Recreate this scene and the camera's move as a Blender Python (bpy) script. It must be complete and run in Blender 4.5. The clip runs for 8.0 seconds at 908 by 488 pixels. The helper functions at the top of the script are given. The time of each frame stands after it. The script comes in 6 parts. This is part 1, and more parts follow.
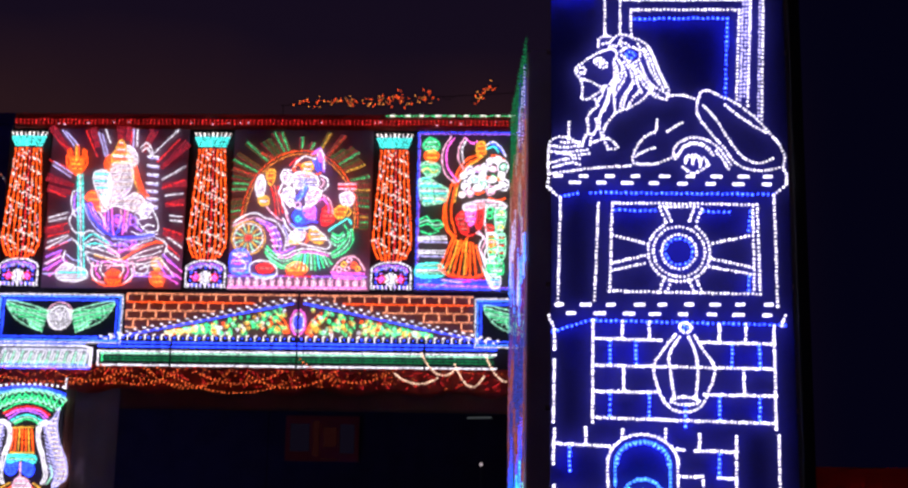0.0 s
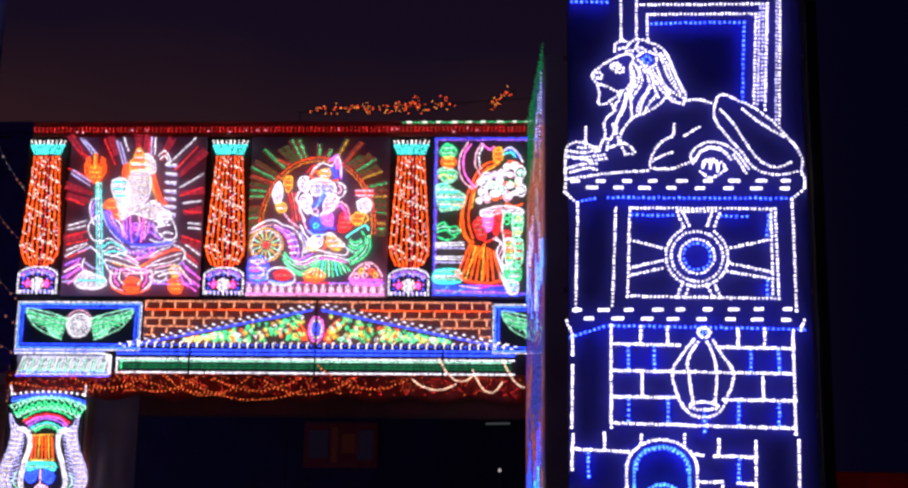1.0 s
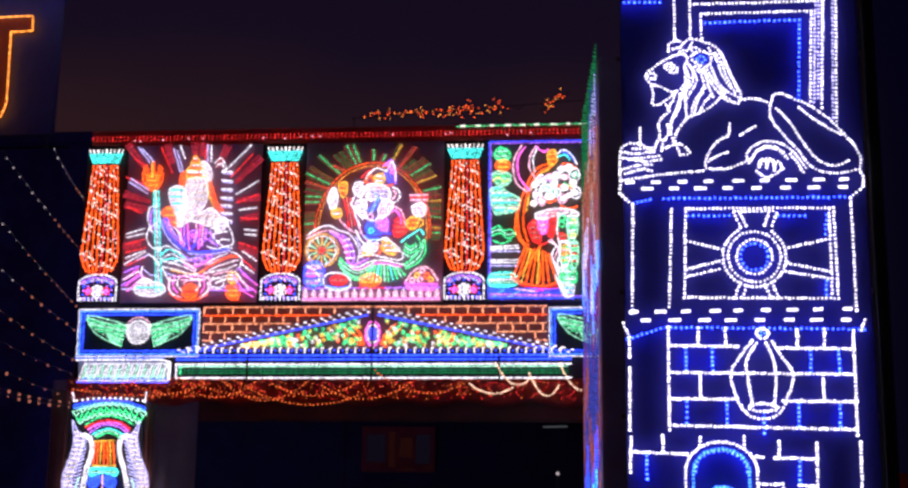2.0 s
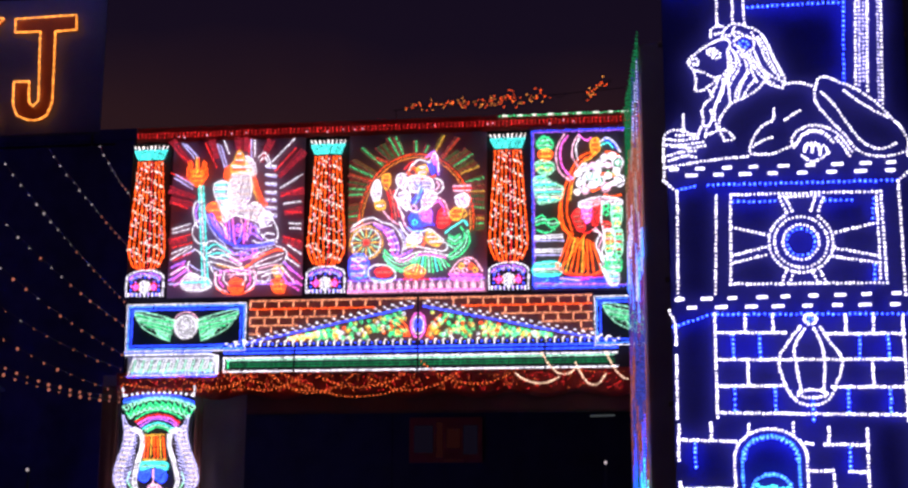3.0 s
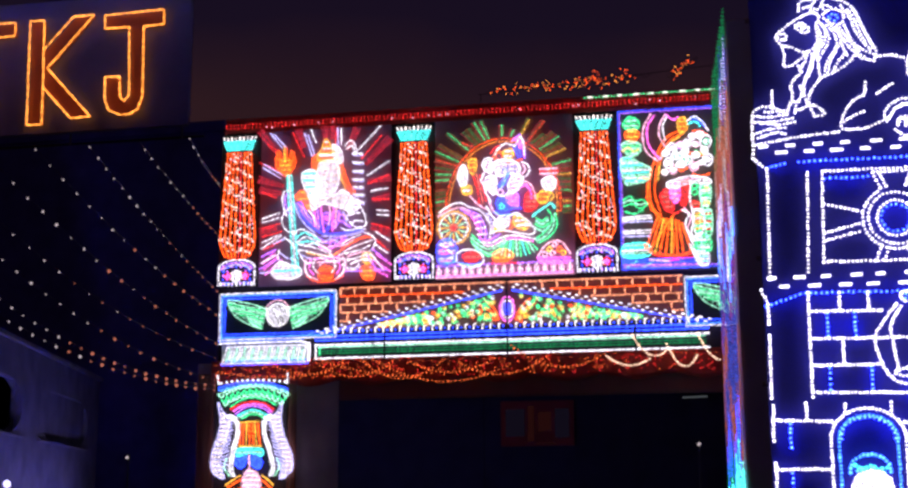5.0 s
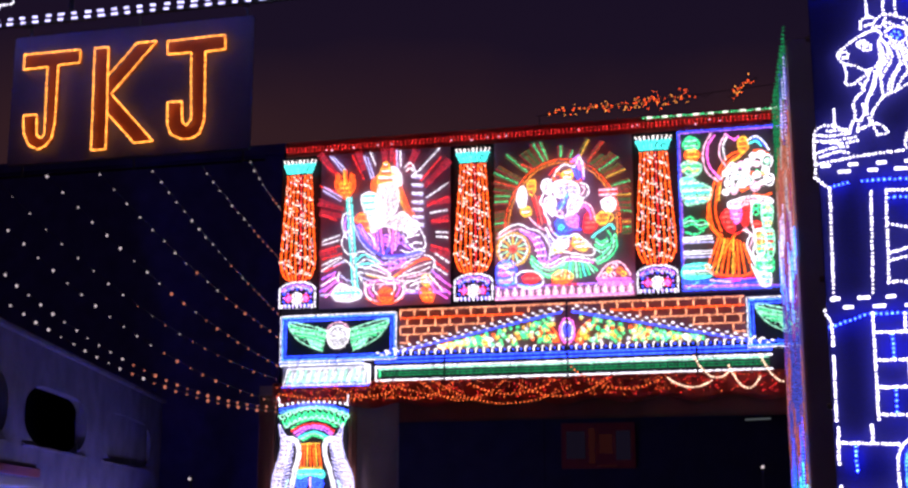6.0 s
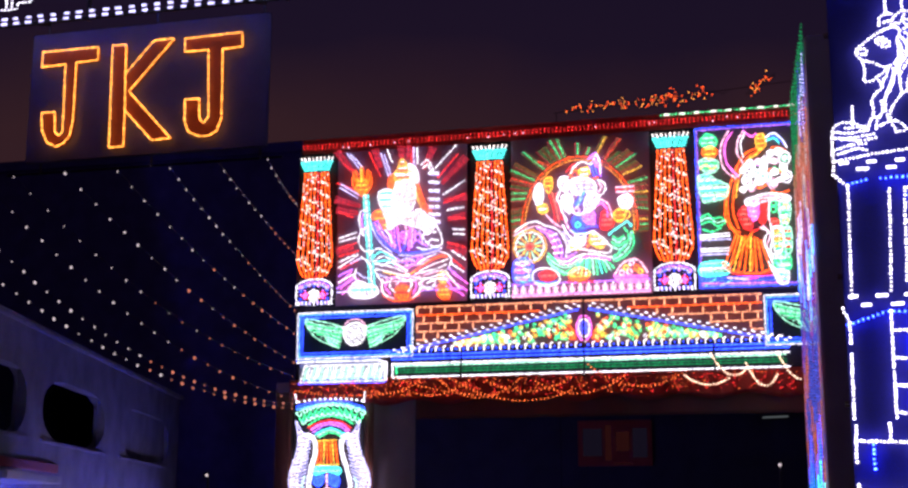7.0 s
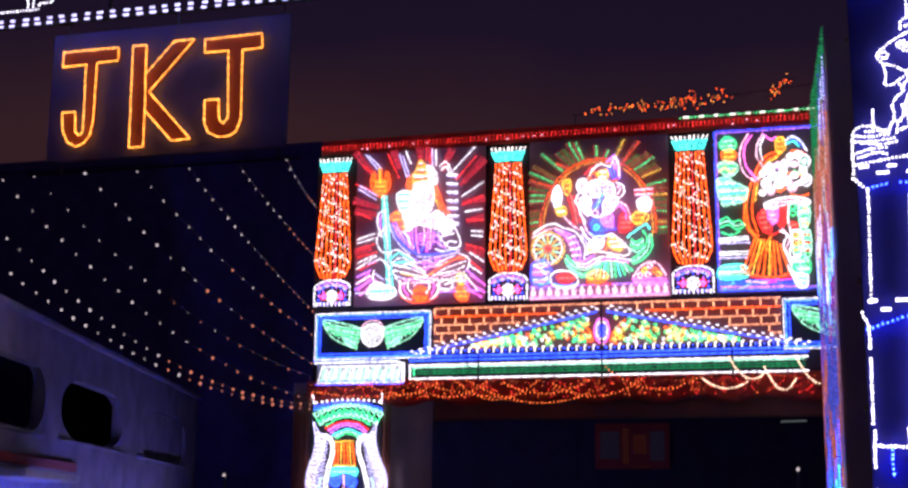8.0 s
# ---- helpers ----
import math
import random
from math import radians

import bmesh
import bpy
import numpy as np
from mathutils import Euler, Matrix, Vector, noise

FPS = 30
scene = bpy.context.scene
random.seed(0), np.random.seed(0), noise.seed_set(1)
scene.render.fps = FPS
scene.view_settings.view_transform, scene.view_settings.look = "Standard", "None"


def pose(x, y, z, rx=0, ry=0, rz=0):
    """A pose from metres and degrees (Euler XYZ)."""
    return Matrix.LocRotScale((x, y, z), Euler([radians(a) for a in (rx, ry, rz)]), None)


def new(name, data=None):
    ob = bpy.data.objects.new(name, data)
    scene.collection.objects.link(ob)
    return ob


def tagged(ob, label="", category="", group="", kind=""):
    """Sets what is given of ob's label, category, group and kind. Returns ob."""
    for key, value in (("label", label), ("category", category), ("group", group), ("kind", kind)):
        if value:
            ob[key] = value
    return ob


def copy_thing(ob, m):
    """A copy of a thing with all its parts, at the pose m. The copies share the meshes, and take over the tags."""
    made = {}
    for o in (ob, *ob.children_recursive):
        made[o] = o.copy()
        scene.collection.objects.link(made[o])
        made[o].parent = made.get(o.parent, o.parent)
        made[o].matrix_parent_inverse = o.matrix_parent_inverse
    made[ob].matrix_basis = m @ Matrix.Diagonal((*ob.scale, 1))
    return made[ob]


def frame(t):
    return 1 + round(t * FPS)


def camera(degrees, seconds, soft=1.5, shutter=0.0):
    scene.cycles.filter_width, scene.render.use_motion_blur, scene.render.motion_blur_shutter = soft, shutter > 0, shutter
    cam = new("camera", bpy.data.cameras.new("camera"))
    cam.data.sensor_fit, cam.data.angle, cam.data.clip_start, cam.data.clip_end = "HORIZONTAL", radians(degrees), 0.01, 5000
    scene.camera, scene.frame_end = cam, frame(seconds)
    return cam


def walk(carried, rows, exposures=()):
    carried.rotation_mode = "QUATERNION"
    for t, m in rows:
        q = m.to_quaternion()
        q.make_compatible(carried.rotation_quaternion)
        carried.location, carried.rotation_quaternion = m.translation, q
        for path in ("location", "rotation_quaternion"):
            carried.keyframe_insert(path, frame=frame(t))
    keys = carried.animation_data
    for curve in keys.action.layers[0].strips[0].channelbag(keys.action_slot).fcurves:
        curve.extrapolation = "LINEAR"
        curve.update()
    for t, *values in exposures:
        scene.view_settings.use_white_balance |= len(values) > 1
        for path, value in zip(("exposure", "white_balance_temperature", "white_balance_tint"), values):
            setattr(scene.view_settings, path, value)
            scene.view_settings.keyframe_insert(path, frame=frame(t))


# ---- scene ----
cam = camera(37.35, 8.0, soft=2.6, shutter=0.3)
EYE = (0.0, 0.0, 1.6)
TURNS = (
    (0.0, 101.81, -1.01, 2.20), (0.5, 101.86, -0.83, 2.20), (1.0, 102.05, -0.86, 2.99), (1.5, 102.14, -0.75, 4.00),
    (2.8, 102.12, -0.36, 7.32), (3.0, 101.75, -0.14, 7.46), (3.5, 101.29, -0.04, 8.18), (4.0, 100.33, 0.14, 8.48),
    (4.5, 100.87, 0.26, 9.79), (5.0, 101.08, 0.31, 11.36), (5.2, 101.33, 0.26, 12.14), (6.3, 102.06, 0.03, 14.46),
    (6.5, 101.96, 0.03, 14.79), (7.0, 101.89, -0.12, 14.58), (7.5, 102.33, -0.07, 14.46), (7.7, 102.95, -0.35, 14.94),
    (8.0, 101.96, -0.60, 15.27),
)
walk(cam, [(t, pose(*EYE, rx, ry, rz)) for t, rx, ry, rz in TURNS],
     exposures=((0.0, -0.12), (1.5, -0.06), (4.0, 0.02), (5.0, 0.14), (6.3, 0.46), (8.0, 0.52)))

# ---- night sky ----
world = bpy.data.worlds.new("night")
scene.world = world
world.use_nodes = True
world.node_tree.nodes["Background"].inputs[0].default_value = (0.62, 0.44, 0.72, 1)
world.node_tree.nodes["Background"].inputs[1].default_value = 0.02

# glow of the town low in the sky, far behind everything
def sky_glow():
    m = bpy.data.materials.new("night_glow")
    m.use_nodes = True
    n, l = m.node_tree.nodes, m.node_tree.links
    n.remove(n["Principled BSDF"])
    co, sep, ramp, puff = n.new("ShaderNodeTexCoord"), n.new("ShaderNodeSeparateXYZ"), n.new("ShaderNodeValToRGB"), n.new("ShaderNodeTexNoise")
    add, e = n.new("ShaderNodeMath"), n.new("ShaderNodeEmission")
    puff.inputs["Scale"].default_value, puff.inputs["Detail"].default_value = 0.012, 3
    l.new(co.outputs["Object"], sep.inputs[0])
    l.new(co.outputs["Object"], puff.inputs["Vector"])
    high, part_puff = n.new("ShaderNodeMapRange"), n.new("ShaderNodeMath")
    high.inputs["From Max"].default_value = 260.0
    l.new(sep.outputs["Z"], high.inputs["Value"])
    part_puff.operation = "MULTIPLY_ADD"
    part_puff.inputs[1].default_value, part_puff.inputs[2].default_value = 0.16, -0.08
    l.new(puff.outputs["Fac"], part_puff.inputs[0])
    l.new(high.outputs["Result"], add.inputs[0])
    l.new(part_puff.outputs[0], add.inputs[1])
    l.new(add.outputs[0], ramp.inputs[0])
    els = ramp.color_ramp.elements
    els[0].position, els[0].color = 0.45, (0.0225, 0.0088, 0.0120, 1)
    els[1].position, els[1].color = 0.92, (0.0036, 0.0028, 0.0140, 1)
    mid = els.new(0.57)
    mid.color = (0.0082, 0.0043, 0.0130, 1)
    tint = n.new("ShaderNodeMix")
    tint.data_type = "RGBA"
    tint.inputs[6].default_value = (0.0013, 0.0010, 0.0068, 1)
    l.new(ramp.outputs[0], tint.inputs[7])
    l.new(tint.outputs[2], e.inputs["Color"])
    fade = n.new("ShaderNodeMapRange")
    fade.interpolation_type = "SMOOTHSTEP"
    fade.inputs["From Min"].default_value, fade.inputs["From Max"].default_value = 100.0, 15.0
    l.new(sep.outputs["X"], fade.inputs["Value"])
    l.new(fade.outputs["Result"], tint.inputs[0])
    l.new(e.outputs[0], n["Material Output"].inputs["Surface"])
    bm = bmesh.new()
    ring = [(400 * math.cos(radians(a)), 400 * math.sin(radians(a))) for a in range(0, 361, 3)]
    lo, hi = [bm.verts.new((x, y, -2)) for x, y in ring], [bm.verts.new((x, y, 260)) for x, y in ring]
    for i in range(len(ring) - 1):
        bm.faces.new((lo[i], lo[i + 1], hi[i + 1], hi[i]))
    me = bpy.data.meshes.new("backdrop")
    bm.to_mesh(me)
    bm.free()
    me.materials.append(m)
    tagged(new("backdrop", me), "dim maroon town glow in the night sky", "sky", kind="structure")


sky_glow()

# ---- materials ----


def cloth(name, colour, rough=0.85, scale=60.0, bump=0.25, stain=0.45, sheen=0.0):
    """A woven or plastered surface: fine grain, broad stains, relief."""
    m = bpy.data.materials.new(name)
    m.use_nodes = True
    n, l = m.node_tree.nodes, m.node_tree.links
    b = n["Principled BSDF"]
    b.inputs["Roughness"].default_value = rough
    b.inputs["Sheen Weight"].default_value = sheen
    co = n.new("ShaderNodeTexCoord")
    fine, broad = n.new("ShaderNodeTexNoise"), n.new("ShaderNodeTexNoise")
    fine.inputs["Scale"].default_value, broad.inputs["Scale"].default_value = scale, 1.3
    broad.inputs["Detail"].default_value = 6
    for t in (fine, broad):
        l.new(co.outputs["Object"], t.inputs["Vector"])
    mix, mix2 = n.new("ShaderNodeMix"), n.new("ShaderNodeMix")
    mix.data_type = mix2.data_type = "RGBA"
    mix.inputs[6].default_value = (*[c * (1 - stain) for c in colour], 1)
    mix.inputs[7].default_value = (*[min(1, c * (1 + stain)) for c in colour], 1)
    l.new(broad.outputs["Fac"], mix.inputs[0])
    mix2.blend_type = "MULTIPLY"
    mix2.inputs[0].default_value = 0.5
    l.new(mix.outputs[2], mix2.inputs[6])
    l.new(fine.outputs["Color"], mix2.inputs[7])
    l.new(mix2.outputs[2], b.inputs["Base Color"])
    bp = n.new("ShaderNodeBump")
    bp.inputs["Strength"].default_value, bp.inputs["Distance"].default_value = bump, 0.01
    l.new(fine.outputs["Fac"], bp.inputs["Height"])
    l.new(bp.outputs["Normal"], b.inputs["Normal"])
    return m


def led(name, colour, strength):
    """A lit bulb; bulbs differ a little in brightness."""
    m = bpy.data.materials.new(name)
    m.use_nodes = True
    n, l = m.node_tree.nodes, m.node_tree.links
    n.remove(n["Principled BSDF"])
    e = n.new("ShaderNodeEmission")
    e.inputs["Color"].default_value = (*colour, 1)
    g, r = n.new("ShaderNodeNewGeometry"), n.new("ShaderNodeMapRange")
    r.inputs["To Min"].default_value, r.inputs["To Max"].default_value = strength * 0.55, strength * 1.3
    l.new(g.outputs["Random Per Island"], r.inputs["Value"])
    l.new(r.outputs["Result"], e.inputs["Strength"])
    l.new(e.outputs["Emission"], n["Material Output"].inputs["Surface"])
    return m


LED = {
    "white": led("bulb_white", (0.86, 0.80, 1.0), 3.2),
    "ivory": led("bulb_ivory", (0.92, 0.86, 1.0), 2.3),
    "blue": led("bulb_blue", (0.018, 0.045, 1.0), 25.0),
    "peach": led("bulb_peach", (1.0, 0.36, 0.19), 2.6),
    "sky": led("bulb_sky", (0.05, 0.20, 1.0), 5.0),
    "azure": led("bulb_azure", (0.02, 0.055, 1.0), 6.0),
    "lilac": led("bulb_lilac", (0.55, 0.50, 1.0), 2.2),
    "cyan": led("bulb_cyan", (0.08, 0.9, 0.85), 2.8),
    "green": led("bulb_green", (0.05, 0.8, 0.28), 2.4),
    "orange": led("bulb_orange", (1.0, 0.09, 0.01), 4.2),
    "yellow": led("bulb_yellow", (1.0, 0.5, 0.06), 2.2),
    "red": led("bulb_red", (1.0, 0.03, 0.03), 2.2),
    "magenta": led("bulb_magenta", (1.0, 0.14, 0.75), 3.2),
    "purple": led("bulb_purple", (0.45, 0.14, 1.0), 3.2),
    "amber": led("bulb_amber", (1.0, 0.32, 0.05), 3.0),
    "ember": led("bulb_ember", (1.0, 0.15, 0.035), 2.2),
    "pearl": led("bulb_pearl", (1.0, 0.82, 0.78), 2.2),
    "cream": led("bulb_cream", (1.0, 0.60, 0.42), 2.6),
    "crimson": led("bulb_crimson", (1.0, 0.05, 0.10), 0.75),
    "ochre": led("bulb_ochre", (1.0, 0.34, 0.10), 0.36),
    "moss": led("bulb_moss", (0.03, 0.55, 0.20), 0.45),
    "slate": led("bulb_slate", (0.12, 0.14, 1.0), 0.6),
    "plum": led("bulb_plum", (0.55, 0.12, 0.75), 0.5),
    "blush": led("bulb_blush", (1.0, 0.20, 0.16), 1.6),
    "coral": led("bulb_coral", (1.0, 0.24, 0.20), 0.55),
    "faint": led("bulb_faint", (1.0, 0.30, 0.20), 0.55),
    "dim": led("bulb_dim", (0.95, 0.78, 0.85), 0.62),
    "mint": led("bulb_mint", (0.42, 1.0, 0.70), 1.9),
    "rose": led("bulb_rose", (1.0, 0.50, 0.72), 2.2),
    # faint emission for the shop sign's marks, which are no lamps
    "sign": led("red_mark_glow", (1.0, 0.20, 0.20), 0.011),
    "sign_violet": led("violet_mark_glow", (0.45, 0.32, 0.8), 0.008),
    "tube": led("tube_light", (0.8, 0.9, 1.0), 0.07),
}
BLACK = cloth("black_cloth", (0.03, 0.02, 0.03))
# strong blue puts the night haze into the dark house's wall
GLOOM = cloth("blue_haze_wall", (0.17, 0.14, 0.72), stain=0.6)
NIGHT = cloth("unlit_black", (0.02, 0.02, 0.022))
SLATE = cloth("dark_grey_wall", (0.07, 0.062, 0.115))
MAROON = cloth("maroon_cloth", (0.34, 0.15, 0.14))
WHITE = cloth("white_canvas", (0.75, 0.73, 0.76))
NAVY = cloth("navy_cloth", (0.030, 0.026, 0.40))
PLUM = cloth("plum_cloth", (0.46, 0.25, 0.38))
DEEP = cloth("deep_green_black_cloth", (0.14, 0.13, 0.12))
RUSSET = cloth("russet_cloth", (0.42, 0.15, 0.10), sheen=0.2)
RED = cloth("red_cloth", (0.70, 0.09, 0.07), sheen=0.3)
BROWN = cloth("brown_cloth", (0.92, 0.58, 0.56), sheen=0.2)
BOARD = cloth("violet_board", (0.22, 0.21, 0.46), rough=0.6)
RUST = cloth("rust_paint", (0.50, 0.12, 0.06), rough=0.5)
BAMBOO = cloth("bamboo", (0.33, 0.23, 0.11), rough=0.55, scale=25)
PLASTER = cloth("violet_grey_plaster", (0.54, 0.51, 0.70), scale=18, stain=0.6)
ASPHALT = cloth("asphalt", (0.05, 0.05, 0.052), scale=40, bump=0.6)
CABLE = cloth("black_cable", (0.01, 0.01, 0.01), rough=0.5)
METAL = cloth("painted_steel", (0.12, 0.12, 0.13), rough=0.45)

# ---- building blocks ----
ORG = {}


def thing(name, at, label, category, group="", kind=""):
    ob = new(name)
    ob.location = at
    ORG[ob] = Vector(at)
    return tagged(ob, label, category, group, kind)


def link(name, mesh, mat, parent, label=""):
    ob = new(name, mesh)
    mesh.materials.append(mat)
    if parent:
        ob.parent = parent
        ORG[ob] = ORG[parent]
    if label:
        tagged(ob, label)
    return ob


def part(name, bm, mat, parent=None, label=""):
    """One mesh object from a bmesh in world metres, under a thing or a part."""
    if parent:
        bmesh.ops.translate(bm, verts=bm.verts, vec=-ORG[parent])
    me = bpy.data.meshes.new(name)
    bm.to_mesh(me)
    bm.free()
    return link(name, me, mat, parent, label)


def box(x0, x1, y0, y1, z0, z1, bevel=0.012, bm=None):
    bm = bm or bmesh.new()
    out = bmesh.ops.create_cube(bm, size=1)
    for v in out["verts"]:
        v.co = Vector((x0 + (v.co.x + 0.5) * (x1 - x0), y0 + (v.co.y + 0.5) * (y1 - y0), z0 + (v.co.z + 0.5) * (z1 - z0)))
    if bevel:
        edges = list({e for v in out["verts"] for e in v.link_edges})
        bmesh.ops.bevel(bm, geom=edges, offset=bevel, segments=2, affect="EDGES")
    return bm


def rod(a, b, r, bm=None, sides=8, r2=None):
    bm = bm or bmesh.new()
    a, b = Vector(a), Vector(b)
    out = bmesh.ops.create_cone(bm, cap_ends=True, segments=sides, radius1=r, radius2=r if r2 is None else r2, depth=(b - a).length)
    m = Matrix.Translation((a + b) / 2) @ (b - a).to_track_quat("Z", "Y").to_matrix().to_4x4()
    bmesh.ops.transform(bm, matrix=m, verts=out["verts"])
    return bm


def drape(x0, x1, y, z0, z1, folds, depth, nx=60, nz=8, thick=0.02, foot=None):
    """A hanging cloth with folds; foot(x) shapes its lower hem."""
    bm = bmesh.new()
    rows = []
    for j in range(nz + 1):
        row = []
        for i in range(nx + 1):
            u, v = i / nx, j / nz
            x = x0 + u * (x1 - x0)
            lo = z0 if foot is None else foot(x)
            w = depth * (0.3 + 0.7 * v) * math.sin(u * folds * math.tau + 1.3 * math.sin(u * 9))
            row.append(bm.verts.new((x, y + w, z1 + v * (lo - z1))))
        rows.append(row)
    for j in range(nz):
        for i in range(nx):
            bm.faces.new((rows[j][i], rows[j + 1][i], rows[j + 1][i + 1], rows[j][i + 1]))
    bmesh.ops.solidify(bm, geom=bm.faces[:], thickness=thick)
    for f in bm.faces:
        f.smooth = True
    return bm


ico = bmesh.new()
bmesh.ops.create_icosphere(ico, subdivisions=1, radius=1)
ICO_V = np.array([v.co[:] for v in ico.verts])
ICO_F = np.array([[v.index for v in f.verts] for f in ico.faces])
ico.free()


def bulb_mesh(name, places, radius, cable=0.0):
    """Many small round bulbs in one mesh, threaded on a thin cable if asked; places are (x, y, z)."""
    p = np.array(places)
    rs = radius * np.random.uniform(0.82, 1.15, len(p))
    v = (p[:, None, :] + ICO_V[None] * rs[:, None, None]).reshape(-1, 3)
    f = (ICO_F[None] + 12 * np.arange(len(p))[:, None, None]).reshape(-1, 3)
    faces, mats = f.tolist(), [0] * len(f)
    if cable and len(p) > 1:
        run = np.gradient(p, axis=0)
        run /= np.linalg.norm(run, axis=1)[:, None] + 1e-9
        back = np.tile((0.0, 1.0, 0.0), (len(p), 1))
        flat = np.cross(run, back)
        first = len(v)
        v = np.concatenate([v, np.stack([p + cable * back, p - cable * 0.5 * back + cable * 0.87 * flat, p - cable * 0.5 * back - cable * 0.87 * flat], 1).reshape(-1, 3)])
        for i in range(len(p) - 1):
            for k in range(3):
                a, b = first + 3 * i + k, first + 3 * i + (k + 1) % 3
                faces.append((a, b, b + 3, a + 3))
                mats.append(1)
    me = bpy.data.meshes.new(name)
    me.from_pydata(v.tolist(), [], faces)
    if cable:
        me.polygons.foreach_set("material_index", mats)
    return me


def smooth_path(pts, n=6):
    pts = [Vector(p) for p in pts]
    if len(pts) < 3:
        return pts
    closed = (pts[0] - pts[-1]).length < 1e-4
    ext = [pts[-2] if closed else 2 * pts[0] - pts[1], *pts, pts[1] if closed else 2 * pts[-1] - pts[-2]]
    out = []
    for i in range(1, len(ext) - 2):
        a, b, c, d = ext[i - 1: i + 3]
        for k in range(n):
            t = k / n
            out.append(0.5 * (2 * b + (c - a) * t + (2 * a - 5 * b + 4 * c - d) * t * t + (3 * b - a - 3 * c + d) * t ** 3))
    return out + [pts[-1]]


def spaced(pts, step):
    """Points every step along a path, ends included."""
    pts = [Vector(p) for p in pts]
    lens = [0.0]
    for a, b in zip(pts, pts[1:]):
        lens.append(lens[-1] + (b - a).length)
    n = max(1, round(lens[-1] / step))
    out, k = [], 0
    for i in range(n + 1):
        s = lens[-1] * i / n
        while k < len(pts) - 2 and lens[k + 1] < s:
            k += 1
        span = lens[k + 1] - lens[k] or 1
        out.append(pts[k].lerp(pts[k + 1], min(1, (s - lens[k]) / span)))
    return out


def tube(name, pts, r, parent, mat):
    """A round cable along a path, in one piece."""
    o = ORG[parent]
    p = np.array([tuple(q) for q in pts]) - np.array(o[:])
    run = np.gradient(p, axis=0)
    run /= np.linalg.norm(run, axis=1)[:, None]
    s1 = np.cross(run, (0.0, 0.0, 1.0))
    s1 /= np.linalg.norm(s1, axis=1)[:, None]
    s2 = np.cross(run, s1)
    ring = [p + r * (math.cos(a) * s1 + math.sin(a) * s2) for a in np.linspace(0, math.tau, 6)[:-1]]
    v = np.stack(ring, 1).reshape(-1, 3)
    f = [(5 * i + k, 5 * i + (k + 1) % 5, 5 * i + 5 + (k + 1) % 5, 5 * i + 5 + k) for i in range(len(p) - 1) for k in range(5)]
    me = bpy.data.meshes.new(name)
    me.from_pydata(v.tolist(), [], f)
    return link(name, me, mat, parent)


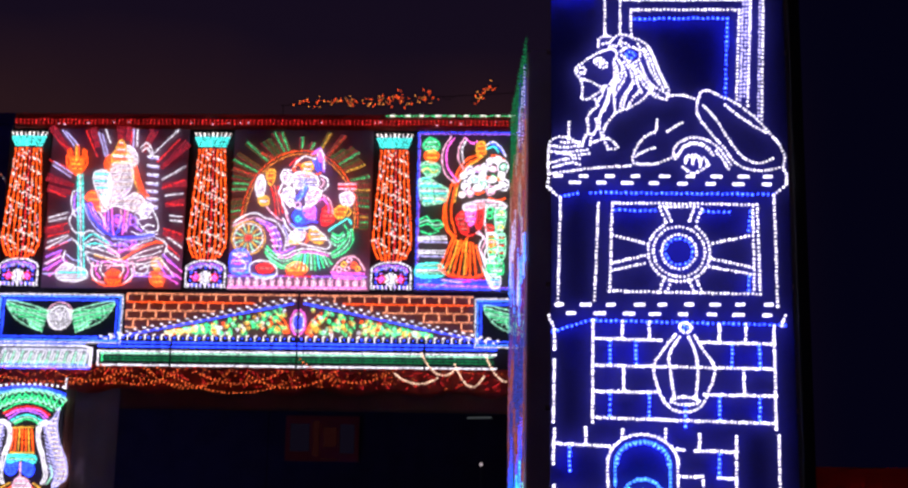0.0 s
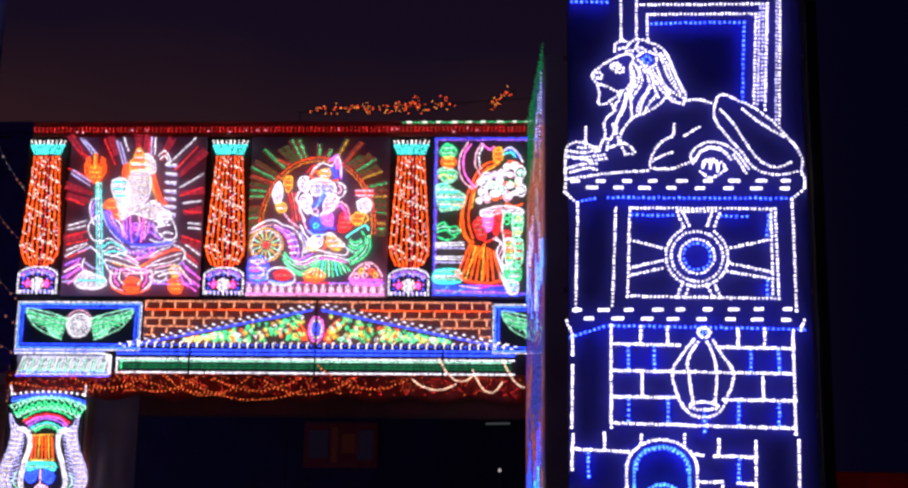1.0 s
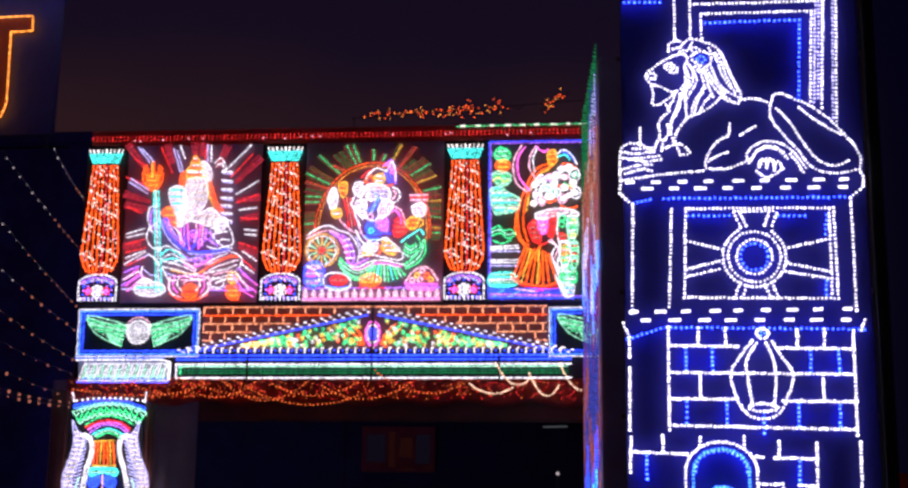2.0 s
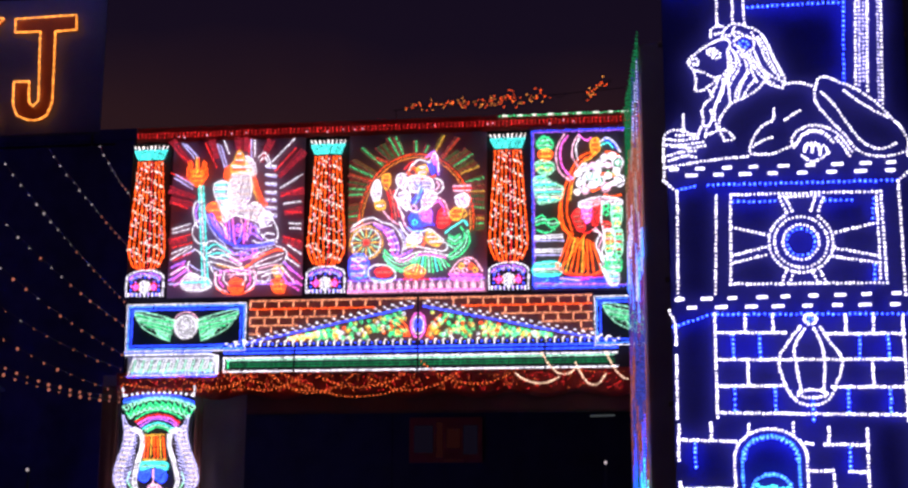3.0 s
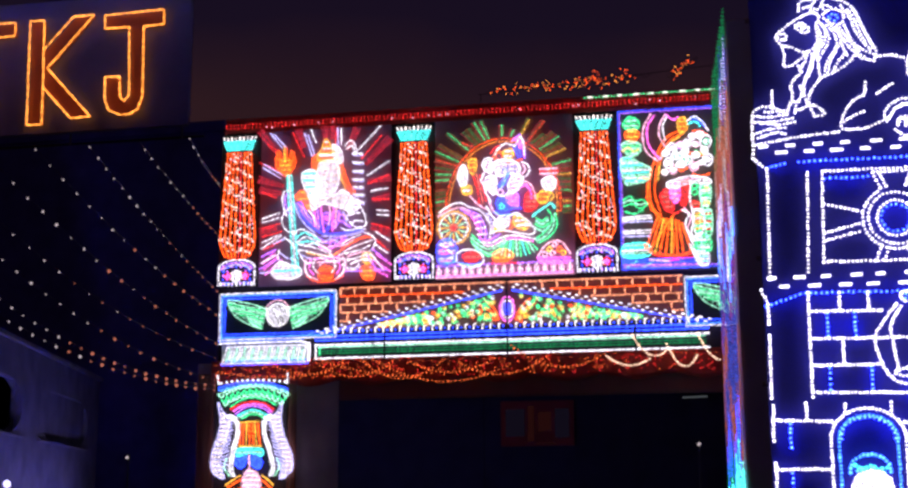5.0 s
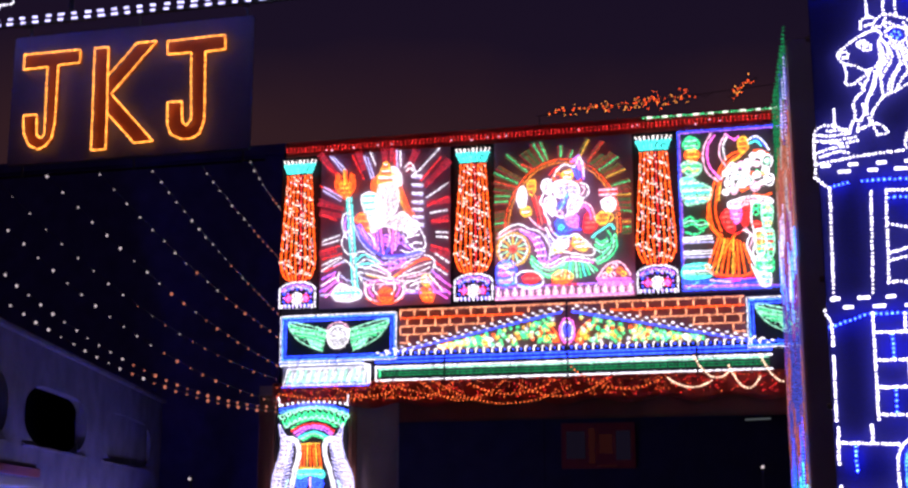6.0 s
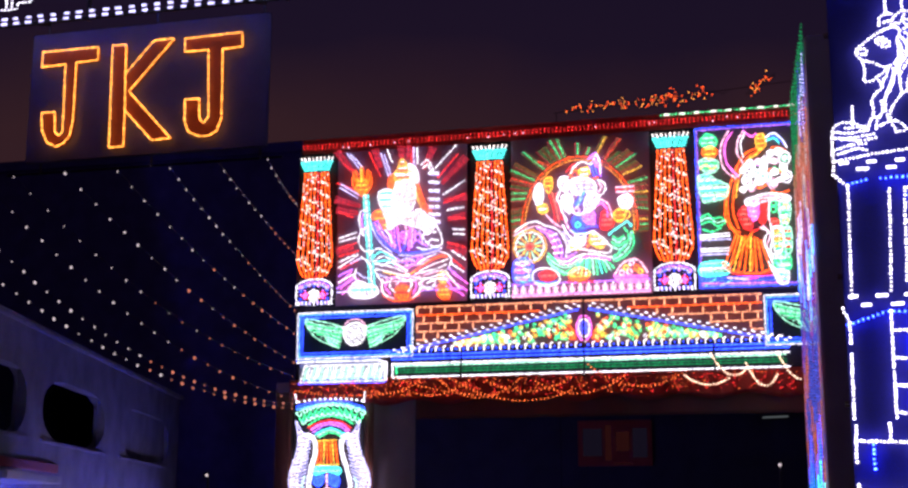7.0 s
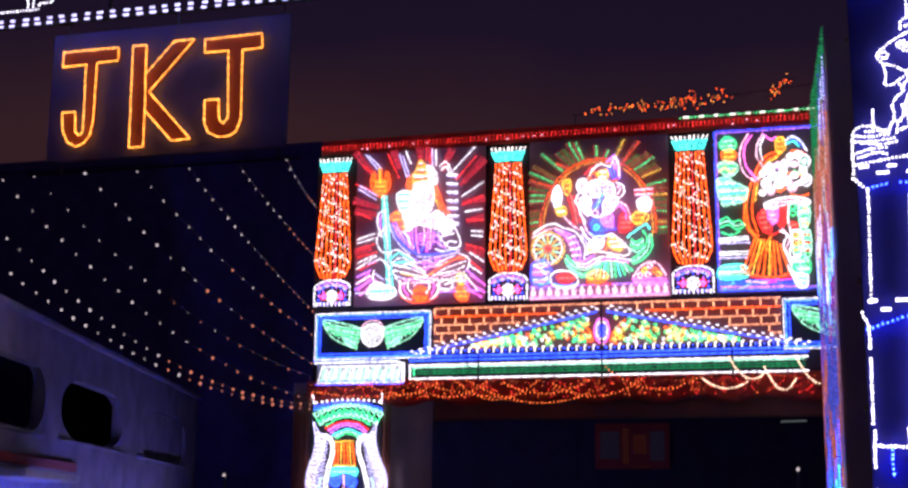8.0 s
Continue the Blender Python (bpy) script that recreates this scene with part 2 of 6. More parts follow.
class Lights:
    """Strings of bulbs laid out on an upright board that faces -y."""

    def __init__(self, y, step, r, dash=0.3):
        self.y, self.step, self.r, self.dash, self.store, self.strokes = y, step, r, dash, {}, []
        self.mild = y > 20

    def place(self, x, z):
        j = self.step * 0.11
        return (x + random.uniform(-j, j), self.y + random.uniform(-j, j), z + random.uniform(-j, j))

    def put(self, c, x, z):
        self.store.setdefault(c, []).append(self.place(x, z))

    def path(self, c, pts, step=0):
        step = step or self.step
        if c == "blue" and not self.mild:
            step *= 1.3
        self.strokes.append((c, [self.place(p.x, p.y) for p in spaced(pts, step)]))

    def patch(self, colours, *pts):
        """A rounded outline filled with rows of bulbs, one colour after the other."""
        colours = (colours,) if isinstance(colours, str) else colours
        rim = smooth_path([(x, z, 0) for x, z in (*pts, pts[0])])
        self.path(colours[0], rim)
        z, top, k = min(p.y for p in rim) + 1.1 * self.step, max(p.y for p in rim) - 0.5 * self.step, 0
        while z < top:
            cuts = sorted(a.x + (b.x - a.x) * (z - a.y) / (b.y - a.y) for a, b in zip(rim, rim[1:]) if (a.y > z) != (b.y > z))
            for x0, x1 in zip(cuts[::2], cuts[1::2]):
                if x1 - x0 > 2.4 * self.step:
                    self.path(colours[k % len(colours)], [(x0 + self.step, z, 0), (x1 - self.step, z, 0)])
            z, k = z + 1.3 * self.step, k + 1

    def line(self, c, *pts):
        self.path(c, [(x, z, 0) for x, z in pts])

    def curve(self, c, *pts):
        self.path(c, smooth_path([(x, z, 0) for x, z in pts]))

    def dashes(self, c, a, b):
        n = max(1, round(math.dist(a, b) / self.dash))
        for i in range(n):
            lead, few = random.uniform(0.16, 0.28), random.choice((4, 4, 5))
            for k in range(few):
                t = (i + lead + 0.085 * k) / n
                for dz in (0, 0.01):
                    self.store.setdefault(c, []).append((a[0] + (b[0] - a[0]) * t, self.y, a[1] + (b[1] - a[1]) * t + dz))

    def ring(self, c, x, z, rx, rz, a0=0, a1=360):
        n = 40
        self.path(c, [(x + rx * math.cos(radians(a0 + (a1 - a0) * i / n)), z + rz * math.sin(radians(a0 + (a1 - a0) * i / n)), 0) for i in range(n + 1)])

    def box(self, c, x0, x1, z0, z1):
        self.line(c, (x0, z0), (x1, z0), (x1, z1), (x0, z1), (x0, z0))

    def build(self, name, parent):
        o = ORG[parent]
        swap = {"blue": "azure", "white": "ivory"} if self.mild else {}
        for c, pts in self.strokes:
            ob = link(name, bulb_mesh(name, [(x - o.x, y - o.y, z - o.z) for x, y, z in pts], self.r * (1.0 if self.mild or c != "blue" else 0.82), 0.004), LED[swap.get(c, c)], parent)
            ob.data.materials.append(CABLE)
        for c, pts in self.store.items():
            ob = link("bulb_scatter", bulb_mesh("bulb_scatter", [(x - o.x, y - o.y, z - o.z) for x, y, z in pts], self.r), LED[swap.get(c, c)], parent)
            tagged(ob, f"loose {c} bulbs", kind="stuff")


def poles(parent, xs, zs, x0, x1, z0, z1, y, r=0.035, mat=BAMBOO):
    """Bamboo scaffold behind a board."""
    for x in xs:
        part("upright_pole", rod((x, y, z0), (x, y, z1), r), mat, parent)
    for z in zs:
        part("cross_pole", rod((x0, y + 2 * r, z), (x1, y + 2 * r, z), r), mat, parent)


# ---- ground ----
bm = bmesh.new()
bmesh.ops.create_grid(bm, x_segments=60, y_segments=60, size=900)
for v in bm.verts:
    v.co.z = 0.02 * noise.noise(v.co * 0.05) - 0.02
tagged(part("ground", bm, ASPHALT), "dark dusty asphalt street ground", "ground", kind="structure")

# ---- the near arch: tower of lights ----
YN, YF = 16.0, 24.0
tower_panel = thing("light_tower", (1.9, YN, 0), "tall tower of white and blue bulbs on dark cloth", "light display")
part("backing_cloth", box(0.5, 3.42, YN + 0.09, YN + 0.12, 0.02, 8.9), NAVY, tower_panel, "dark navy backing cloth")
poles(tower_panel, (0.55, 1.9, 3.4), (1.5, 3.0, 4.5, 6.0, 7.5), 0.45, 3.47, 0, 8.9, YN + 0.17)
part("side_cloth", box(3.46, 3.60, YN + 0.02, YN + 0.9, 0.02, 8.9), NIGHT, tower_panel, "black side cloth")
tower = Lights(YN, 0.047, 0.0163, 0.317)
# upper storey
tower.line("white", (1.17,8.58), (1.17,7.65))
tower.line("white", (1.37,8.58), (1.36,7.66))
tower.line("white", (1.5,7.98), (1.5,7.66))
tower.line("white", (1.5,7.98), (2.85,7.98))
tower.line("white", (2.85,7.98), (2.79,6.81))
tower.line("white", (1.37,8.11), (2.99,8.11))
tower.line("white", (3.0,8.11), (2.92,6.73))
tower.line("white", (3.17,8.58), (3.09,6.55))
tower.line("lilac", (2.89, 7.98), (2.83, 6.80))
tower.line("lilac", (3.13, 8.5), (3.05, 6.60))
for k in range(26):
    z = 6.85 + 0.05 * k
    tower.line("lilac", (2.87 + 0.048 * (z - 7.4), z), (2.95 + 0.048 * (z - 7.4), z))
tower.line("blue", (1.55,7.86), (2.7,7.87))
tower.line("blue", (2.7,7.87), (2.65,6.83))
# cornice under the lion
tower.dashes("white", (0.49,5.81), (3.35,5.82))
tower.dashes("white", (0.65,5.73), (3.34,5.72))
tower.line("white", (0.47,5.84), (0.46,5.68))
tower.line("white", (0.46,5.68), (0.61,5.54))
tower.line("white", (3.36,5.73), (3.21,5.59))
tower.line("blue", (0.62,5.55), (0.83,5.6))
tower.line("blue", (0.99,5.61), (3.2,5.6))
# wheel storey
tower.line("white", (0.62,5.54), (0.59,4.2))
tower.line("white", (1.08,5.48), (1.03,4.28))
tower.line("white", (1.25,5.48), (3.0,5.47))
tower.line("white", (3.0,5.47), (3.01,4.37))
tower.line("white", (1.21,4.39), (3.01,4.37))
tower.line("white", (1.25,5.48), (1.21,4.39))
tower.line("white", (2.95,5.45), (2.94,4.43))
tower.line("white", (3.21,5.59), (3.21,4.23))
tower.line("blue", (1.28,5.39), (1.77,5.39))
tower.line("blue", (2.35,5.38), (2.66,5.38))
tower.line("blue", (2.92,5.38), (2.89,5.15))
tower.line("blue", (2.88,4.58), (2.87,4.42))
tower.line("white", (1.25,5.08), (1.67,4.97))
tower.line("white", (1.24,4.73), (1.68,4.84))
tower.line("white", (1.24,4.64), (1.63,4.73))
tower.line("white", (2.46,4.99), (2.94,5.09))
tower.line("white", (2.43,4.8), (2.93,4.69))
tower.line("white", (2.41,4.7), (2.9,4.61))
tower.line("white", (1.83,5.44), (2.29,5.44))
tower.line("white", (1.82,5.43), (1.9,5.24))
tower.line("white", (1.9,5.42), (1.96,5.26))
tower.line("white", (2.24,5.42), (2.18,5.26))
tower.line("white", (2.33,5.41), (2.27,5.26))
tower.line("white", (1.87,4.56), (1.8,4.38))
tower.line("white", (1.95,4.53), (1.89,4.38))
tower.line("white", (2.16,4.54), (2.22,4.38))
tower.line("white", (2.24,4.57), (2.32,4.38))
# second cornice
tower.dashes("white", (0.5,4.21), (3.29,4.24))
tower.dashes("white", (0.62,4.11), (3.3,4.11))
tower.line("white", (0.48,4.08), (0.55,3.91))
tower.line("blue", (0.53,3.89), (0.98,4.03))
tower.line("blue", (0.98,4.03), (3.29,4.0))
tower.line("white", (3.3,4.11), (3.25,3.99))
base = Lights(YN, 0.043, 0.0185, 0.317)
# brick storey
base.line("white", (0.55,3.87), (0.55,3.68))
base.line("white", (0.55,3.54), (0.54,2.82))
base.line("white", (0.55,2.73), (0.54,2.33))
base.line("white", (1.01,4.03), (1.0,2.82))
base.line("white", (3.16,3.99), (3.15,2.77))
base.line("white", (1.01,3.81), (1.82,3.8))
base.line("white", (2.3,3.78), (3.16,3.77))
base.line("white", (1.01,3.49), (3.15,3.47))
base.line("white", (1.01,3.18), (1.78,3.18))
base.line("white", (2.32,3.16), (3.16,3.15))
base.line("white", (1.01,2.87), (3.15,2.83))
base.line("white", (1.36,4.02), (1.36,3.83))
base.line("white", (1.68,4.02), (1.68,3.82))
base.line("white", (2.51,4.0), (2.51,3.79))
base.line("white", (2.83,4.0), (2.82,3.78))
base.line("blue", (1.21,3.78), (1.21,3.52))
base.line("blue", (1.52,3.78), (1.52,3.52))
base.line("blue", (2.66,3.75), (2.65,3.49))
base.line("blue", (2.98,3.75), (2.98,3.49))
base.line("white", (1.37,3.48), (1.37,3.2))
base.line("white", (2.79,3.46), (2.79,3.17))
base.line("blue", (1.21,3.15), (1.2,2.9))
base.line("blue", (1.67,3.16), (1.67,2.9))
base.line("blue", (2.5,3.13), (2.49,2.87))
base.line("blue", (2.97,3.12), (2.96,2.86))
# lantern
base.curve("white", (1.99,3.87), (1.84,3.68), (1.73,3.47), (1.8,3.16), (1.93,2.99), (2.09,2.95), (2.26,3.0), (2.36,3.17), (2.45,3.47), (2.32,3.68), (2.22,3.86))
base.curve("white", (2.04,3.84), (1.92,3.65), (1.92,3.44), (1.97,3.1))
base.curve("white", (2.15,3.84), (2.22,3.65), (2.25,3.44), (2.22,3.1))
base.line("blue", (2.09,3.02), (2.09,2.78))
# gate storey
base.line("white", (0.55,2.56), (1.19,2.54))
base.line("white", (0.92,2.75), (0.92,2.57))
base.line("blue", (0.73,2.52), (0.73,2.25))
base.line("white", (0.55,2.07), (0.55,0.62))
base.line("white", (0.57,2.0), (1.15,2.0))
base.line("blue", (0.73,1.96), (0.73,1.73))
base.line("white", (1.35,2.73), (1.35,2.64))
base.line("white", (1.86,2.74), (1.86,2.65))
base.line("white", (1.99,2.52), (2.06,2.5))
base.line("white", (2.25,2.69), (2.25,2.51))
base.line("white", (2.2,2.5), (2.69,2.49))
base.line("white", (2.68,2.67), (2.65,0.66))
base.line("blue", (2.48,2.46), (2.47,2.2))
base.line("white", (2.46,2.19), (2.66,2.18))
base.line("white", (2.01,2.2), (2.28,2.2))
base.line("white", (2.28,2.2), (2.29,1.97))
base.line("white", (2.0,1.95), (2.67,1.95))
base.line("blue", (2.47,1.92), (2.47,1.63))
base.line("white", (3.18,2.69), (3.15,0.67))
tower.ring("white", 2.05, 4.88, 0.37, 0.37, -45, 55)
tower.ring("white", 2.05, 4.88, 0.37, 0.37, 120, 315)
tower.ring("white", 2.05, 4.88, 0.31, 0.31)
tower.ring("white", 2.05, 4.88, 0.21, 0.21)
tower.ring("blue", 2.05, 4.88, 0.165, 0.165)
base.ring("white", 2.11, 3.955, 0.07, 0.06)
base.ring("blue", 2.11, 3.955, 0.03, 0.03)
base.ring("white", 2.09, 3.08, 0.17, 0.045)
base.ring("white", 1.585, 2.34, 0.41, 0.34, 0, 180)
base.line("white", (1.175, 2.34), (1.175, 0.5))
base.line("white", (1.995, 2.34), (1.995, 0.5))
base.ring("sky", 1.585, 2.34, 0.32, 0.26, 0, 180)
base.ring("blue", 1.585, 2.34, 0.30, 0.24, 0, 180)
base.line("sky", (1.265, 2.34), (1.265, 0.5))
base.line("sky", (1.905, 2.34), (1.905, 0.5))
tower.line("blue", (0.55, 8.16), (1.0, 8.15))
tower.dashes("white", (0.55, 8.22), (1.16, 8.22))
tower.build("light_string", tower_panel)
base.build("light_string", tower_panel)
lion = Lights(YN - 0.005, 0.043, 0.0157)
# mane
lion.curve("white", (1.09,7.49), (1.1,7.59), (1.2,7.63), (1.28,7.6), (1.36,7.65), (1.46,7.63), (1.57,7.59), (1.66,7.54), (1.73,7.45), (1.78,7.34), (1.84,7.19), (1.9,7.04), (1.96,6.91), (1.92,6.8))
lion.curve("white", (1.92,6.8), (1.81,6.83), (1.71,6.89), (1.67,6.83), (1.56,6.75), (1.46,6.69), (1.31,6.63))
lion.curve("white", (1.35,7.3), (1.41,7.19), (1.42,7.08), (1.35,6.96), (1.29,6.85))
lion.curve("white", (1.46,7.28), (1.54,7.15), (1.58,7.0), (1.62,6.89))
lion.curve("white", (1.6,7.31), (1.65,7.15), (1.74,7.0), (1.92,6.88))
lion.curve("white", (1.3,7.27), (1.34,7.11), (1.26,6.96), (1.19,6.81), (1.15,6.7))
lion.curve("white", (1.55,7.04), (1.46,6.93), (1.38,6.81), (1.35,6.66))
lion.curve("white", (1.66,7.46), (1.74,7.31), (1.8,7.12), (1.89,6.93))
lion.curve("white", (1.17,6.96), (1.13,6.85), (1.06,6.74))
lion.curve("white", (1.28,6.96), (1.28,6.78), (1.29,6.63))
lion.curve("white", (1.15,7.52), (1.22,7.54), (1.3,7.49), (1.37,7.54), (1.47,7.51))
lion.curve("white", (1.7,7.5), (1.77,7.36), (1.83,7.18), (1.92,6.97))
lion.curve("white", (1.51,7.25), (1.6,7.08), (1.68,6.95), (1.82,6.86))
lion.curve("white", (1.32,7.34), (1.38,7.23), (1.37,7.08), (1.29,6.96), (1.22,6.83), (1.16,6.66))
lion.curve("white", (1.41,7.28), (1.48,7.18), (1.51,7.04), (1.44,6.9))
lion.curve("white", (1.49,6.95), (1.42,6.83), (1.39,6.69))
lion.curve("white", (1.59,6.9), (1.52,6.83), (1.46,6.71))
lion.curve("white", (1.21,6.93), (1.21,6.77), (1.13,6.66), (1.09,6.54))
lion.curve("white", (1.25,7.57), (1.22,7.51), (1.27,7.46))
lion.curve("white", (1.38,7.6), (1.35,7.53), (1.4,7.46))
# head
lion.curve("white", (1.14,7.43), (1.01,7.36), (0.91,7.29), (0.81,7.2), (0.83,7.1), (0.92,7.05), (1.01,7.02), (1.11,6.96), (1.19,6.98))
lion.curve("white", (0.87,7.04), (0.89,6.92), (0.88,6.81), (0.96,6.8), (1.03,6.85), (1.1,6.89), (1.14,6.95))
lion.curve("white", (1.14,7.43), (1.25,7.46), (1.32,7.4), (1.28,7.27), (1.29,7.11), (1.24,7.0))
lion.curve("white", (1.04,7.31), (1.11,7.33), (1.19,7.27), (1.17,7.21), (1.09,7.23), (1.04,7.28))
lion.curve("white", (1.07,7.3), (1.14,7.27), (1.11,7.25))
lion.curve("white", (0.82,7.19), (0.88,7.22), (0.93,7.17), (0.89,7.13), (0.83,7.16))
lion.curve("white", (1.37,7.42), (1.46,7.48), (1.57,7.46), (1.61,7.37), (1.55,7.28), (1.46,7.31), (1.38,7.37))
lion.curve("blue", (1.43,7.39), (1.48,7.42), (1.54,7.39), (1.51,7.34), (1.45,7.36))
# forelegs and paws
lion.curve("white", (1.05,6.8), (1.08,6.72), (1.01,6.65), (0.95,6.55), (0.96,6.42), (0.93,6.33), (0.88,6.21))
lion.curve("white", (1.17,6.7), (1.11,6.59), (1.1,6.44), (1.13,6.29))
lion.curve("white", (1.28,6.6), (1.2,6.5), (1.15,6.38), (1.17,6.25), (1.2,6.16))
lion.curve("white", (0.88,6.2), (0.74,6.29), (0.6,6.31), (0.49,6.25), (0.47,6.12))
lion.curve("white", (0.49,6.2), (0.67,6.18), (0.88,6.2))
lion.line("white", (0.72,6.5), (0.72,6.29))
lion.curve("white", (0.93,6.32), (0.99,6.36), (0.98,6.21))
lion.curve("white", (0.99,6.23), (1.2,6.29), (1.32,6.18), (1.2,6.16))
lion.curve("white", (0.51,6.12), (0.74,6.12), (0.95,6.15))
lion.curve("white", (0.49,5.97), (0.63,6.02), (0.85,6.04))
lion.curve("white", (0.63,6.24), (0.78,6.24), (0.9,6.25))
lion.curve("white", (1.02,6.35), (1.06,6.42), (1.06,6.54))
lion.curve("white", (0.58,6.11), (0.78,6.08), (0.97,6.1))
lion.curve("white", (0.49,5.84), (0.74,5.88), (1.06,5.92), (1.47,5.95))
lion.curve("white", (0.53,5.92), (0.74,5.98), (0.85,5.96))
lion.line("white", (0.47,6.12), (0.47,5.84))
# body
lion.curve("white", (1.81,6.54), (1.79,6.4), (1.67,6.33), (1.56,6.2), (1.5,6.0), (1.63,5.97), (1.8,5.98), (1.98,6.06), (2.05,6.09))
lion.line("white", (2.11,6.5), (1.93,6.39))
lion.curve("white", (1.77,6.18), (1.63,6.13), (1.54,6.07))
lion.curve("white", (1.96,6.85), (2.1,6.86), (2.21,6.83), (2.31,6.8))
# haunch and tail
lion.curve("white", (2.31,6.8), (2.35,6.89), (2.44,6.92), (2.6,6.84), (2.77,6.76), (2.98,6.6), (3.15,6.41), (3.29,6.23), (3.35,6.08), (3.33,5.94))
lion.curve("white", (2.31,6.8), (2.3,6.63), (2.38,6.48), (2.49,6.34), (2.63,6.17), (2.74,6.01), (2.89,5.92), (3.1,5.9), (3.28,5.94))
lion.curve("white", (2.38,6.73), (2.52,6.56), (2.62,6.39), (2.72,6.23), (2.86,6.06), (3.03,5.99), (3.21,6.05))
lion.curve("white", (2.65,6.73), (2.8,6.6), (2.98,6.47), (3.13,6.38))
lion.curve("white", (2.02,6.04), (2.0,6.15), (2.09,6.26), (2.23,6.31), (2.37,6.3), (2.51,6.22), (2.62,6.09), (2.7,5.97))
lion.curve("white", (2.09,6.13), (2.16,6.22), (2.3,6.25), (2.42,6.19), (2.49,6.09))
lion.curve("white", (2.05,6.07), (2.11,6.18), (2.23,6.23), (2.36,6.21), (2.46,6.12))
lion.curve("white", (2.52,6.14), (2.6,6.03), (2.67,5.92))
lion.curve("white", (2.15,5.99), (2.19,6.07), (2.28,6.09), (2.33,6.03), (2.32,5.94))
lion.curve("white", (2.11,5.94), (2.22,5.86), (2.33,5.89), (2.43,5.97))
lion.curve("white", (3.33,5.94), (3.37,5.83), (3.36,5.73))
for k in range(3):
    lion.ring("white", 2.19 + 0.09 * k, 6.0 - 0.015 * k, 0.045, 0.085, -10, 190)
lion.curve("white", (1.58, 7.52), (1.68, 7.36), (1.73, 7.18), (1.84, 7.0))
lion.curve("white", (1.56, 7.24), (1.66, 7.06), (1.76, 6.93))
lion.curve("white", (1.31, 7.2), (1.3, 7.05), (1.22, 6.9), (1.2, 6.76))
lion.build("lion_outline", tower_panel)
niche = Lights(YN - 0.01, 0.045, 0.022)
niche.ring("sky", 1.585, 1.99, 0.22, 0.17, -10, 190)
niche.curve("cyan", (1.42, 2.04), (1.5, 2.0), (1.6, 2.03), (1.68, 1.99), (1.76, 2.01))
niche.curve("sky", (1.44, 1.98), (1.54, 1.97), (1.64, 1.99), (1.74, 1.95))
for k in range(6):
    niche.ring("white", 1.6, 1.80, 0.04 + 0.035 * k, 0.03 + 0.028 * k)
for k in range(5):
    niche.ring("red", 1.585, 1.45, 0.42 - 0.06 * k, 0.28 - 0.04 * k, 0, 180)
niche.build("niche_shape", tower_panel)

# ---- the near arch: beam and name board ----
YB = 15.4
beam = thing("light_beam", (-5.2, YB, 8.3), "high beam of white and blue bulbs across the street", "light display")
# poles coloured black so that they sink into the night
poles(beam, (-11.95, -9.2, -6.3, -3.4, -0.5), (8.42, 9.3, 10.3), -12.2, 0.5, 8.36, 10.4, YB + 0.1, 0.03, NIGHT)
part("support_pole", rod((-12.1, YB + 0.1, 0), (-12.1, YB + 0.1, 8.4), 0.06), BAMBOO, beam)
part("support_pole", rod((-12.8, YB + 0.6, 0), (-12.1, YB + 0.2, 8.4), 0.06), BAMBOO, beam)
part("tie_pole", rod((0.5, YB + 0.15, 8.3), (0.9, YN + 0.2, 8.3), 0.035), NIGHT, beam)
for x in (-10.2, -6.9, -3.4):
    part("tie_pole", rod((x, YB + 0.1, 8.42), (x, YN + 0.16, 8.64), 0.03), NIGHT, beam)
top = Lights(YB, 0.05, 0.014, 0.195)
for row in (8.37, 8.44):
    top.dashes("lilac", (-11.5, row), (0.95, row + 0.02))
for row in (8.84, 8.99):
    top.line("white", (-11.9, row), (-10.3, row))
top.line("white", (-11.9, 8.59), (-10.45, 8.59), (-10.26, 8.58), (-10.25, 8.67), (-10.05, 8.67), (-10.03, 8.78), (-9.85, 8.78), (-9.82, 8.95), (-8.85, 8.97))
top.line("white", (-10.43, 8.63), (-10.43, 9.2))
top.line("white", (-10.34, 8.63), (-10.34, 9.2))
for row in (9.05, 9.13):
    top.line("blue", (-11.9, row), (-8.95, row))
    top.line("white", (-9.2, row), (0.9, row + 0.05))
# unseen upper rows, added to light house and name board bluish
for i in range(48):
    top.line("white" if i % 3 else "blue", (-11.7 + 0.25 * i, 9.25), (-11.7 + 0.25 * i, 9.9))
for row in (9.35, 9.65):
    top.line("blue", (-11.9, row), (0.4, row))
top.build("light_string", beam)

sign = thing("name_board", (-8.55, YN, 6.43), "violet board with three amber-lit capital letters", "sign")
part("board", box(-10.42, -6.78, YN + 0.095, YN + 0.14, 6.56, 8.47, 0.02), BOARD, sign)
part("lower_rail", rod((-10.75, YN + 0.2, 6.44), (-6.6, YN + 0.2, 6.44), 0.018), NIGHT, sign, "thin black rail")
for x in (-10.2, -8.5, -6.9):
    part("hanger", rod((x, YN + 0.16, 6.42), (x, YN + 0.16, 8.64), 0.015), METAL, sign)


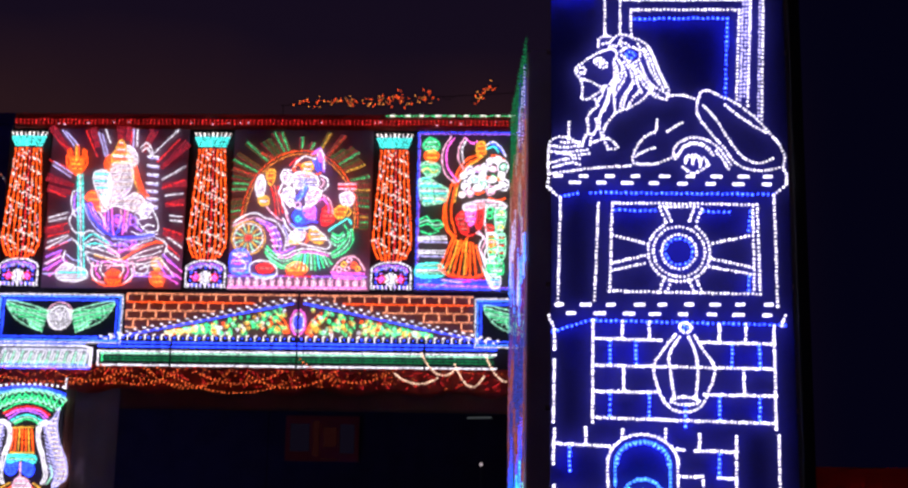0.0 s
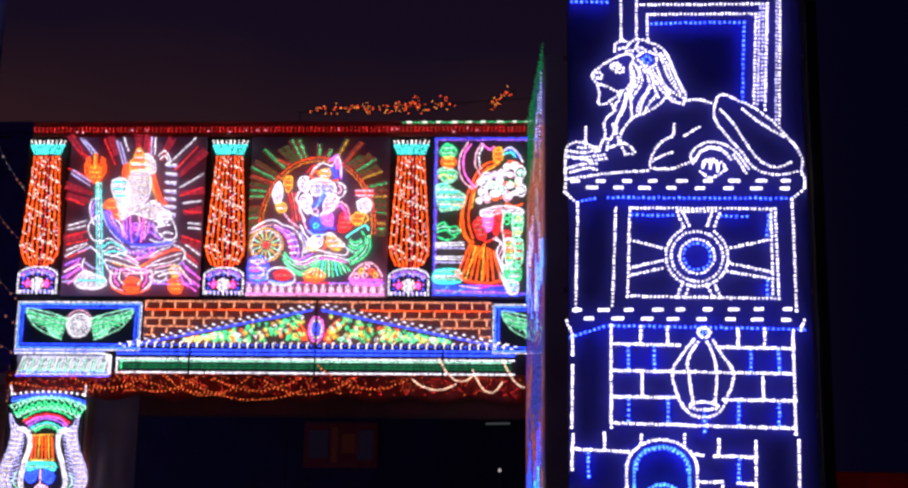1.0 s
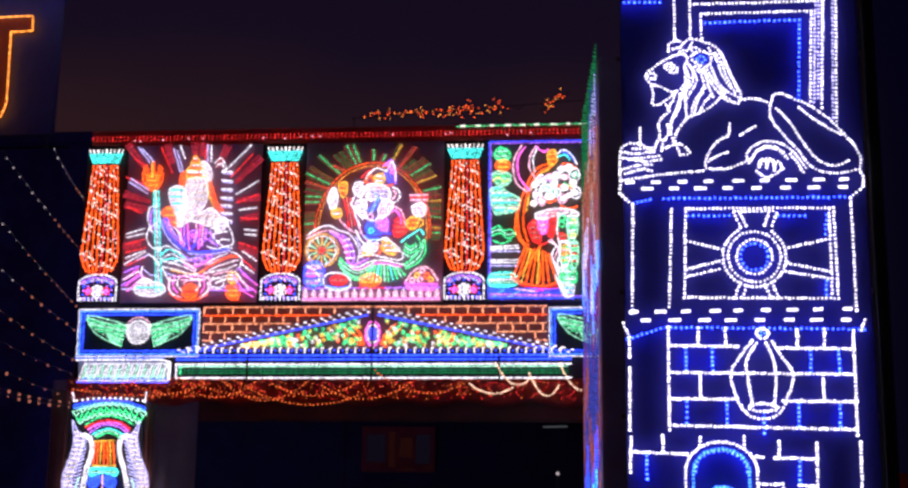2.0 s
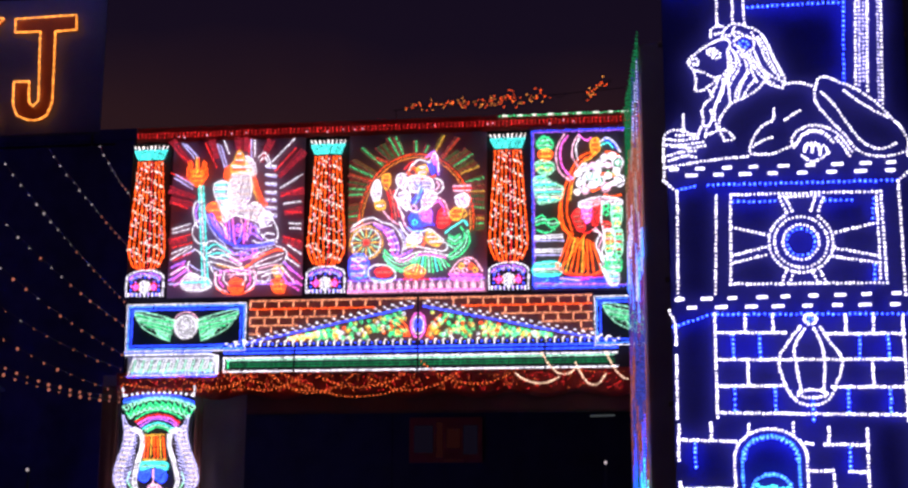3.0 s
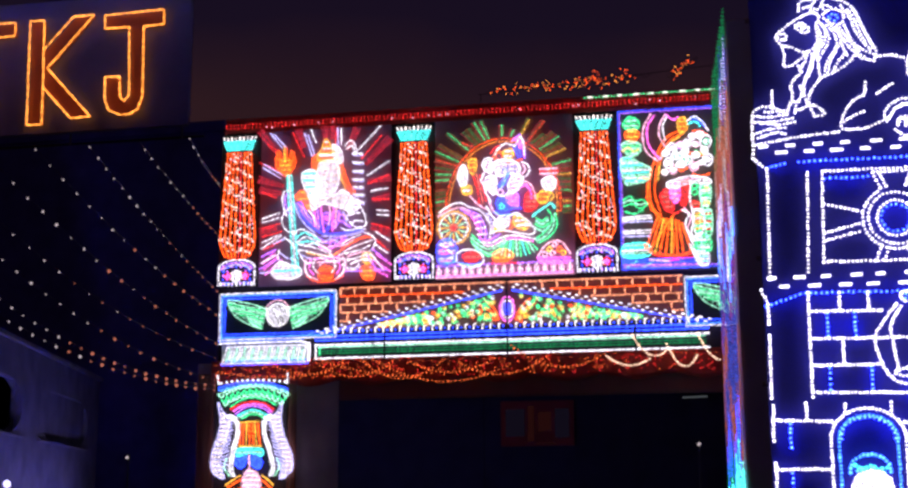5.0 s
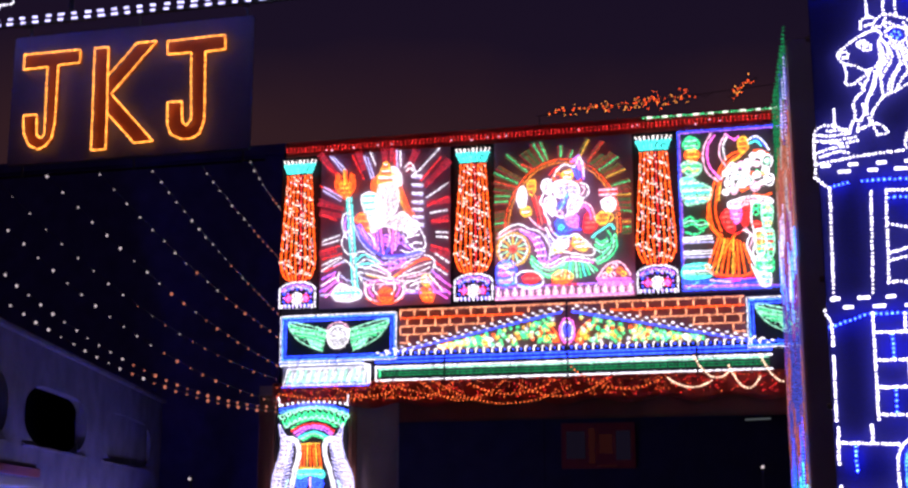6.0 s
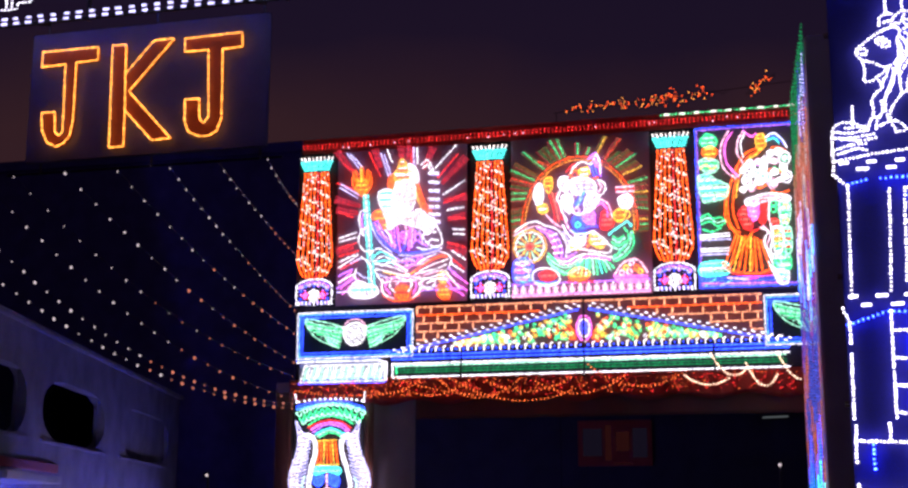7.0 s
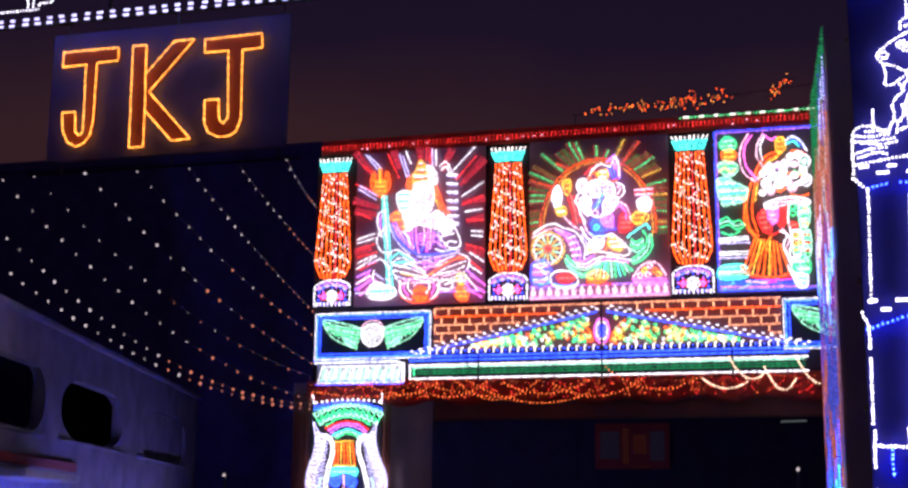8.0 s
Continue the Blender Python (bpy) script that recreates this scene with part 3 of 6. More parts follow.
def letter(outline, word):
    """A painted letter plate edged with amber bulbs."""
    bm = bmesh.new()
    front = [bm.verts.new((x, YN + 0.078, z)) for x, z in outline]
    back = [bm.verts.new((x, YN + 0.092, z)) for x, z in outline]
    bm.faces.new(front)
    for i in range(len(outline)):
        k = (i + 1) % len(outline)
        bm.faces.new((front[i], back[i], back[k], front[k]))
    bm.normal_update()
    bmesh.ops.triangulate(bm, faces=bm.faces[:])
    bmesh.ops.recalc_face_normals(bm, faces=bm.faces)
    plate = part("letter", bm, RUST, sign, f"letter {word} in rust paint edged with amber bulbs")
    edge = Lights(YN + 0.02, 0.027, 0.0128)
    edge.line("amber", *outline, outline[0])
    if word == "K":
        edge.line("amber", (-8.89, 7.74), (-8.87, 7.21))
    edge.build("edge_light", plate)


letter(((-10.2, 8.17), (-9.33, 8.17), (-9.33, 7.98), (-9.66, 7.97), (-9.66, 7.14), (-9.7, 6.9), (-9.79, 6.80), (-9.9, 6.76),
        (-10.04, 6.83), (-10.13, 7.0), (-10.16, 7.27), (-9.95, 7.27), (-9.93, 6.97), (-9.86, 6.92), (-9.81, 6.97), (-9.83, 7.96), (-10.2, 7.95)), "J")
letter(((-9.11, 8.17), (-8.9, 8.17), (-8.89, 7.74), (-8.47, 8.19), (-8.17, 8.19), (-8.82, 7.48), (-8.16, 6.76), (-8.44, 6.75),
        (-8.87, 7.21), (-8.86, 6.69), (-9.08, 6.69)), "K")
letter(((-8.01, 8.17), (-7.16, 8.19), (-7.15, 7.98), (-7.44, 7.97), (-7.42, 7.0), (-7.48, 6.82), (-7.58, 6.76), (-7.72, 6.75), (-7.89, 6.82),
        (-7.96, 6.97), (-7.97, 7.29), (-7.76, 7.29), (-7.74, 7.0), (-7.68, 6.94), (-7.61, 7.02), (-7.65, 7.98), (-8.0, 7.98)), "J")

# ---- the far arch ----
arch = thing("cloth_arch", (-3.85, YF, 0), "street arch of red and brown cloth over bamboo", "arch")
part("backing_cloth", box(-9.42, 1.72, YF + 0.11, YF + 0.15, 4.2, 8.92), BLACK, arch, "black backing cloth")
poles(arch, (-9.4, -7.2, 0.75, 1.7), (4.3, 5.7, 8.85), -9.6, 1.9, 0, 8.95, YF + 0.5, 0.05)
part("post_cloth", drape(-9.8, -7.02, YF + 0.12, 0.02, 4.3, 7, 0.014, 70, 6), BROWN, arch, "brown cloth round a post")
part("post_cloth", drape(0.35, 1.88, YF + 0.12, 0.02, 4.3, 7, 0.014, 70, 6), BROWN, arch, "brown cloth round a post")
part("soffit_cloth", box(-9.55, 1.85, YF + 0.14, YF + 1.3, 3.92, 3.96), MAROON, arch)
part("valance", drape(-9.5, 1.8, YF + 0.02, 3.85, 4.33, 26, 0.025, 260, 5, 0.015, lambda x: 3.86 + 0.05 * math.sin(x * 5.2)), RED, arch, "gathered red cloth valance")
part("under_cloth", drape(-7.0, 1.84, YF + 0.09, 3.55, 3.98, 9, 0.015, 120, 6, 0.012), RUSSET, arch, "dull maroon cloth hanging under the valance")
part("head_cloth", drape(-9.35, 1.75, YF + 0.03, 8.78, 9.08, 30, 0.015, 200, 3, 0.015), RED, arch, "red cloth band")
# many tiny bulbs, the red ones added to brighten the valance cloth
net = Lights(YF - 0.08, 0.05, 0.0095)
for k in range(480):
    net.put("red" if k % 5 in (1, 2, 3) else "ember", -9.4 + 9.3 * random.random(), 3.95 + 0.34 * random.random())
net.build("light_string", arch)
for x in (-3.81, -6.1, -1.5):
    part("joint_cable", rod((x, YF - 0.05, 4.28), (x, YF - 0.05, 5.72 if x == -3.81 else 4.85), 0.018), CABLE, arch)

col = thing("light_column", (-5.56, YF, 5.76), "twisted column of orange bulbs with turquoise capital", "light display", "columns of lights")
part("column_board", box(-5.96, -5.16, YF + 0.07, YF + 0.09, 5.76, 8.76, 0.006), BLACK, col)
c = Lights(YF, 0.05, 0.0185)


def girth(z):
    t = (z - 6.34) / 2.04
    return 0.235 + 0.14 * (1 - t) if t > 0.16 else 0.24 + 0.113 * math.sin(math.pi / 2 * max(0, t) / 0.16)


for i in range(8):
    u = -1 + 2 * i / 7
    c.path("orange" if i != 4 else "red", [(-5.56 + u * girth(6.34 + 0.102 * k), 6.34 + 0.102 * k - 0.05 * (1 - u * u) * (k == 0), 0) for k in range(21)])
dots = Lights(YF - 0.02, 0.04, 0.0145)
for k in range(8):
    z = 6.52 + 0.25 * k
    for i in range(21):
        u = -1 + i / 10
        zz = z - 0.15 * u
        if zz < 8.36 and random.random() < 0.6:
            dots.put("pearl", -5.56 + u * girth(zz) + random.uniform(-0.015, 0.015), zz + random.uniform(-0.02, 0.02))
for k in range(110):
    zz, u = random.uniform(6.42, 8.34), random.uniform(-1, 1)
    dots.put("pearl" if k % 3 else "rose", -5.56 + u * girth(zz), zz)
for k in range(5):
    w = 0.25 + 0.016 * k
    c.line("cyan", (-5.56 - w, 8.45 + 0.04 * k), (-5.56 + w, 8.45 + 0.04 * k))
for k in range(9):
    c.put("pearl", -5.89 + 0.0825 * k, 8.69)
    c.put("white", -5.87 + 0.0775 * k, 8.65)
c.line("white", (-5.92, 5.78), (-5.92, 6.12))
c.line("white", (-5.2, 5.78), (-5.2, 6.12))
c.ring("white", -5.56, 6.12, 0.36, 0.15, 0, 180)
c.ring("purple", -5.56, 6.10, 0.30, 0.11, 0, 180)
for i in range(7):
    for k in range(5):
        if abs(i - 3) > 1 or k > 3 or k < 1:
            c.put("blue" if (i + k) % 2 else "purple", -5.83 + 0.09 * i, 5.81 + 0.08 * k)
for r in (0.03, 0.07, 0.11):
    c.ring("white", -5.56, 5.95, r, r)
for k in range(9):
    c.line("lilac" if k % 2 else "white", (-5.87 + 0.0775 * k, 5.78), (-5.87 + 0.0775 * k, 5.82))
c.ring("lilac", -5.56, 6.08, 0.25, 0.09, 0, 180)
for s in (-1, 1):
    c.ring("magenta", -5.56 + s * 0.17, 5.95, 0.035, 0.035)
    c.ring("red", -5.56 + s * 0.17, 5.95, 0.06, 0.06)
c.build("light_string", col)
dots.build("stripe", col)
for x in (-9.04, -2.15, 1.27):
    copy_thing(col, Matrix.Translation((x, YF, 5.76)))


def picture(x0, x1, label, fabric=PLUM, look_of="dull plum cloth"):
    p = thing("picture_panel", ((x0 + x1) / 2, YF, 5.74), label, "light display", "lit picture panels")
    part("panel_cloth", box(x0, x1, YF + 0.07, YF + 0.09, 5.74, 8.80, 0.006), fabric, p, look_of)
    return p


# seated shape with a staff and rays
panel = picture(-8.62, -6.02, "panel of bulbs drawing a seated shape with rays and staff")
art = Lights(YF - 0.01, 0.034, 0.0145)
# staff
art.patch(("orange", "yellow"), (-8.21, 8.15), (-8.10, 8.23), (-7.98, 8.15), (-7.98, 8.00), (-8.09, 7.91), (-8.21, 8.00))
art.line("orange", (-8.28, 8.34), (-8.22, 8.11))
art.line("orange", (-8.23, 8.37), (-8.18, 8.13))
art.line("yellow", (-8.13, 8.44), (-8.11, 8.15))
art.line("orange", (-8.09, 8.44), (-8.09, 8.15))
art.line("orange", (-7.93, 8.33), (-7.97, 8.10))
art.line("orange", (-7.98, 8.36), (-8.02, 8.12))
art.curve("orange", (-8.29, 8.25), (-8.27, 8.06), (-8.09, 7.88), (-7.92, 8.05), (-7.91, 8.23))
art.line("cyan", (-8.06, 7.87), (-7.90, 5.93))
art.line("white", (-8.02, 7.87), (-7.85, 5.93))
art.line("cyan", (-7.97, 7.87), (-7.80, 5.93))
art.line("green", (-8.04, 7.90), (-7.99, 7.58))
art.patch(("white", "white", "white", "cyan"), (-8.27, 6.12), (-8.14, 6.19), (-7.93, 6.12), (-7.77, 6.05), (-7.75, 5.93), (-7.96, 5.85), (-8.24, 5.88), (-8.33, 5.98))
art.curve("white", (-7.99, 7.58), (-8.12, 7.54), (-8.14, 7.31), (-8.05, 7.08))
art.curve("purple", (-8.04, 7.53), (-8.09, 7.42), (-8.07, 7.24), (-7.99, 7.13))
art.curve("white", (-8.00, 7.24), (-8.11, 7.13), (-8.15, 6.97), (-8.05, 6.79), (-7.91, 6.76))
# face, beard and shoulders
art.patch(("white", "white", "pearl"), (-7.41, 8.08), (-7.22, 8.13), (-7.06, 8.05), (-7.02, 7.84), (-7.05, 7.62), (-7.13, 7.49), (-7.26, 7.44), (-7.40, 7.52), (-7.48, 7.68), (-7.45, 7.90))
art.patch(("white", "white", "pearl"), (-7.50, 7.59), (-7.40, 7.47), (-7.24, 7.40), (-7.09, 7.46), (-6.95, 7.53), (-6.80, 7.43), (-6.74, 7.27), (-6.80, 7.12), (-6.96, 7.17), (-7.17, 7.25), (-7.35, 7.28), (-7.46, 7.20), (-7.56, 7.17), (-7.59, 7.32), (-7.56, 7.50))
art.patch(("white", "cyan", "white"), (-7.75, 7.91), (-7.60, 7.97), (-7.46, 7.89), (-7.42, 7.60), (-7.48, 7.29), (-7.58, 7.36), (-7.69, 7.58), (-7.76, 7.76))
art.curve("purple", (-7.38, 7.52), (-7.29, 7.46), (-7.17, 7.50), (-7.09, 7.60))
art.patch(("yellow", "orange", "white"), (-7.41, 8.12), (-7.44, 8.28), (-7.38, 8.35), (-7.34, 8.49), (-7.28, 8.55), (-7.22, 8.48), (-7.18, 8.36), (-7.10, 8.27), (-7.07, 8.13))
art.line("cyan", (-7.41, 8.26), (-7.27, 8.24))
art.patch("white", (-7.16, 8.43), (-7.00, 8.33), (-6.95, 8.11), (-7.03, 8.05), (-7.11, 8.14))
art.patch("orange", (-7.54, 8.20), (-7.43, 8.24), (-7.41, 8.08), (-7.48, 7.95), (-7.56, 8.04))
art.curve("orange", (-7.02, 8.07), (-6.95, 7.84), (-6.87, 7.61), (-6.76, 7.46))
art.curve("orange", (-6.99, 8.09), (-6.91, 7.86), (-6.82, 7.63), (-6.71, 7.48))
art.curve("yellow", (-7.04, 7.98), (-6.98, 7.77), (-6.90, 7.55))
art.patch(("orange", "yellow", "orange"), (-7.89, 7.43), (-7.79, 7.55), (-7.67, 7.52), (-7.58, 7.36), (-7.59, 7.19), (-7.69, 7.23), (-7.74, 7.34))
# robe
art.curve("blue", (-7.87, 7.30), (-7.77, 7.12), (-7.63, 6.94), (-7.47, 6.79), (-7.32, 6.72))
art.curve("blue", (-7.78, 7.33), (-7.68, 7.13), (-7.54, 6.95), (-7.40, 6.83))
art.curve("purple", (-7.83, 7.32), (-7.73, 7.12), (-7.58, 6.94), (-7.42, 6.80))
art.curve("lilac", (-7.92, 7.35), (-7.82, 7.10), (-7.67, 6.89), (-7.49, 6.73))
art.line("magenta", (-7.50, 7.14), (-7.48, 6.85))
art.line("purple", (-7.44, 7.18), (-7.41, 6.80))
art.curve("magenta", (-7.37, 7.22), (-7.35, 7.00), (-7.31, 6.75))
art.ring("purple", -7.26, 7.00, 0.079, 0.102)
art.ring("magenta", -7.26, 7.00, 0.034, 0.034)
art.curve("blue", (-7.34, 7.06), (-7.36, 6.89), (-7.28, 6.75), (-7.20, 6.88), (-7.21, 7.08))
art.line("magenta", (-7.12, 7.26), (-7.14, 6.75))
art.line("rose", (-7.07, 7.27), (-7.08, 6.81))
art.curve("purple", (-7.01, 7.12), (-7.02, 6.94), (-7.11, 6.81))
art.ring("purple", -6.97, 6.99, 0.067, 0.067)
art.ring("purple", -7.11, 6.88, 0.045, 0.045)
art.curve("blue", (-7.33, 6.72), (-7.15, 6.68), (-6.88, 6.70), (-6.59, 6.75))
art.curve("lilac", (-7.33, 6.66), (-7.10, 6.64), (-6.83, 6.65), (-6.55, 6.71))
art.patch(("white", "lilac"), (-6.85, 7.25), (-6.70, 7.36), (-6.61, 7.25), (-6.69, 7.11), (-6.82, 7.07))
art.curve("white", (-6.81, 7.23), (-6.68, 7.29), (-6.56, 7.13), (-6.49, 6.95), (-6.50, 6.82), (-6.67, 6.80), (-6.81, 6.91), (-6.87, 7.01))
art.curve("white", (-6.87, 7.02), (-6.76, 7.05), (-6.62, 7.07))
art.curve("white", (-6.77, 6.87), (-6.69, 6.93), (-6.57, 6.91))
art.line("purple", (-6.93, 6.90), (-6.79, 6.81))
# waist and lap
art.curve("cyan", (-7.86, 6.63), (-7.71, 6.74), (-7.55, 6.67), (-7.39, 6.58))
art.curve("white", (-7.84, 6.56), (-7.66, 6.65), (-7.48, 6.58), (-7.34, 6.53))
art.curve("cyan", (-7.79, 6.54), (-7.59, 6.57), (-7.43, 6.49))
art.curve("purple", (-7.41, 6.62), (-7.25, 6.53), (-7.10, 6.59), (-6.94, 6.63))
art.curve("magenta", (-7.39, 6.46), (-7.23, 6.39), (-7.05, 6.46), (-6.92, 6.56))
art.ring("purple", -7.13, 6.48, 0.056, 0.056)
art.ring("purple", -6.92, 6.59, 0.045, 0.045)
art.curve("lilac", (-7.32, 6.53), (-7.17, 6.59), (-7.01, 6.52))
art.curve("rose", (-7.46, 6.53), (-7.32, 6.46), (-7.18, 6.33))
art.curve("white", (-7.81, 6.52), (-7.59, 6.47), (-7.36, 6.39), (-7.13, 6.27))
art.curve("white", (-7.79, 6.41), (-7.54, 6.35), (-7.31, 6.28), (-7.09, 6.23), (-6.80, 6.19), (-6.53, 6.25), (-6.36, 6.37), (-6.30, 6.51), (-6.36, 6.62), (-6.50, 6.68))
art.curve("white", (-7.00, 6.28), (-6.80, 6.32), (-6.58, 6.36), (-6.40, 6.44))
art.curve("orange", (-7.09, 6.28), (-6.91, 6.41), (-6.74, 6.51), (-6.54, 6.59), (-6.39, 6.60))
art.curve("yellow", (-7.63, 6.35), (-7.38, 6.28), (-7.16, 6.27), (-7.02, 6.33))
art.curve("orange", (-6.87, 6.45), (-6.70, 6.54), (-6.50, 6.62))
art.curve("white", (-8.19, 6.42), (-8.21, 6.26), (-8.11, 6.15), (-7.98, 6.11))
art.curve("white", (-7.81, 6.39), (-7.74, 6.25), (-7.64, 6.15), (-7.51, 6.16))
# folds of the robe and seat
art.curve("white", (-7.91, 6.72), (-7.76, 6.81), (-7.60, 6.74), (-7.44, 6.64))
art.curve("rose", (-7.54, 7.07), (-7.49, 6.93), (-7.40, 6.84))
art.curve("rose", (-7.21, 7.22), (-7.18, 7.06), (-7.22, 6.88))
art.curve("lilac", (-6.94, 7.10), (-6.87, 6.99), (-6.88, 6.85))
art.curve("white", (-6.97, 6.79), (-6.81, 6.74), (-6.64, 6.78), (-6.50, 6.75))
art.curve("rose", (-7.75, 7.26), (-7.66, 7.10), (-7.56, 6.98))
art.curve("white", (-7.62, 7.16), (-7.52, 7.05), (-7.47, 6.89))
art.curve("white", (-7.68, 6.47), (-7.50, 6.53), (-7.34, 6.46), (-7.16, 6.35))
art.curve("rose", (-7.32, 6.40), (-7.14, 6.46), (-6.94, 6.45), (-6.74, 6.54))
art.curve("white", (-6.91, 6.34), (-6.71, 6.43), (-6.52, 6.49), (-6.38, 6.53))
art.curve("white", (-6.96, 6.48), (-6.79, 6.58), (-6.59, 6.65))
art.curve("lilac", (-7.74, 6.30), (-7.53, 6.22), (-7.36, 6.24))
art.curve("white", (-7.38, 6.24), (-7.17, 6.17), (-6.97, 6.17))
art.curve("rose", (-6.84, 6.25), (-6.67, 6.29), (-6.47, 6.33))
art.curve("white", (-8.09, 6.66), (-7.97, 6.57), (-7.88, 6.45))
art.curve("lilac", (-8.15, 6.35), (-8.03, 6.26), (-7.89, 6.23))
art.curve("white", (-6.77, 6.10), (-6.62, 6.16), (-6.46, 6.18))
art.curve("rose", (-7.39, 6.09), (-7.31, 6.15), (-7.17, 6.15))
art.curve("white", (-7.56, 5.87), (-7.64, 5.96), (-7.66, 6.10))
art.curve("white", (-7.01, 5.86), (-6.92, 5.97), (-6.93, 6.10))
# pot of petals
art.curve("rose", (-7.65, 6.21), (-7.68, 6.03), (-7.59, 5.90), (-7.43, 5.83))
art.curve("magenta", (-7.56, 6.23), (-7.59, 6.05), (-7.50, 5.92))
art.curve("white", (-7.47, 6.22), (-7.51, 6.07), (-7.41, 5.94))
art.curve("rose", (-6.93, 6.23), (-6.88, 6.06), (-6.94, 5.90), (-7.07, 5.82))
art.curve("magenta", (-7.02, 6.21), (-6.99, 6.04), (-7.05, 5.91))
art.curve("white", (-7.11, 6.19), (-7.08, 6.06), (-7.14, 5.95))
art.line("magenta", (-7.49, 6.22), (-7.02, 6.24))
art.line("rose", (-7.44, 6.16), (-7.04, 6.15))
art.patch(("orange", "orange", "red"), (-7.39, 6.00), (-7.26, 6.08), (-7.12, 6.00), (-7.14, 5.85), (-7.28, 5.81), (-7.39, 5.87))
art.curve("orange", (-7.63, 5.90), (-7.43, 5.79), (-7.14, 5.79), (-6.94, 5.88))
# small lamp
art.patch(("yellow", "white"), (-6.53, 6.28), (-6.40, 6.28), (-6.37, 6.13), (-6.46, 6.07), (-6.55, 6.16))
art.patch(("orange", "yellow"), (-6.57, 6.02), (-6.33, 6.01), (-6.35, 5.80), (-6.52, 5.81))
art.curve("white", (-6.88, 6.14), (-6.73, 6.19), (-6.62, 6.09), (-6.70, 6.01), (-6.84, 6.03))
art.curve("lilac", (-6.90, 6.06), (-6.77, 5.97), (-6.59, 6.03))
art.line("purple", (-6.90, 5.97), (-6.57, 5.96))
art.line("purple", (-6.32, 5.96), (-6.08, 5.96))
# cloth folds beside the seat
art.line("white", (-8.54, 6.47), (-8.16, 6.69))
art.line("purple", (-8.53, 6.31), (-8.26, 6.43))
art.line("white", (-8.54, 6.18), (-8.26, 6.32))
art.line("purple", (-8.56, 6.07), (-8.19, 6.26))
art.line("lilac", (-8.56, 5.99), (-8.27, 6.00))
art.line("white", (-6.32, 6.46), (-6.07, 6.28))
art.line("purple", (-6.36, 6.37), (-6.09, 6.13))
art.line("white", (-6.40, 6.29), (-6.15, 5.98))
art.line("purple", (-6.44, 6.22), (-6.28, 5.98))
art.line("lilac", (-8.29, 6.55), (-8.09, 6.64))
# stacked bars and crest
art.curve("white", (-6.91, 8.41), (-6.80, 8.50), (-6.73, 8.42), (-6.68, 8.31))
art.curve("white", (-6.87, 8.34), (-6.78, 8.40), (-6.71, 8.26))
art.line("white", (-6.76, 8.24), (-6.56, 8.23))
art.line("lilac", (-6.75, 8.21), (-6.57, 8.19))
art.line("white", (-6.76, 8.07), (-6.55, 8.05))
art.line("lilac", (-6.74, 8.04), (-6.56, 8.02))
art.line("white", (-6.75, 7.90), (-6.55, 7.89))
art.line("lilac", (-6.74, 7.87), (-6.56, 7.85))
art.line("white", (-6.75, 7.73), (-6.54, 7.72))
art.line("lilac", (-6.73, 7.70), (-6.55, 7.68))
art.line("white", (-6.74, 7.59), (-6.54, 7.57))
art.line("lilac", (-6.73, 7.55), (-6.55, 7.54))
art.line("white", (-6.74, 7.44), (-6.53, 7.42))
art.line("lilac", (-6.72, 7.41), (-6.54, 7.39))
art.line("white", (-6.73, 7.29), (-6.53, 7.28))
art.line("lilac", (-6.72, 7.26), (-6.54, 7.24))
# pale rays
art.line("lilac", (-8.41, 8.73), (-8.17, 8.43))
art.line("lilac", (-8.34, 8.71), (-8.10, 8.45))
art.line("lilac", (-7.72, 8.69), (-7.57, 8.25))
art.line("lilac", (-7.65, 8.66), (-7.52, 8.27))
art.line("lilac", (-7.06, 8.76), (-7.05, 8.39))
art.line("white", (-6.99, 8.74), (-6.98, 8.43))
art.line("lilac", (-8.54, 8.05), (-8.19, 7.83))
art.line("lilac", (-8.52, 8.12), (-8.17, 7.90))
art.build("figure_light", panel)
rays = Lights(YF, 0.04, 0.0145)
rays.line("white", (-6.73,8.23), (-6.22,8.75))
rays.line("red", (-6.57,8.14), (-6.19,8.57))
rays.line("white", (-6.46,7.8), (-6.05,8.05))
rays.line("red", (-6.45,7.63), (-6.06,7.78))
rays.line("white", (-6.38,7.49), (-6.07,7.53))
rays.line("white", (-6.27,7.11), (-6.05,7.09))
rays.line("red", (-6.35,7.33), (-6.06,7.31))
rays.line("white", (-6.26,7.02), (-6.07,7.0))
rays.line("red", (-6.37,6.86), (-6.05,6.76))
rays.line("white", (-6.29,6.69), (-6.04,6.52))
rays.line("red", (-6.28,6.53), (-6.06,6.34))
rays.line("white", (-8.54,7.05), (-8.21,7.14))
rays.line("white", (-8.53,6.98), (-8.22,7.05))
rays.line("red", (-8.54,6.85), (-8.2,6.94))
rays.line("red", (-8.53,6.7), (-8.16,6.78))
rays.line("white", (-8.52,6.59), (-8.18,6.72))
rays.line("red", (-8.49,6.45), (-8.17,6.59))
rays.line("magenta", (-8.5,6.19), (-8.29,6.37))
rays.line("magenta", (-8.49,6.06), (-8.22,6.3))
rays.line("magenta", (-8.46,5.95), (-8.15,6.23))
rays.line("magenta", (-6.33,6.15), (-6.01,5.93))
rays.line("magenta", (-6.27,6.26), (-6.0,6.06))
rays.line("magenta", (-6.39,6.02), (-6.07,5.84))
rays.line("red", (-8.55,7.57), (-8.27,7.45))
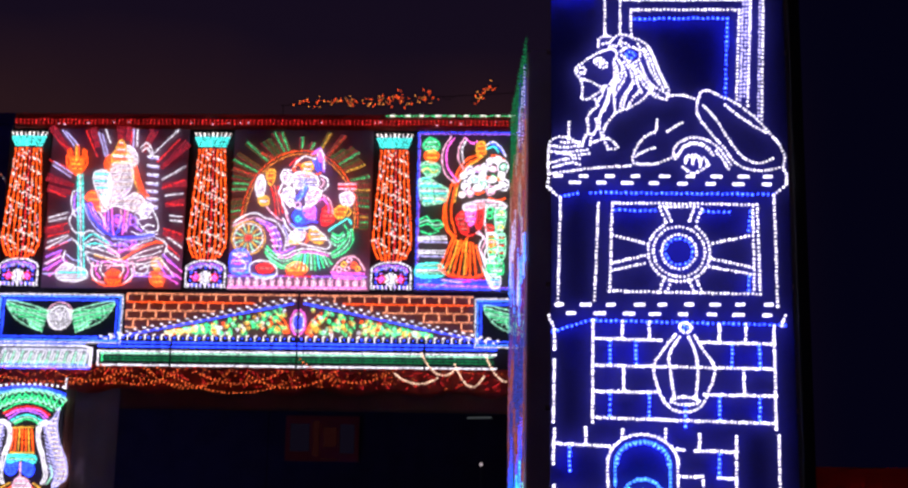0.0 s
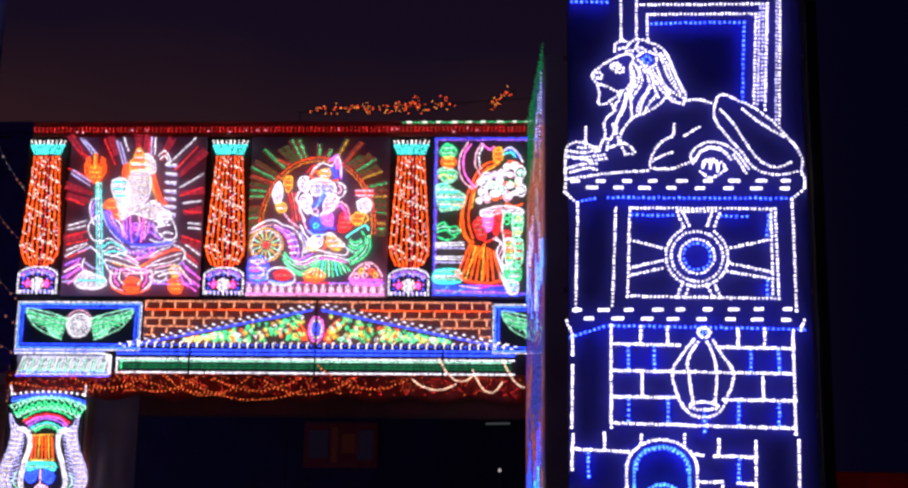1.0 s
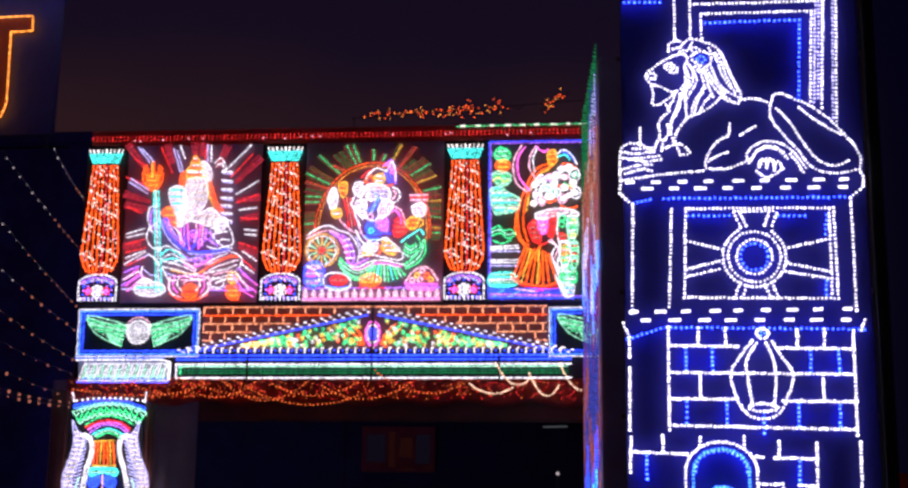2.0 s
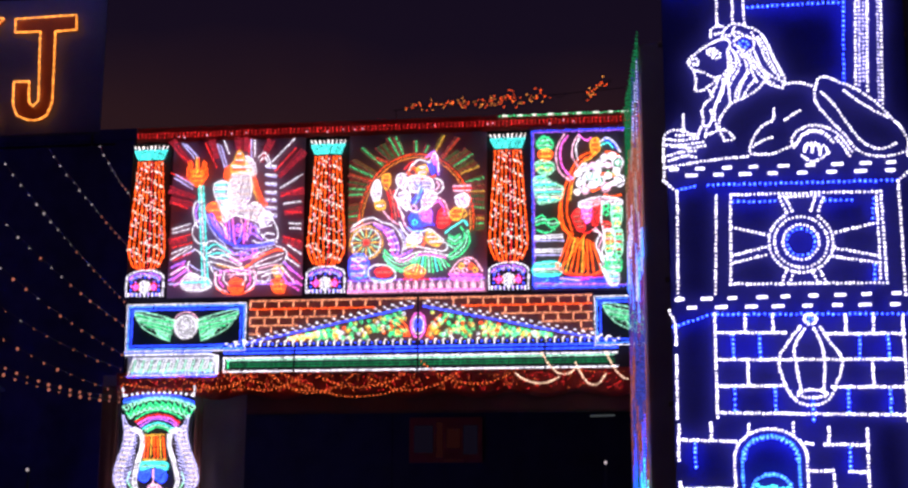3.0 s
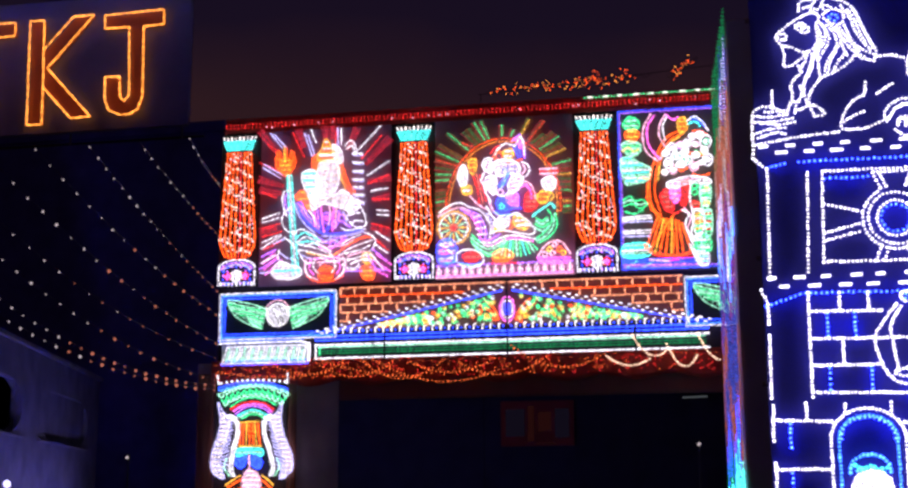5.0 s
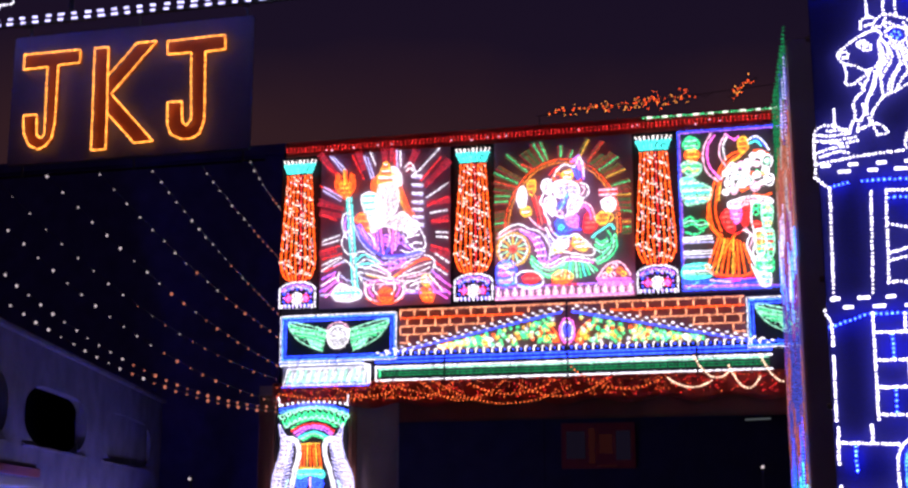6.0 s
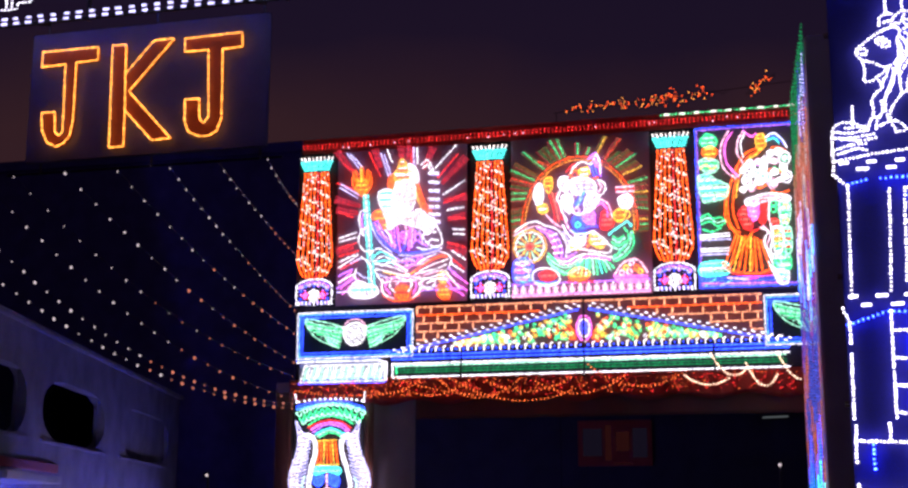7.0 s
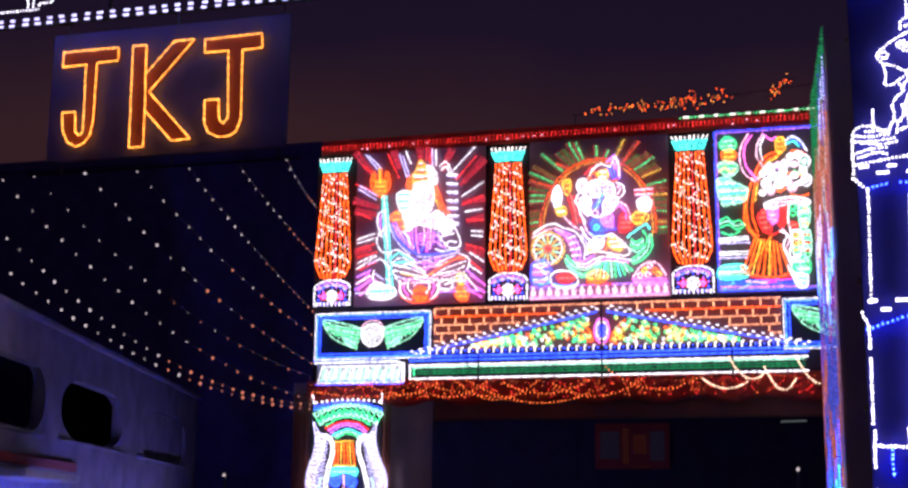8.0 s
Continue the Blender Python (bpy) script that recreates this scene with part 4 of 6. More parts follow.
rays.line("red", (-8.46,8.51), (-8.18,8.31))
rays.line("red", (-7.96,8.72), (-7.73,8.24))
rays.line("red", (-8.61,8.15), (-8.27,8.01))
rays.line("red", (-7.09,8.71), (-7.11,8.3))
rays.line("white", (-7.59,8.76), (-7.5,8.51))
rays.line("crimson", (-8.62,7.88), (-8.13,7.7))
rays.line("crimson", (-8.63,7.83), (-8.14,7.68))
rays.line("crimson", (-8.64,7.8), (-8.14,7.66))
rays.line("crimson", (-8.65,7.77), (-8.15,7.64))
rays.line("crimson", (-8.59,7.67), (-8.18,7.57))
rays.line("crimson", (-8.6,7.63), (-8.18,7.55))
rays.line("crimson", (-8.6,7.59), (-8.18,7.52))
rays.line("crimson", (-8.61,7.56), (-8.19,7.5))
rays.line("crimson", (-7.79,8.79), (-7.7,8.44))
rays.line("crimson", (-7.84,8.78), (-7.72,8.43))
rays.line("crimson", (-7.87,8.77), (-7.74,8.43))
rays.line("crimson", (-7.9,8.76), (-7.77,8.42))
rays.line("crimson", (-6.62,8.71), (-6.82,8.32))
rays.line("crimson", (-6.67,8.72), (-6.84,8.33))
rays.line("crimson", (-6.7,8.75), (-6.86,8.33))
rays.line("crimson", (-6.74,8.76), (-6.88,8.34))
rays.line("crimson", (-5.98,8.46), (-6.47,8.0))
rays.line("crimson", (-6.02,8.48), (-6.48,8.01))
rays.line("crimson", (-6.04,8.5), (-6.5,8.03))
rays.line("crimson", (-6.08,8.54), (-6.51,8.04))
rays.line("crimson", (-6.01,7.68), (-6.44,7.65))
rays.line("crimson", (-6.02,7.72), (-6.44,7.67))
rays.line("crimson", (-6.03,7.76), (-6.44,7.69))
rays.line("crimson", (-6.04,7.79), (-6.45,7.71))
rays.line("crimson", (-6.06,6.61), (-6.38,6.75))
rays.line("crimson", (-6.04,6.65), (-6.37,6.77))
rays.line("crimson", (-6.02,6.68), (-6.37,6.79))
rays.line("crimson", (-6.01,6.72), (-6.36,6.82))
rays.line("crimson", (-8.58,8.82), (-8.28,8.41))
rays.line("crimson", (-8.61,8.8), (-8.29,8.4))
rays.line("crimson", (-8.65,8.78), (-8.32,8.37))
rays.line("crimson", (-8.67,8.76), (-8.34,8.36))
rays.line("crimson", (-8.6,6.86), (-8.28,6.88))
rays.line("crimson", (-8.59,6.81), (-8.27,6.86))
rays.line("crimson", (-8.59,6.78), (-8.27,6.84))
rays.line("crimson", (-8.57,6.75), (-8.26,6.82))
rays.line("crimson", (-6.04,7.31), (-6.35,7.28))
rays.line("crimson", (-6.05,7.35), (-6.36,7.31))
rays.line("crimson", (-6.05,7.39), (-6.36,7.33))
rays.line("crimson", (-6.06,7.42), (-6.37,7.35))
rays.line("crimson", (-7.25,8.8), (-7.27,8.53))
rays.line("crimson", (-7.29,8.8), (-7.29,8.53))
rays.line("crimson", (-7.33,8.81), (-7.31,8.53))
rays.line("crimson", (-7.38,8.81), (-7.33,8.53))
rays.line("crimson", (-7.08,8.78), (-7.13,8.55))
rays.line("crimson", (-7.13,8.8), (-7.15,8.55))
rays.line("crimson", (-7.16,8.8), (-7.18,8.55))
rays.line("crimson", (-7.19,8.81), (-7.2,8.55))
rays.build("ray_light", panel)

# seated shape under a radiant ring
panel = picture(-5.16, -2.55, "panel of bulbs drawing a seated shape under a radiant ring")
art = Lights(YF - 0.01, 0.036, 0.017)
# crown
art.curve("white", (-4.01, 8.04), (-3.94, 8.17), (-3.79, 8.26), (-3.62, 8.21), (-3.53, 8.38), (-3.46, 8.23), (-3.45, 8.02))
art.curve("purple", (-3.62, 8.35), (-3.53, 8.41), (-3.48, 8.16), (-3.45, 7.96))
art.curve("magenta", (-3.68, 8.30), (-3.57, 8.34), (-3.53, 8.16))
art.curve("orange", (-4.03, 8.01), (-3.94, 8.12), (-3.86, 8.03))
art.patch(("yellow", "white"), (-3.86, 8.09), (-3.69, 8.15), (-3.66, 8.01), (-3.79, 7.93))
art.curve("blue", (-3.59, 8.23), (-3.51, 8.01))
art.curve("blue", (-3.64, 8.19), (-3.56, 7.98))
art.curve("orange", (-4.01, 7.99), (-3.85, 7.91), (-3.64, 7.90), (-3.51, 7.94))
art.curve("red", (-4.08, 8.09), (-4.01, 8.18), (-3.92, 8.22))
# head
art.curve("white", (-4.06, 7.98), (-4.18, 8.00), (-4.24, 7.89), (-4.20, 7.76), (-4.09, 7.70), (-4.03, 7.82))
art.curve("lilac", (-4.16, 7.91), (-4.09, 7.87), (-4.14, 7.78))
art.curve("white", (-3.50, 7.89), (-3.40, 7.84), (-3.36, 7.71), (-3.46, 7.60), (-3.57, 7.65))
art.curve("rose", (-3.48, 7.82), (-3.43, 7.76), (-3.49, 7.67))
art.curve("white", (-4.05, 7.89), (-3.94, 7.95), (-3.77, 7.96), (-3.59, 7.88), (-3.54, 7.70), (-3.62, 7.57))
art.curve("white", (-3.94, 7.79), (-3.99, 7.62), (-4.03, 7.46), (-3.98, 7.31), (-3.85, 7.25), (-3.75, 7.32))
art.curve("lilac", (-3.81, 7.79), (-3.83, 7.59), (-3.87, 7.44), (-3.94, 7.37))
art.curve("blue", (-3.87, 7.54), (-3.79, 7.67), (-3.81, 7.79))
art.curve("blue", (-3.94, 7.47), (-3.83, 7.57))
art.curve("sky", (-3.90, 7.42), (-3.81, 7.55), (-3.74, 7.70))
art.curve("white", (-4.07, 7.58), (-4.12, 7.44), (-4.05, 7.29))
art.curve("rose", (-3.68, 7.59), (-3.60, 7.43), (-3.68, 7.30), (-3.78, 7.25))
art.curve("white", (-4.22, 7.71), (-4.27, 7.56), (-4.18, 7.47), (-4.09, 7.51))
art.ring("rose", -3.91, 7.33, 0.054, 0.054)
art.patch(("white", "lilac"), (-4.03, 7.87), (-3.92, 7.93), (-3.75, 7.93), (-3.59, 7.86), (-3.56, 7.73), (-3.66, 7.63), (-3.75, 7.70), (-3.83, 7.65), (-3.92, 7.64), (-4.01, 7.73))
art.patch(("white", "rose"), (-4.20, 7.89), (-4.14, 7.96), (-4.06, 7.91), (-4.07, 7.78), (-4.14, 7.72), (-4.21, 7.79))
art.patch(("white", "lilac"), (-4.18, 7.62), (-4.05, 7.66), (-3.98, 7.53), (-4.02, 7.31), (-4.11, 7.35), (-4.20, 7.49))
art.patch(("white", "rose"), (-3.72, 7.59), (-3.57, 7.63), (-3.48, 7.54), (-3.59, 7.36), (-3.70, 7.30), (-3.76, 7.41))
art.curve("blue", (-3.85, 7.79), (-3.78, 7.68), (-3.83, 7.50), (-3.92, 7.44))
# raised arm with a shell
art.patch(("yellow", "orange"), (-4.51, 7.96), (-4.38, 7.99), (-4.36, 7.83), (-4.42, 7.70), (-4.49, 7.79))
art.patch("white", (-4.67, 7.84), (-4.58, 7.88), (-4.53, 7.68), (-4.57, 7.51), (-4.66, 7.50), (-4.71, 7.66))
art.patch(("yellow", "white"), (-4.64, 7.46), (-4.48, 7.48), (-4.46, 7.34), (-4.59, 7.32))
art.curve("red", (-4.42, 7.67), (-4.35, 7.45), (-4.31, 7.12))
art.curve("blush", (-4.36, 7.70), (-4.30, 7.45), (-4.24, 7.14))
art.curve("red", (-4.29, 7.67), (-4.24, 7.43), (-4.18, 7.18))
art.curve("white", (-4.22, 7.51), (-4.18, 7.33), (-4.09, 7.16))
art.curve("rose", (-4.48, 7.28), (-4.35, 7.14), (-4.20, 7.03))
# belly
art.patch("blue", (-3.98, 7.16), (-3.83, 7.28), (-3.76, 7.12), (-3.82, 6.97), (-3.93, 7.00))
art.patch(("purple", "magenta"), (-3.81, 7.24), (-3.65, 7.32), (-3.57, 7.23), (-3.59, 7.05), (-3.74, 7.09))
art.ring("cyan", -3.89, 7.06, 0.043, 0.043)
art.ring("magenta", -3.67, 7.19, 0.043, 0.043)
art.curve("blue", (-3.76, 6.99), (-3.65, 7.03), (-3.54, 7.01))
art.curve("sky", (-4.02, 6.96), (-3.89, 6.89), (-3.74, 6.90))
art.curve("rose", (-4.13, 7.20), (-4.06, 7.00), (-3.93, 6.87))
art.curve("white", (-4.17, 7.07), (-4.09, 6.91), (-4.00, 6.80))
# offering arm
art.curve("rose", (-3.57, 7.47), (-3.44, 7.51), (-3.31, 7.40), (-3.25, 7.18))
art.curve("magenta", (-3.55, 7.41), (-3.44, 7.45), (-3.35, 7.33), (-3.33, 7.18))
art.patch(("red", "blush"), (-3.44, 7.24), (-3.31, 7.32), (-3.22, 7.08), (-3.33, 6.96), (-3.46, 6.98))
art.patch(("yellow", "orange"), (-3.24, 7.19), (-3.13, 7.32), (-3.00, 7.28), (-3.03, 7.14), (-3.13, 7.07))
art.patch("white", (-3.13, 7.51), (-2.98, 7.59), (-2.87, 7.50), (-2.92, 7.34), (-3.07, 7.35))
art.line("rose", (-3.16, 7.73), (-2.85, 7.73))
art.line("red", (-3.16, 7.68), (-2.84, 7.68))
art.line("rose", (-3.16, 7.64), (-2.85, 7.64))
art.ring("magenta", -3.00, 7.46, 0.043, 0.043)
art.curve("yellow", (-2.98, 7.30), (-2.92, 7.21), (-2.98, 7.13))
# folded legs
art.patch("white", (-4.04, 6.75), (-3.89, 6.88), (-3.76, 6.86), (-3.78, 6.69), (-3.93, 6.65))
art.patch("yellow", (-4.04, 6.65), (-3.89, 6.70), (-3.85, 6.61), (-4.02, 6.60))
art.patch(("yellow", "white"), (-3.67, 6.85), (-3.56, 6.88), (-3.39, 6.68), (-3.50, 6.60), (-3.65, 6.69))
art.curve("white", (-4.10, 6.57), (-3.89, 6.61), (-3.65, 6.56), (-3.33, 6.51), (-3.29, 6.63), (-3.46, 6.74))
art.curve("orange", (-3.76, 6.80), (-3.69, 6.71), (-3.74, 6.62))
art.curve("white", (-3.74, 6.88), (-3.61, 6.92), (-3.48, 6.83), (-3.35, 6.72))
# cushion edge
art.curve("white", (-4.28, 6.40), (-4.10, 6.38), (-3.89, 6.48), (-3.63, 6.50), (-3.28, 6.42))
art.curve("magenta", (-4.23, 6.35), (-4.06, 6.33), (-3.86, 6.43), (-3.63, 6.44), (-3.32, 6.38))
art.curve("purple", (-4.32, 6.46), (-4.15, 6.43), (-3.93, 6.54))
# great curl
art.curve("white", (-5.07, 6.99), (-4.90, 7.11), (-4.68, 7.17), (-4.50, 7.08), (-4.30, 7.01), (-4.17, 6.85), (-4.10, 6.67), (-4.12, 6.48))
art.curve("rose", (-5.09, 6.92), (-4.89, 7.02), (-4.68, 7.08), (-4.50, 7.00))
art.curve("purple", (-4.65, 7.04), (-4.41, 6.97), (-4.26, 6.81), (-4.19, 6.59), (-4.21, 6.46))
art.curve("purple", (-4.59, 6.99), (-4.41, 6.90), (-4.31, 6.77), (-4.26, 6.57))
art.curve("magenta", (-4.46, 6.90), (-4.36, 6.74), (-4.30, 6.50))
art.curve("lilac", (-4.17, 6.94), (-4.07, 6.76), (-4.05, 6.56))
art.line("white", (-4.41, 6.88), (-4.29, 6.91))
art.line("white", (-4.39, 6.77), (-4.25, 6.80))
art.line("white", (-4.37, 6.66), (-4.21, 6.68))
art.line("white", (-4.34, 6.55), (-4.19, 6.55))
# draped green cloth
art.curve("green", (-4.45, 6.55), (-4.32, 6.42), (-4.14, 6.32), (-3.97, 6.36), (-3.84, 6.45))
art.curve("mint", (-4.47, 6.50), (-4.33, 6.36), (-4.14, 6.27), (-3.95, 6.32), (-3.82, 6.40))
art.curve("green", (-4.47, 6.44), (-4.34, 6.30), (-4.14, 6.20), (-3.93, 6.27), (-3.80, 6.37))
art.curve("mint", (-4.43, 6.36), (-4.27, 6.24), (-4.08, 6.16), (-3.91, 6.23))
art.curve("green", (-4.38, 6.29), (-4.19, 6.15), (-3.99, 6.13))
art.line("green", (-3.89, 6.38), (-3.97, 6.18))
art.line("mint", (-3.84, 6.39), (-3.90, 6.16))
art.line("green", (-3.79, 6.40), (-3.84, 6.13))
art.line("cyan", (-3.73, 6.41), (-3.76, 6.12))
art.line("green", (-3.68, 6.42), (-3.69, 6.11))
art.line("mint", (-3.63, 6.42), (-3.61, 6.12))
art.line("green", (-3.57, 6.41), (-3.54, 6.12))
art.line("cyan", (-3.52, 6.40), (-3.46, 6.14))
art.line("green", (-3.46, 6.38), (-3.38, 6.16))
art.line("mint", (-3.41, 6.37), (-3.30, 6.19))
art.line("green", (-3.37, 6.37), (-3.24, 6.23))
art.curve("green", (-3.26, 6.42), (-3.09, 6.54), (-2.98, 6.69), (-2.96, 6.84), (-3.03, 6.95))
art.curve("mint", (-3.24, 6.38), (-3.05, 6.49), (-2.93, 6.67), (-2.92, 6.86))
art.curve("green", (-3.22, 6.34), (-3.01, 6.45), (-2.87, 6.65), (-2.89, 6.88))
art.curve("cyan", (-3.31, 6.85), (-3.20, 6.94), (-3.07, 7.02), (-2.97, 7.08), (-2.91, 6.99))
art.curve("green", (-3.24, 6.81), (-3.15, 6.75), (-3.05, 6.81))
art.curve("mint", (-3.25, 6.76), (-3.15, 6.69), (-3.03, 6.77))
art.curve("green", (-3.26, 6.70), (-3.14, 6.63), (-3.01, 6.71))
art.curve("mint", (-3.26, 6.63), (-3.14, 6.56), (-3.01, 6.65))
# bearer at the foot
art.patch(("blue", "purple", "lilac"), (-5.10, 6.35), (-5.02, 6.46), (-4.84, 6.46), (-4.75, 6.29), (-4.79, 6.10), (-4.96, 5.99), (-5.10, 6.11))
art.curve("white", (-5.08, 6.41), (-4.95, 6.34), (-4.84, 6.38))
art.curve("red", (-5.06, 6.28), (-4.97, 6.32), (-4.92, 6.21), (-5.02, 6.21))
art.curve("white", (-4.90, 6.28), (-4.82, 6.19), (-4.88, 6.08))
art.curve("sky", (-5.08, 6.11), (-4.92, 6.04), (-4.77, 6.06))
# boat-shaped dish
art.patch(("red", "blush"), (-4.62, 6.17), (-4.45, 6.22), (-4.29, 6.15), (-4.40, 6.05), (-4.57, 6.07))
art.curve("white", (-4.73, 6.21), (-4.60, 6.27), (-4.38, 6.25), (-4.25, 6.13), (-4.27, 6.00), (-4.46, 5.94), (-4.66, 5.98), (-4.75, 6.10), (-4.73, 6.21))
art.curve("sky", (-4.68, 6.02), (-4.49, 5.98), (-4.30, 6.00))
# sweets
art.patch(("orange", "yellow", "orange"), (-4.06, 6.16), (-3.88, 6.25), (-3.69, 6.16), (-3.77, 6.03), (-4.01, 6.02))
art.line("red", (-4.08, 6.00), (-3.62, 5.99))
art.line("magenta", (-3.24, 6.07), (-2.64, 6.05))
art.line("purple", (-3.21, 6.02), (-2.66, 6.00))
art.line("magenta", (-3.17, 5.97), (-2.70, 5.95))
art.curve("rose", (-3.22, 6.11), (-3.11, 6.27), (-2.94, 6.37), (-2.77, 6.33), (-2.64, 6.13))
art.ring("yellow", -3.02, 6.22, 0.043, 0.043)
art.ring("rose", -2.92, 6.30, 0.043, 0.043)
art.ring("orange", -2.83, 6.21, 0.043, 0.043)
art.ring("rose", -2.96, 6.14, 0.043, 0.043)
art.ring("yellow", -2.76, 6.14, 0.043, 0.043)
art.ring("rose", -3.10, 6.13, 0.043, 0.043)
art.build("figure_light", panel)
throne = Lights(YF, 0.034, 0.0145)
for k in range(16):
    a = radians(k * 360 / 16)
    throne.line("mint" if k % 2 else "yellow", (-4.80 + 0.11 * math.cos(a), 6.70 + 0.11 * math.sin(a)), (-4.80 + 0.24 * math.cos(a), 6.70 + 0.24 * math.sin(a)))
for r, colour in ((0.03, "red"), (0.065, "blush"), (0.27, "white"), (0.31, "yellow")):
    throne.ring(colour, -4.80, 6.70, r, r)
for k in range(17):
    x = -5.08 + 0.152 * k
    for i, colour in enumerate(("rose", "white", "rose")):
        throne.line(colour, (x - 0.035 + 0.035 * i, 5.82), (x - 0.035 + 0.035 * i, 5.92 + 0.035 * (i == 1)))
throne.line("magenta", (-5.13, 5.79), (-2.6, 5.79))
throne.line("rose", (-5.13, 5.765), (-2.6, 5.765))
throne.line("purple", (-5.13, 5.99), (-2.6, 5.99))
throne.build("throne_light", panel)
halo = Lights(YF + 0.005, 0.045, 0.0125)
halo.ring("amber", -3.87, 7.05, 1.02, 1.26, -8, 188)
halo.ring("orange", -3.87, 7.05, 1.08, 1.32, -5, 185)
for k in range(45):
    a = radians(-6 + 192 * k / 44)
    dx, dz = math.cos(a), math.sin(a)
    inner = (-3.87 + 1.13 * dx, 7.05 + 1.38 * dz)
    far = random.uniform(1.45, 1.8)
    far = min(far, 1.26 / max(0.01, abs(dx)), 1.68 / max(0.01, dz))
    outer = (-3.87 + far * dx, 7.05 + far * dz)
    if far > 1.2 and math.dist(inner, outer) > 0.12 and k % 7 != 3:
        halo.line(random.choice(("green", "red", "moss", "yellow", "green", "crimson", "ochre")), inner, outer)
        for side_step, dim in ((0.022, "moss"), (-0.024, "ochre"), (0.044, "crimson" if k % 3 else "ochre")):
            halo.line(dim, (inner[0] - side_step * dz, inner[1] + side_step * dx), (outer[0] - 1.2 * side_step * dz, outer[1] + 1.2 * side_step * dx))
halo.build("halo_light", panel)

# two standing shapes beside a tree
panel = picture(-1.74, 0.9, "panel of bulbs drawing two draped shapes beside a tree", DEEP, "very dark cloth")
art = Lights(YF - 0.01, 0.036, 0.017)
# tree
art.patch(("green", "mint"), (-1.60, 8.53), (-1.49, 8.63), (-1.34, 8.55), (-1.32, 8.42), (-1.47, 8.37), (-1.60, 8.43))
art.patch(("orange", "yellow"), (-1.56, 8.34), (-1.41, 8.38), (-1.32, 8.27), (-1.43, 8.16), (-1.56, 8.23))
art.patch(("mint", "green"), (-1.65, 8.10), (-1.50, 8.17), (-1.30, 8.09), (-1.35, 7.92), (-1.54, 7.91))
art.curve("yellow", (-1.63, 7.99), (-1.52, 8.05), (-1.43, 7.96), (-1.35, 8.00))
art.patch(("mint", "cyan", "white"), (-1.67, 7.82), (-1.50, 7.87), (-1.37, 7.78), (-1.25, 7.71), (-1.14, 7.63), (-1.19, 7.42), (-1.40, 7.37), (-1.57, 7.35), (-1.65, 7.53))
art.curve("green", (-1.61, 7.72), (-1.50, 7.78), (-1.42, 7.67), (-1.48, 7.54))
art.curve("green", (-1.57, 7.44), (-1.46, 7.50), (-1.33, 7.45))
art.curve("yellow", (-1.40, 7.41), (-1.29, 7.47), (-1.21, 7.43))
# grass and steps
art.curve("green", (-1.64, 7.07), (-1.53, 7.13), (-1.42, 7.04), (-1.30, 7.06), (-1.21, 6.97))
art.curve("mint", (-1.64, 7.01), (-1.51, 7.06), (-1.38, 6.97), (-1.23, 6.99))
art.curve("green", (-1.64, 6.95), (-1.49, 6.99), (-1.36, 6.90), (-1.23, 6.94))
art.curve("green", (-1.62, 6.85), (-1.45, 6.80), (-1.30, 6.86))
art.line("white", (-1.66, 6.74), (-1.17, 6.76))
art.line("white", (-1.66, 6.70), (-1.16, 6.71))
art.line("lilac", (-1.66, 6.66), (-1.15, 6.65))
art.line("white", (-1.66, 6.49), (-1.18, 6.49))
art.line("white", (-1.66, 6.45), (-1.18, 6.44))
art.line("lilac", (-1.66, 6.39), (-1.20, 6.38))
art.patch(("cyan", "mint", "white"), (-1.66, 6.22), (-1.26, 6.25), (-1.20, 6.03), (-1.67, 6.01))
art.line("blue", (-1.67, 5.95), (-0.19, 5.94))
art.line("blue", (-1.67, 5.90), (-0.17, 5.88))
art.line("purple", (-1.65, 5.86), (-0.19, 5.83))
art.line("blue", (-1.65, 5.81), (-0.17, 5.78))
art.line("sky", (-1.61, 5.82), (-1.42, 5.94))
art.line("sky", (-1.33, 5.81), (-1.14, 5.91))
art.line("rose", (-1.21, 5.95), (-0.87, 5.91))
art.line("red", (-0.87, 5.91), (-0.45, 5.97))
# dark hair
art.curve("rose", (-1.01, 7.77), (-1.20, 7.95), (-1.26, 8.24), (-1.21, 8.48), (-1.10, 8.65))
art.curve("magenta", (-0.97, 7.81), (-1.13, 8.02), (-1.18, 8.26), (-1.15, 8.46), (-1.04, 8.63))
art.curve("rose", (-0.95, 7.79), (-0.86, 8.01), (-0.96, 8.23), (-0.94, 8.45), (-0.85, 8.63))
art.curve("white", (-0.81, 8.60), (-0.89, 8.41), (-0.86, 8.16))
art.curve("magenta", (-0.83, 8.63), (-0.70, 8.53), (-0.62, 8.57))
# orange veil
art.curve("orange", (-0.56, 8.31), (-0.77, 8.24), (-0.92, 8.07), (-1.04, 7.81), (-1.12, 7.58), (-1.17, 7.29), (-1.15, 6.99), (-1.07, 6.81))
art.curve("orange", (-0.56, 8.24), (-0.75, 8.16), (-0.88, 7.99), (-0.99, 7.77), (-1.05, 7.46), (-1.07, 7.14), (-0.99, 6.84))
art.curve("yellow", (-0.60, 8.20), (-0.79, 8.07), (-0.94, 7.79), (-1.01, 7.42))
art.curve("orange", (-1.19, 7.36), (-1.21, 7.08), (-1.13, 6.86), (-0.98, 6.77))
art.curve("red", (-0.79, 8.09), (-0.90, 7.92), (-0.97, 7.70))
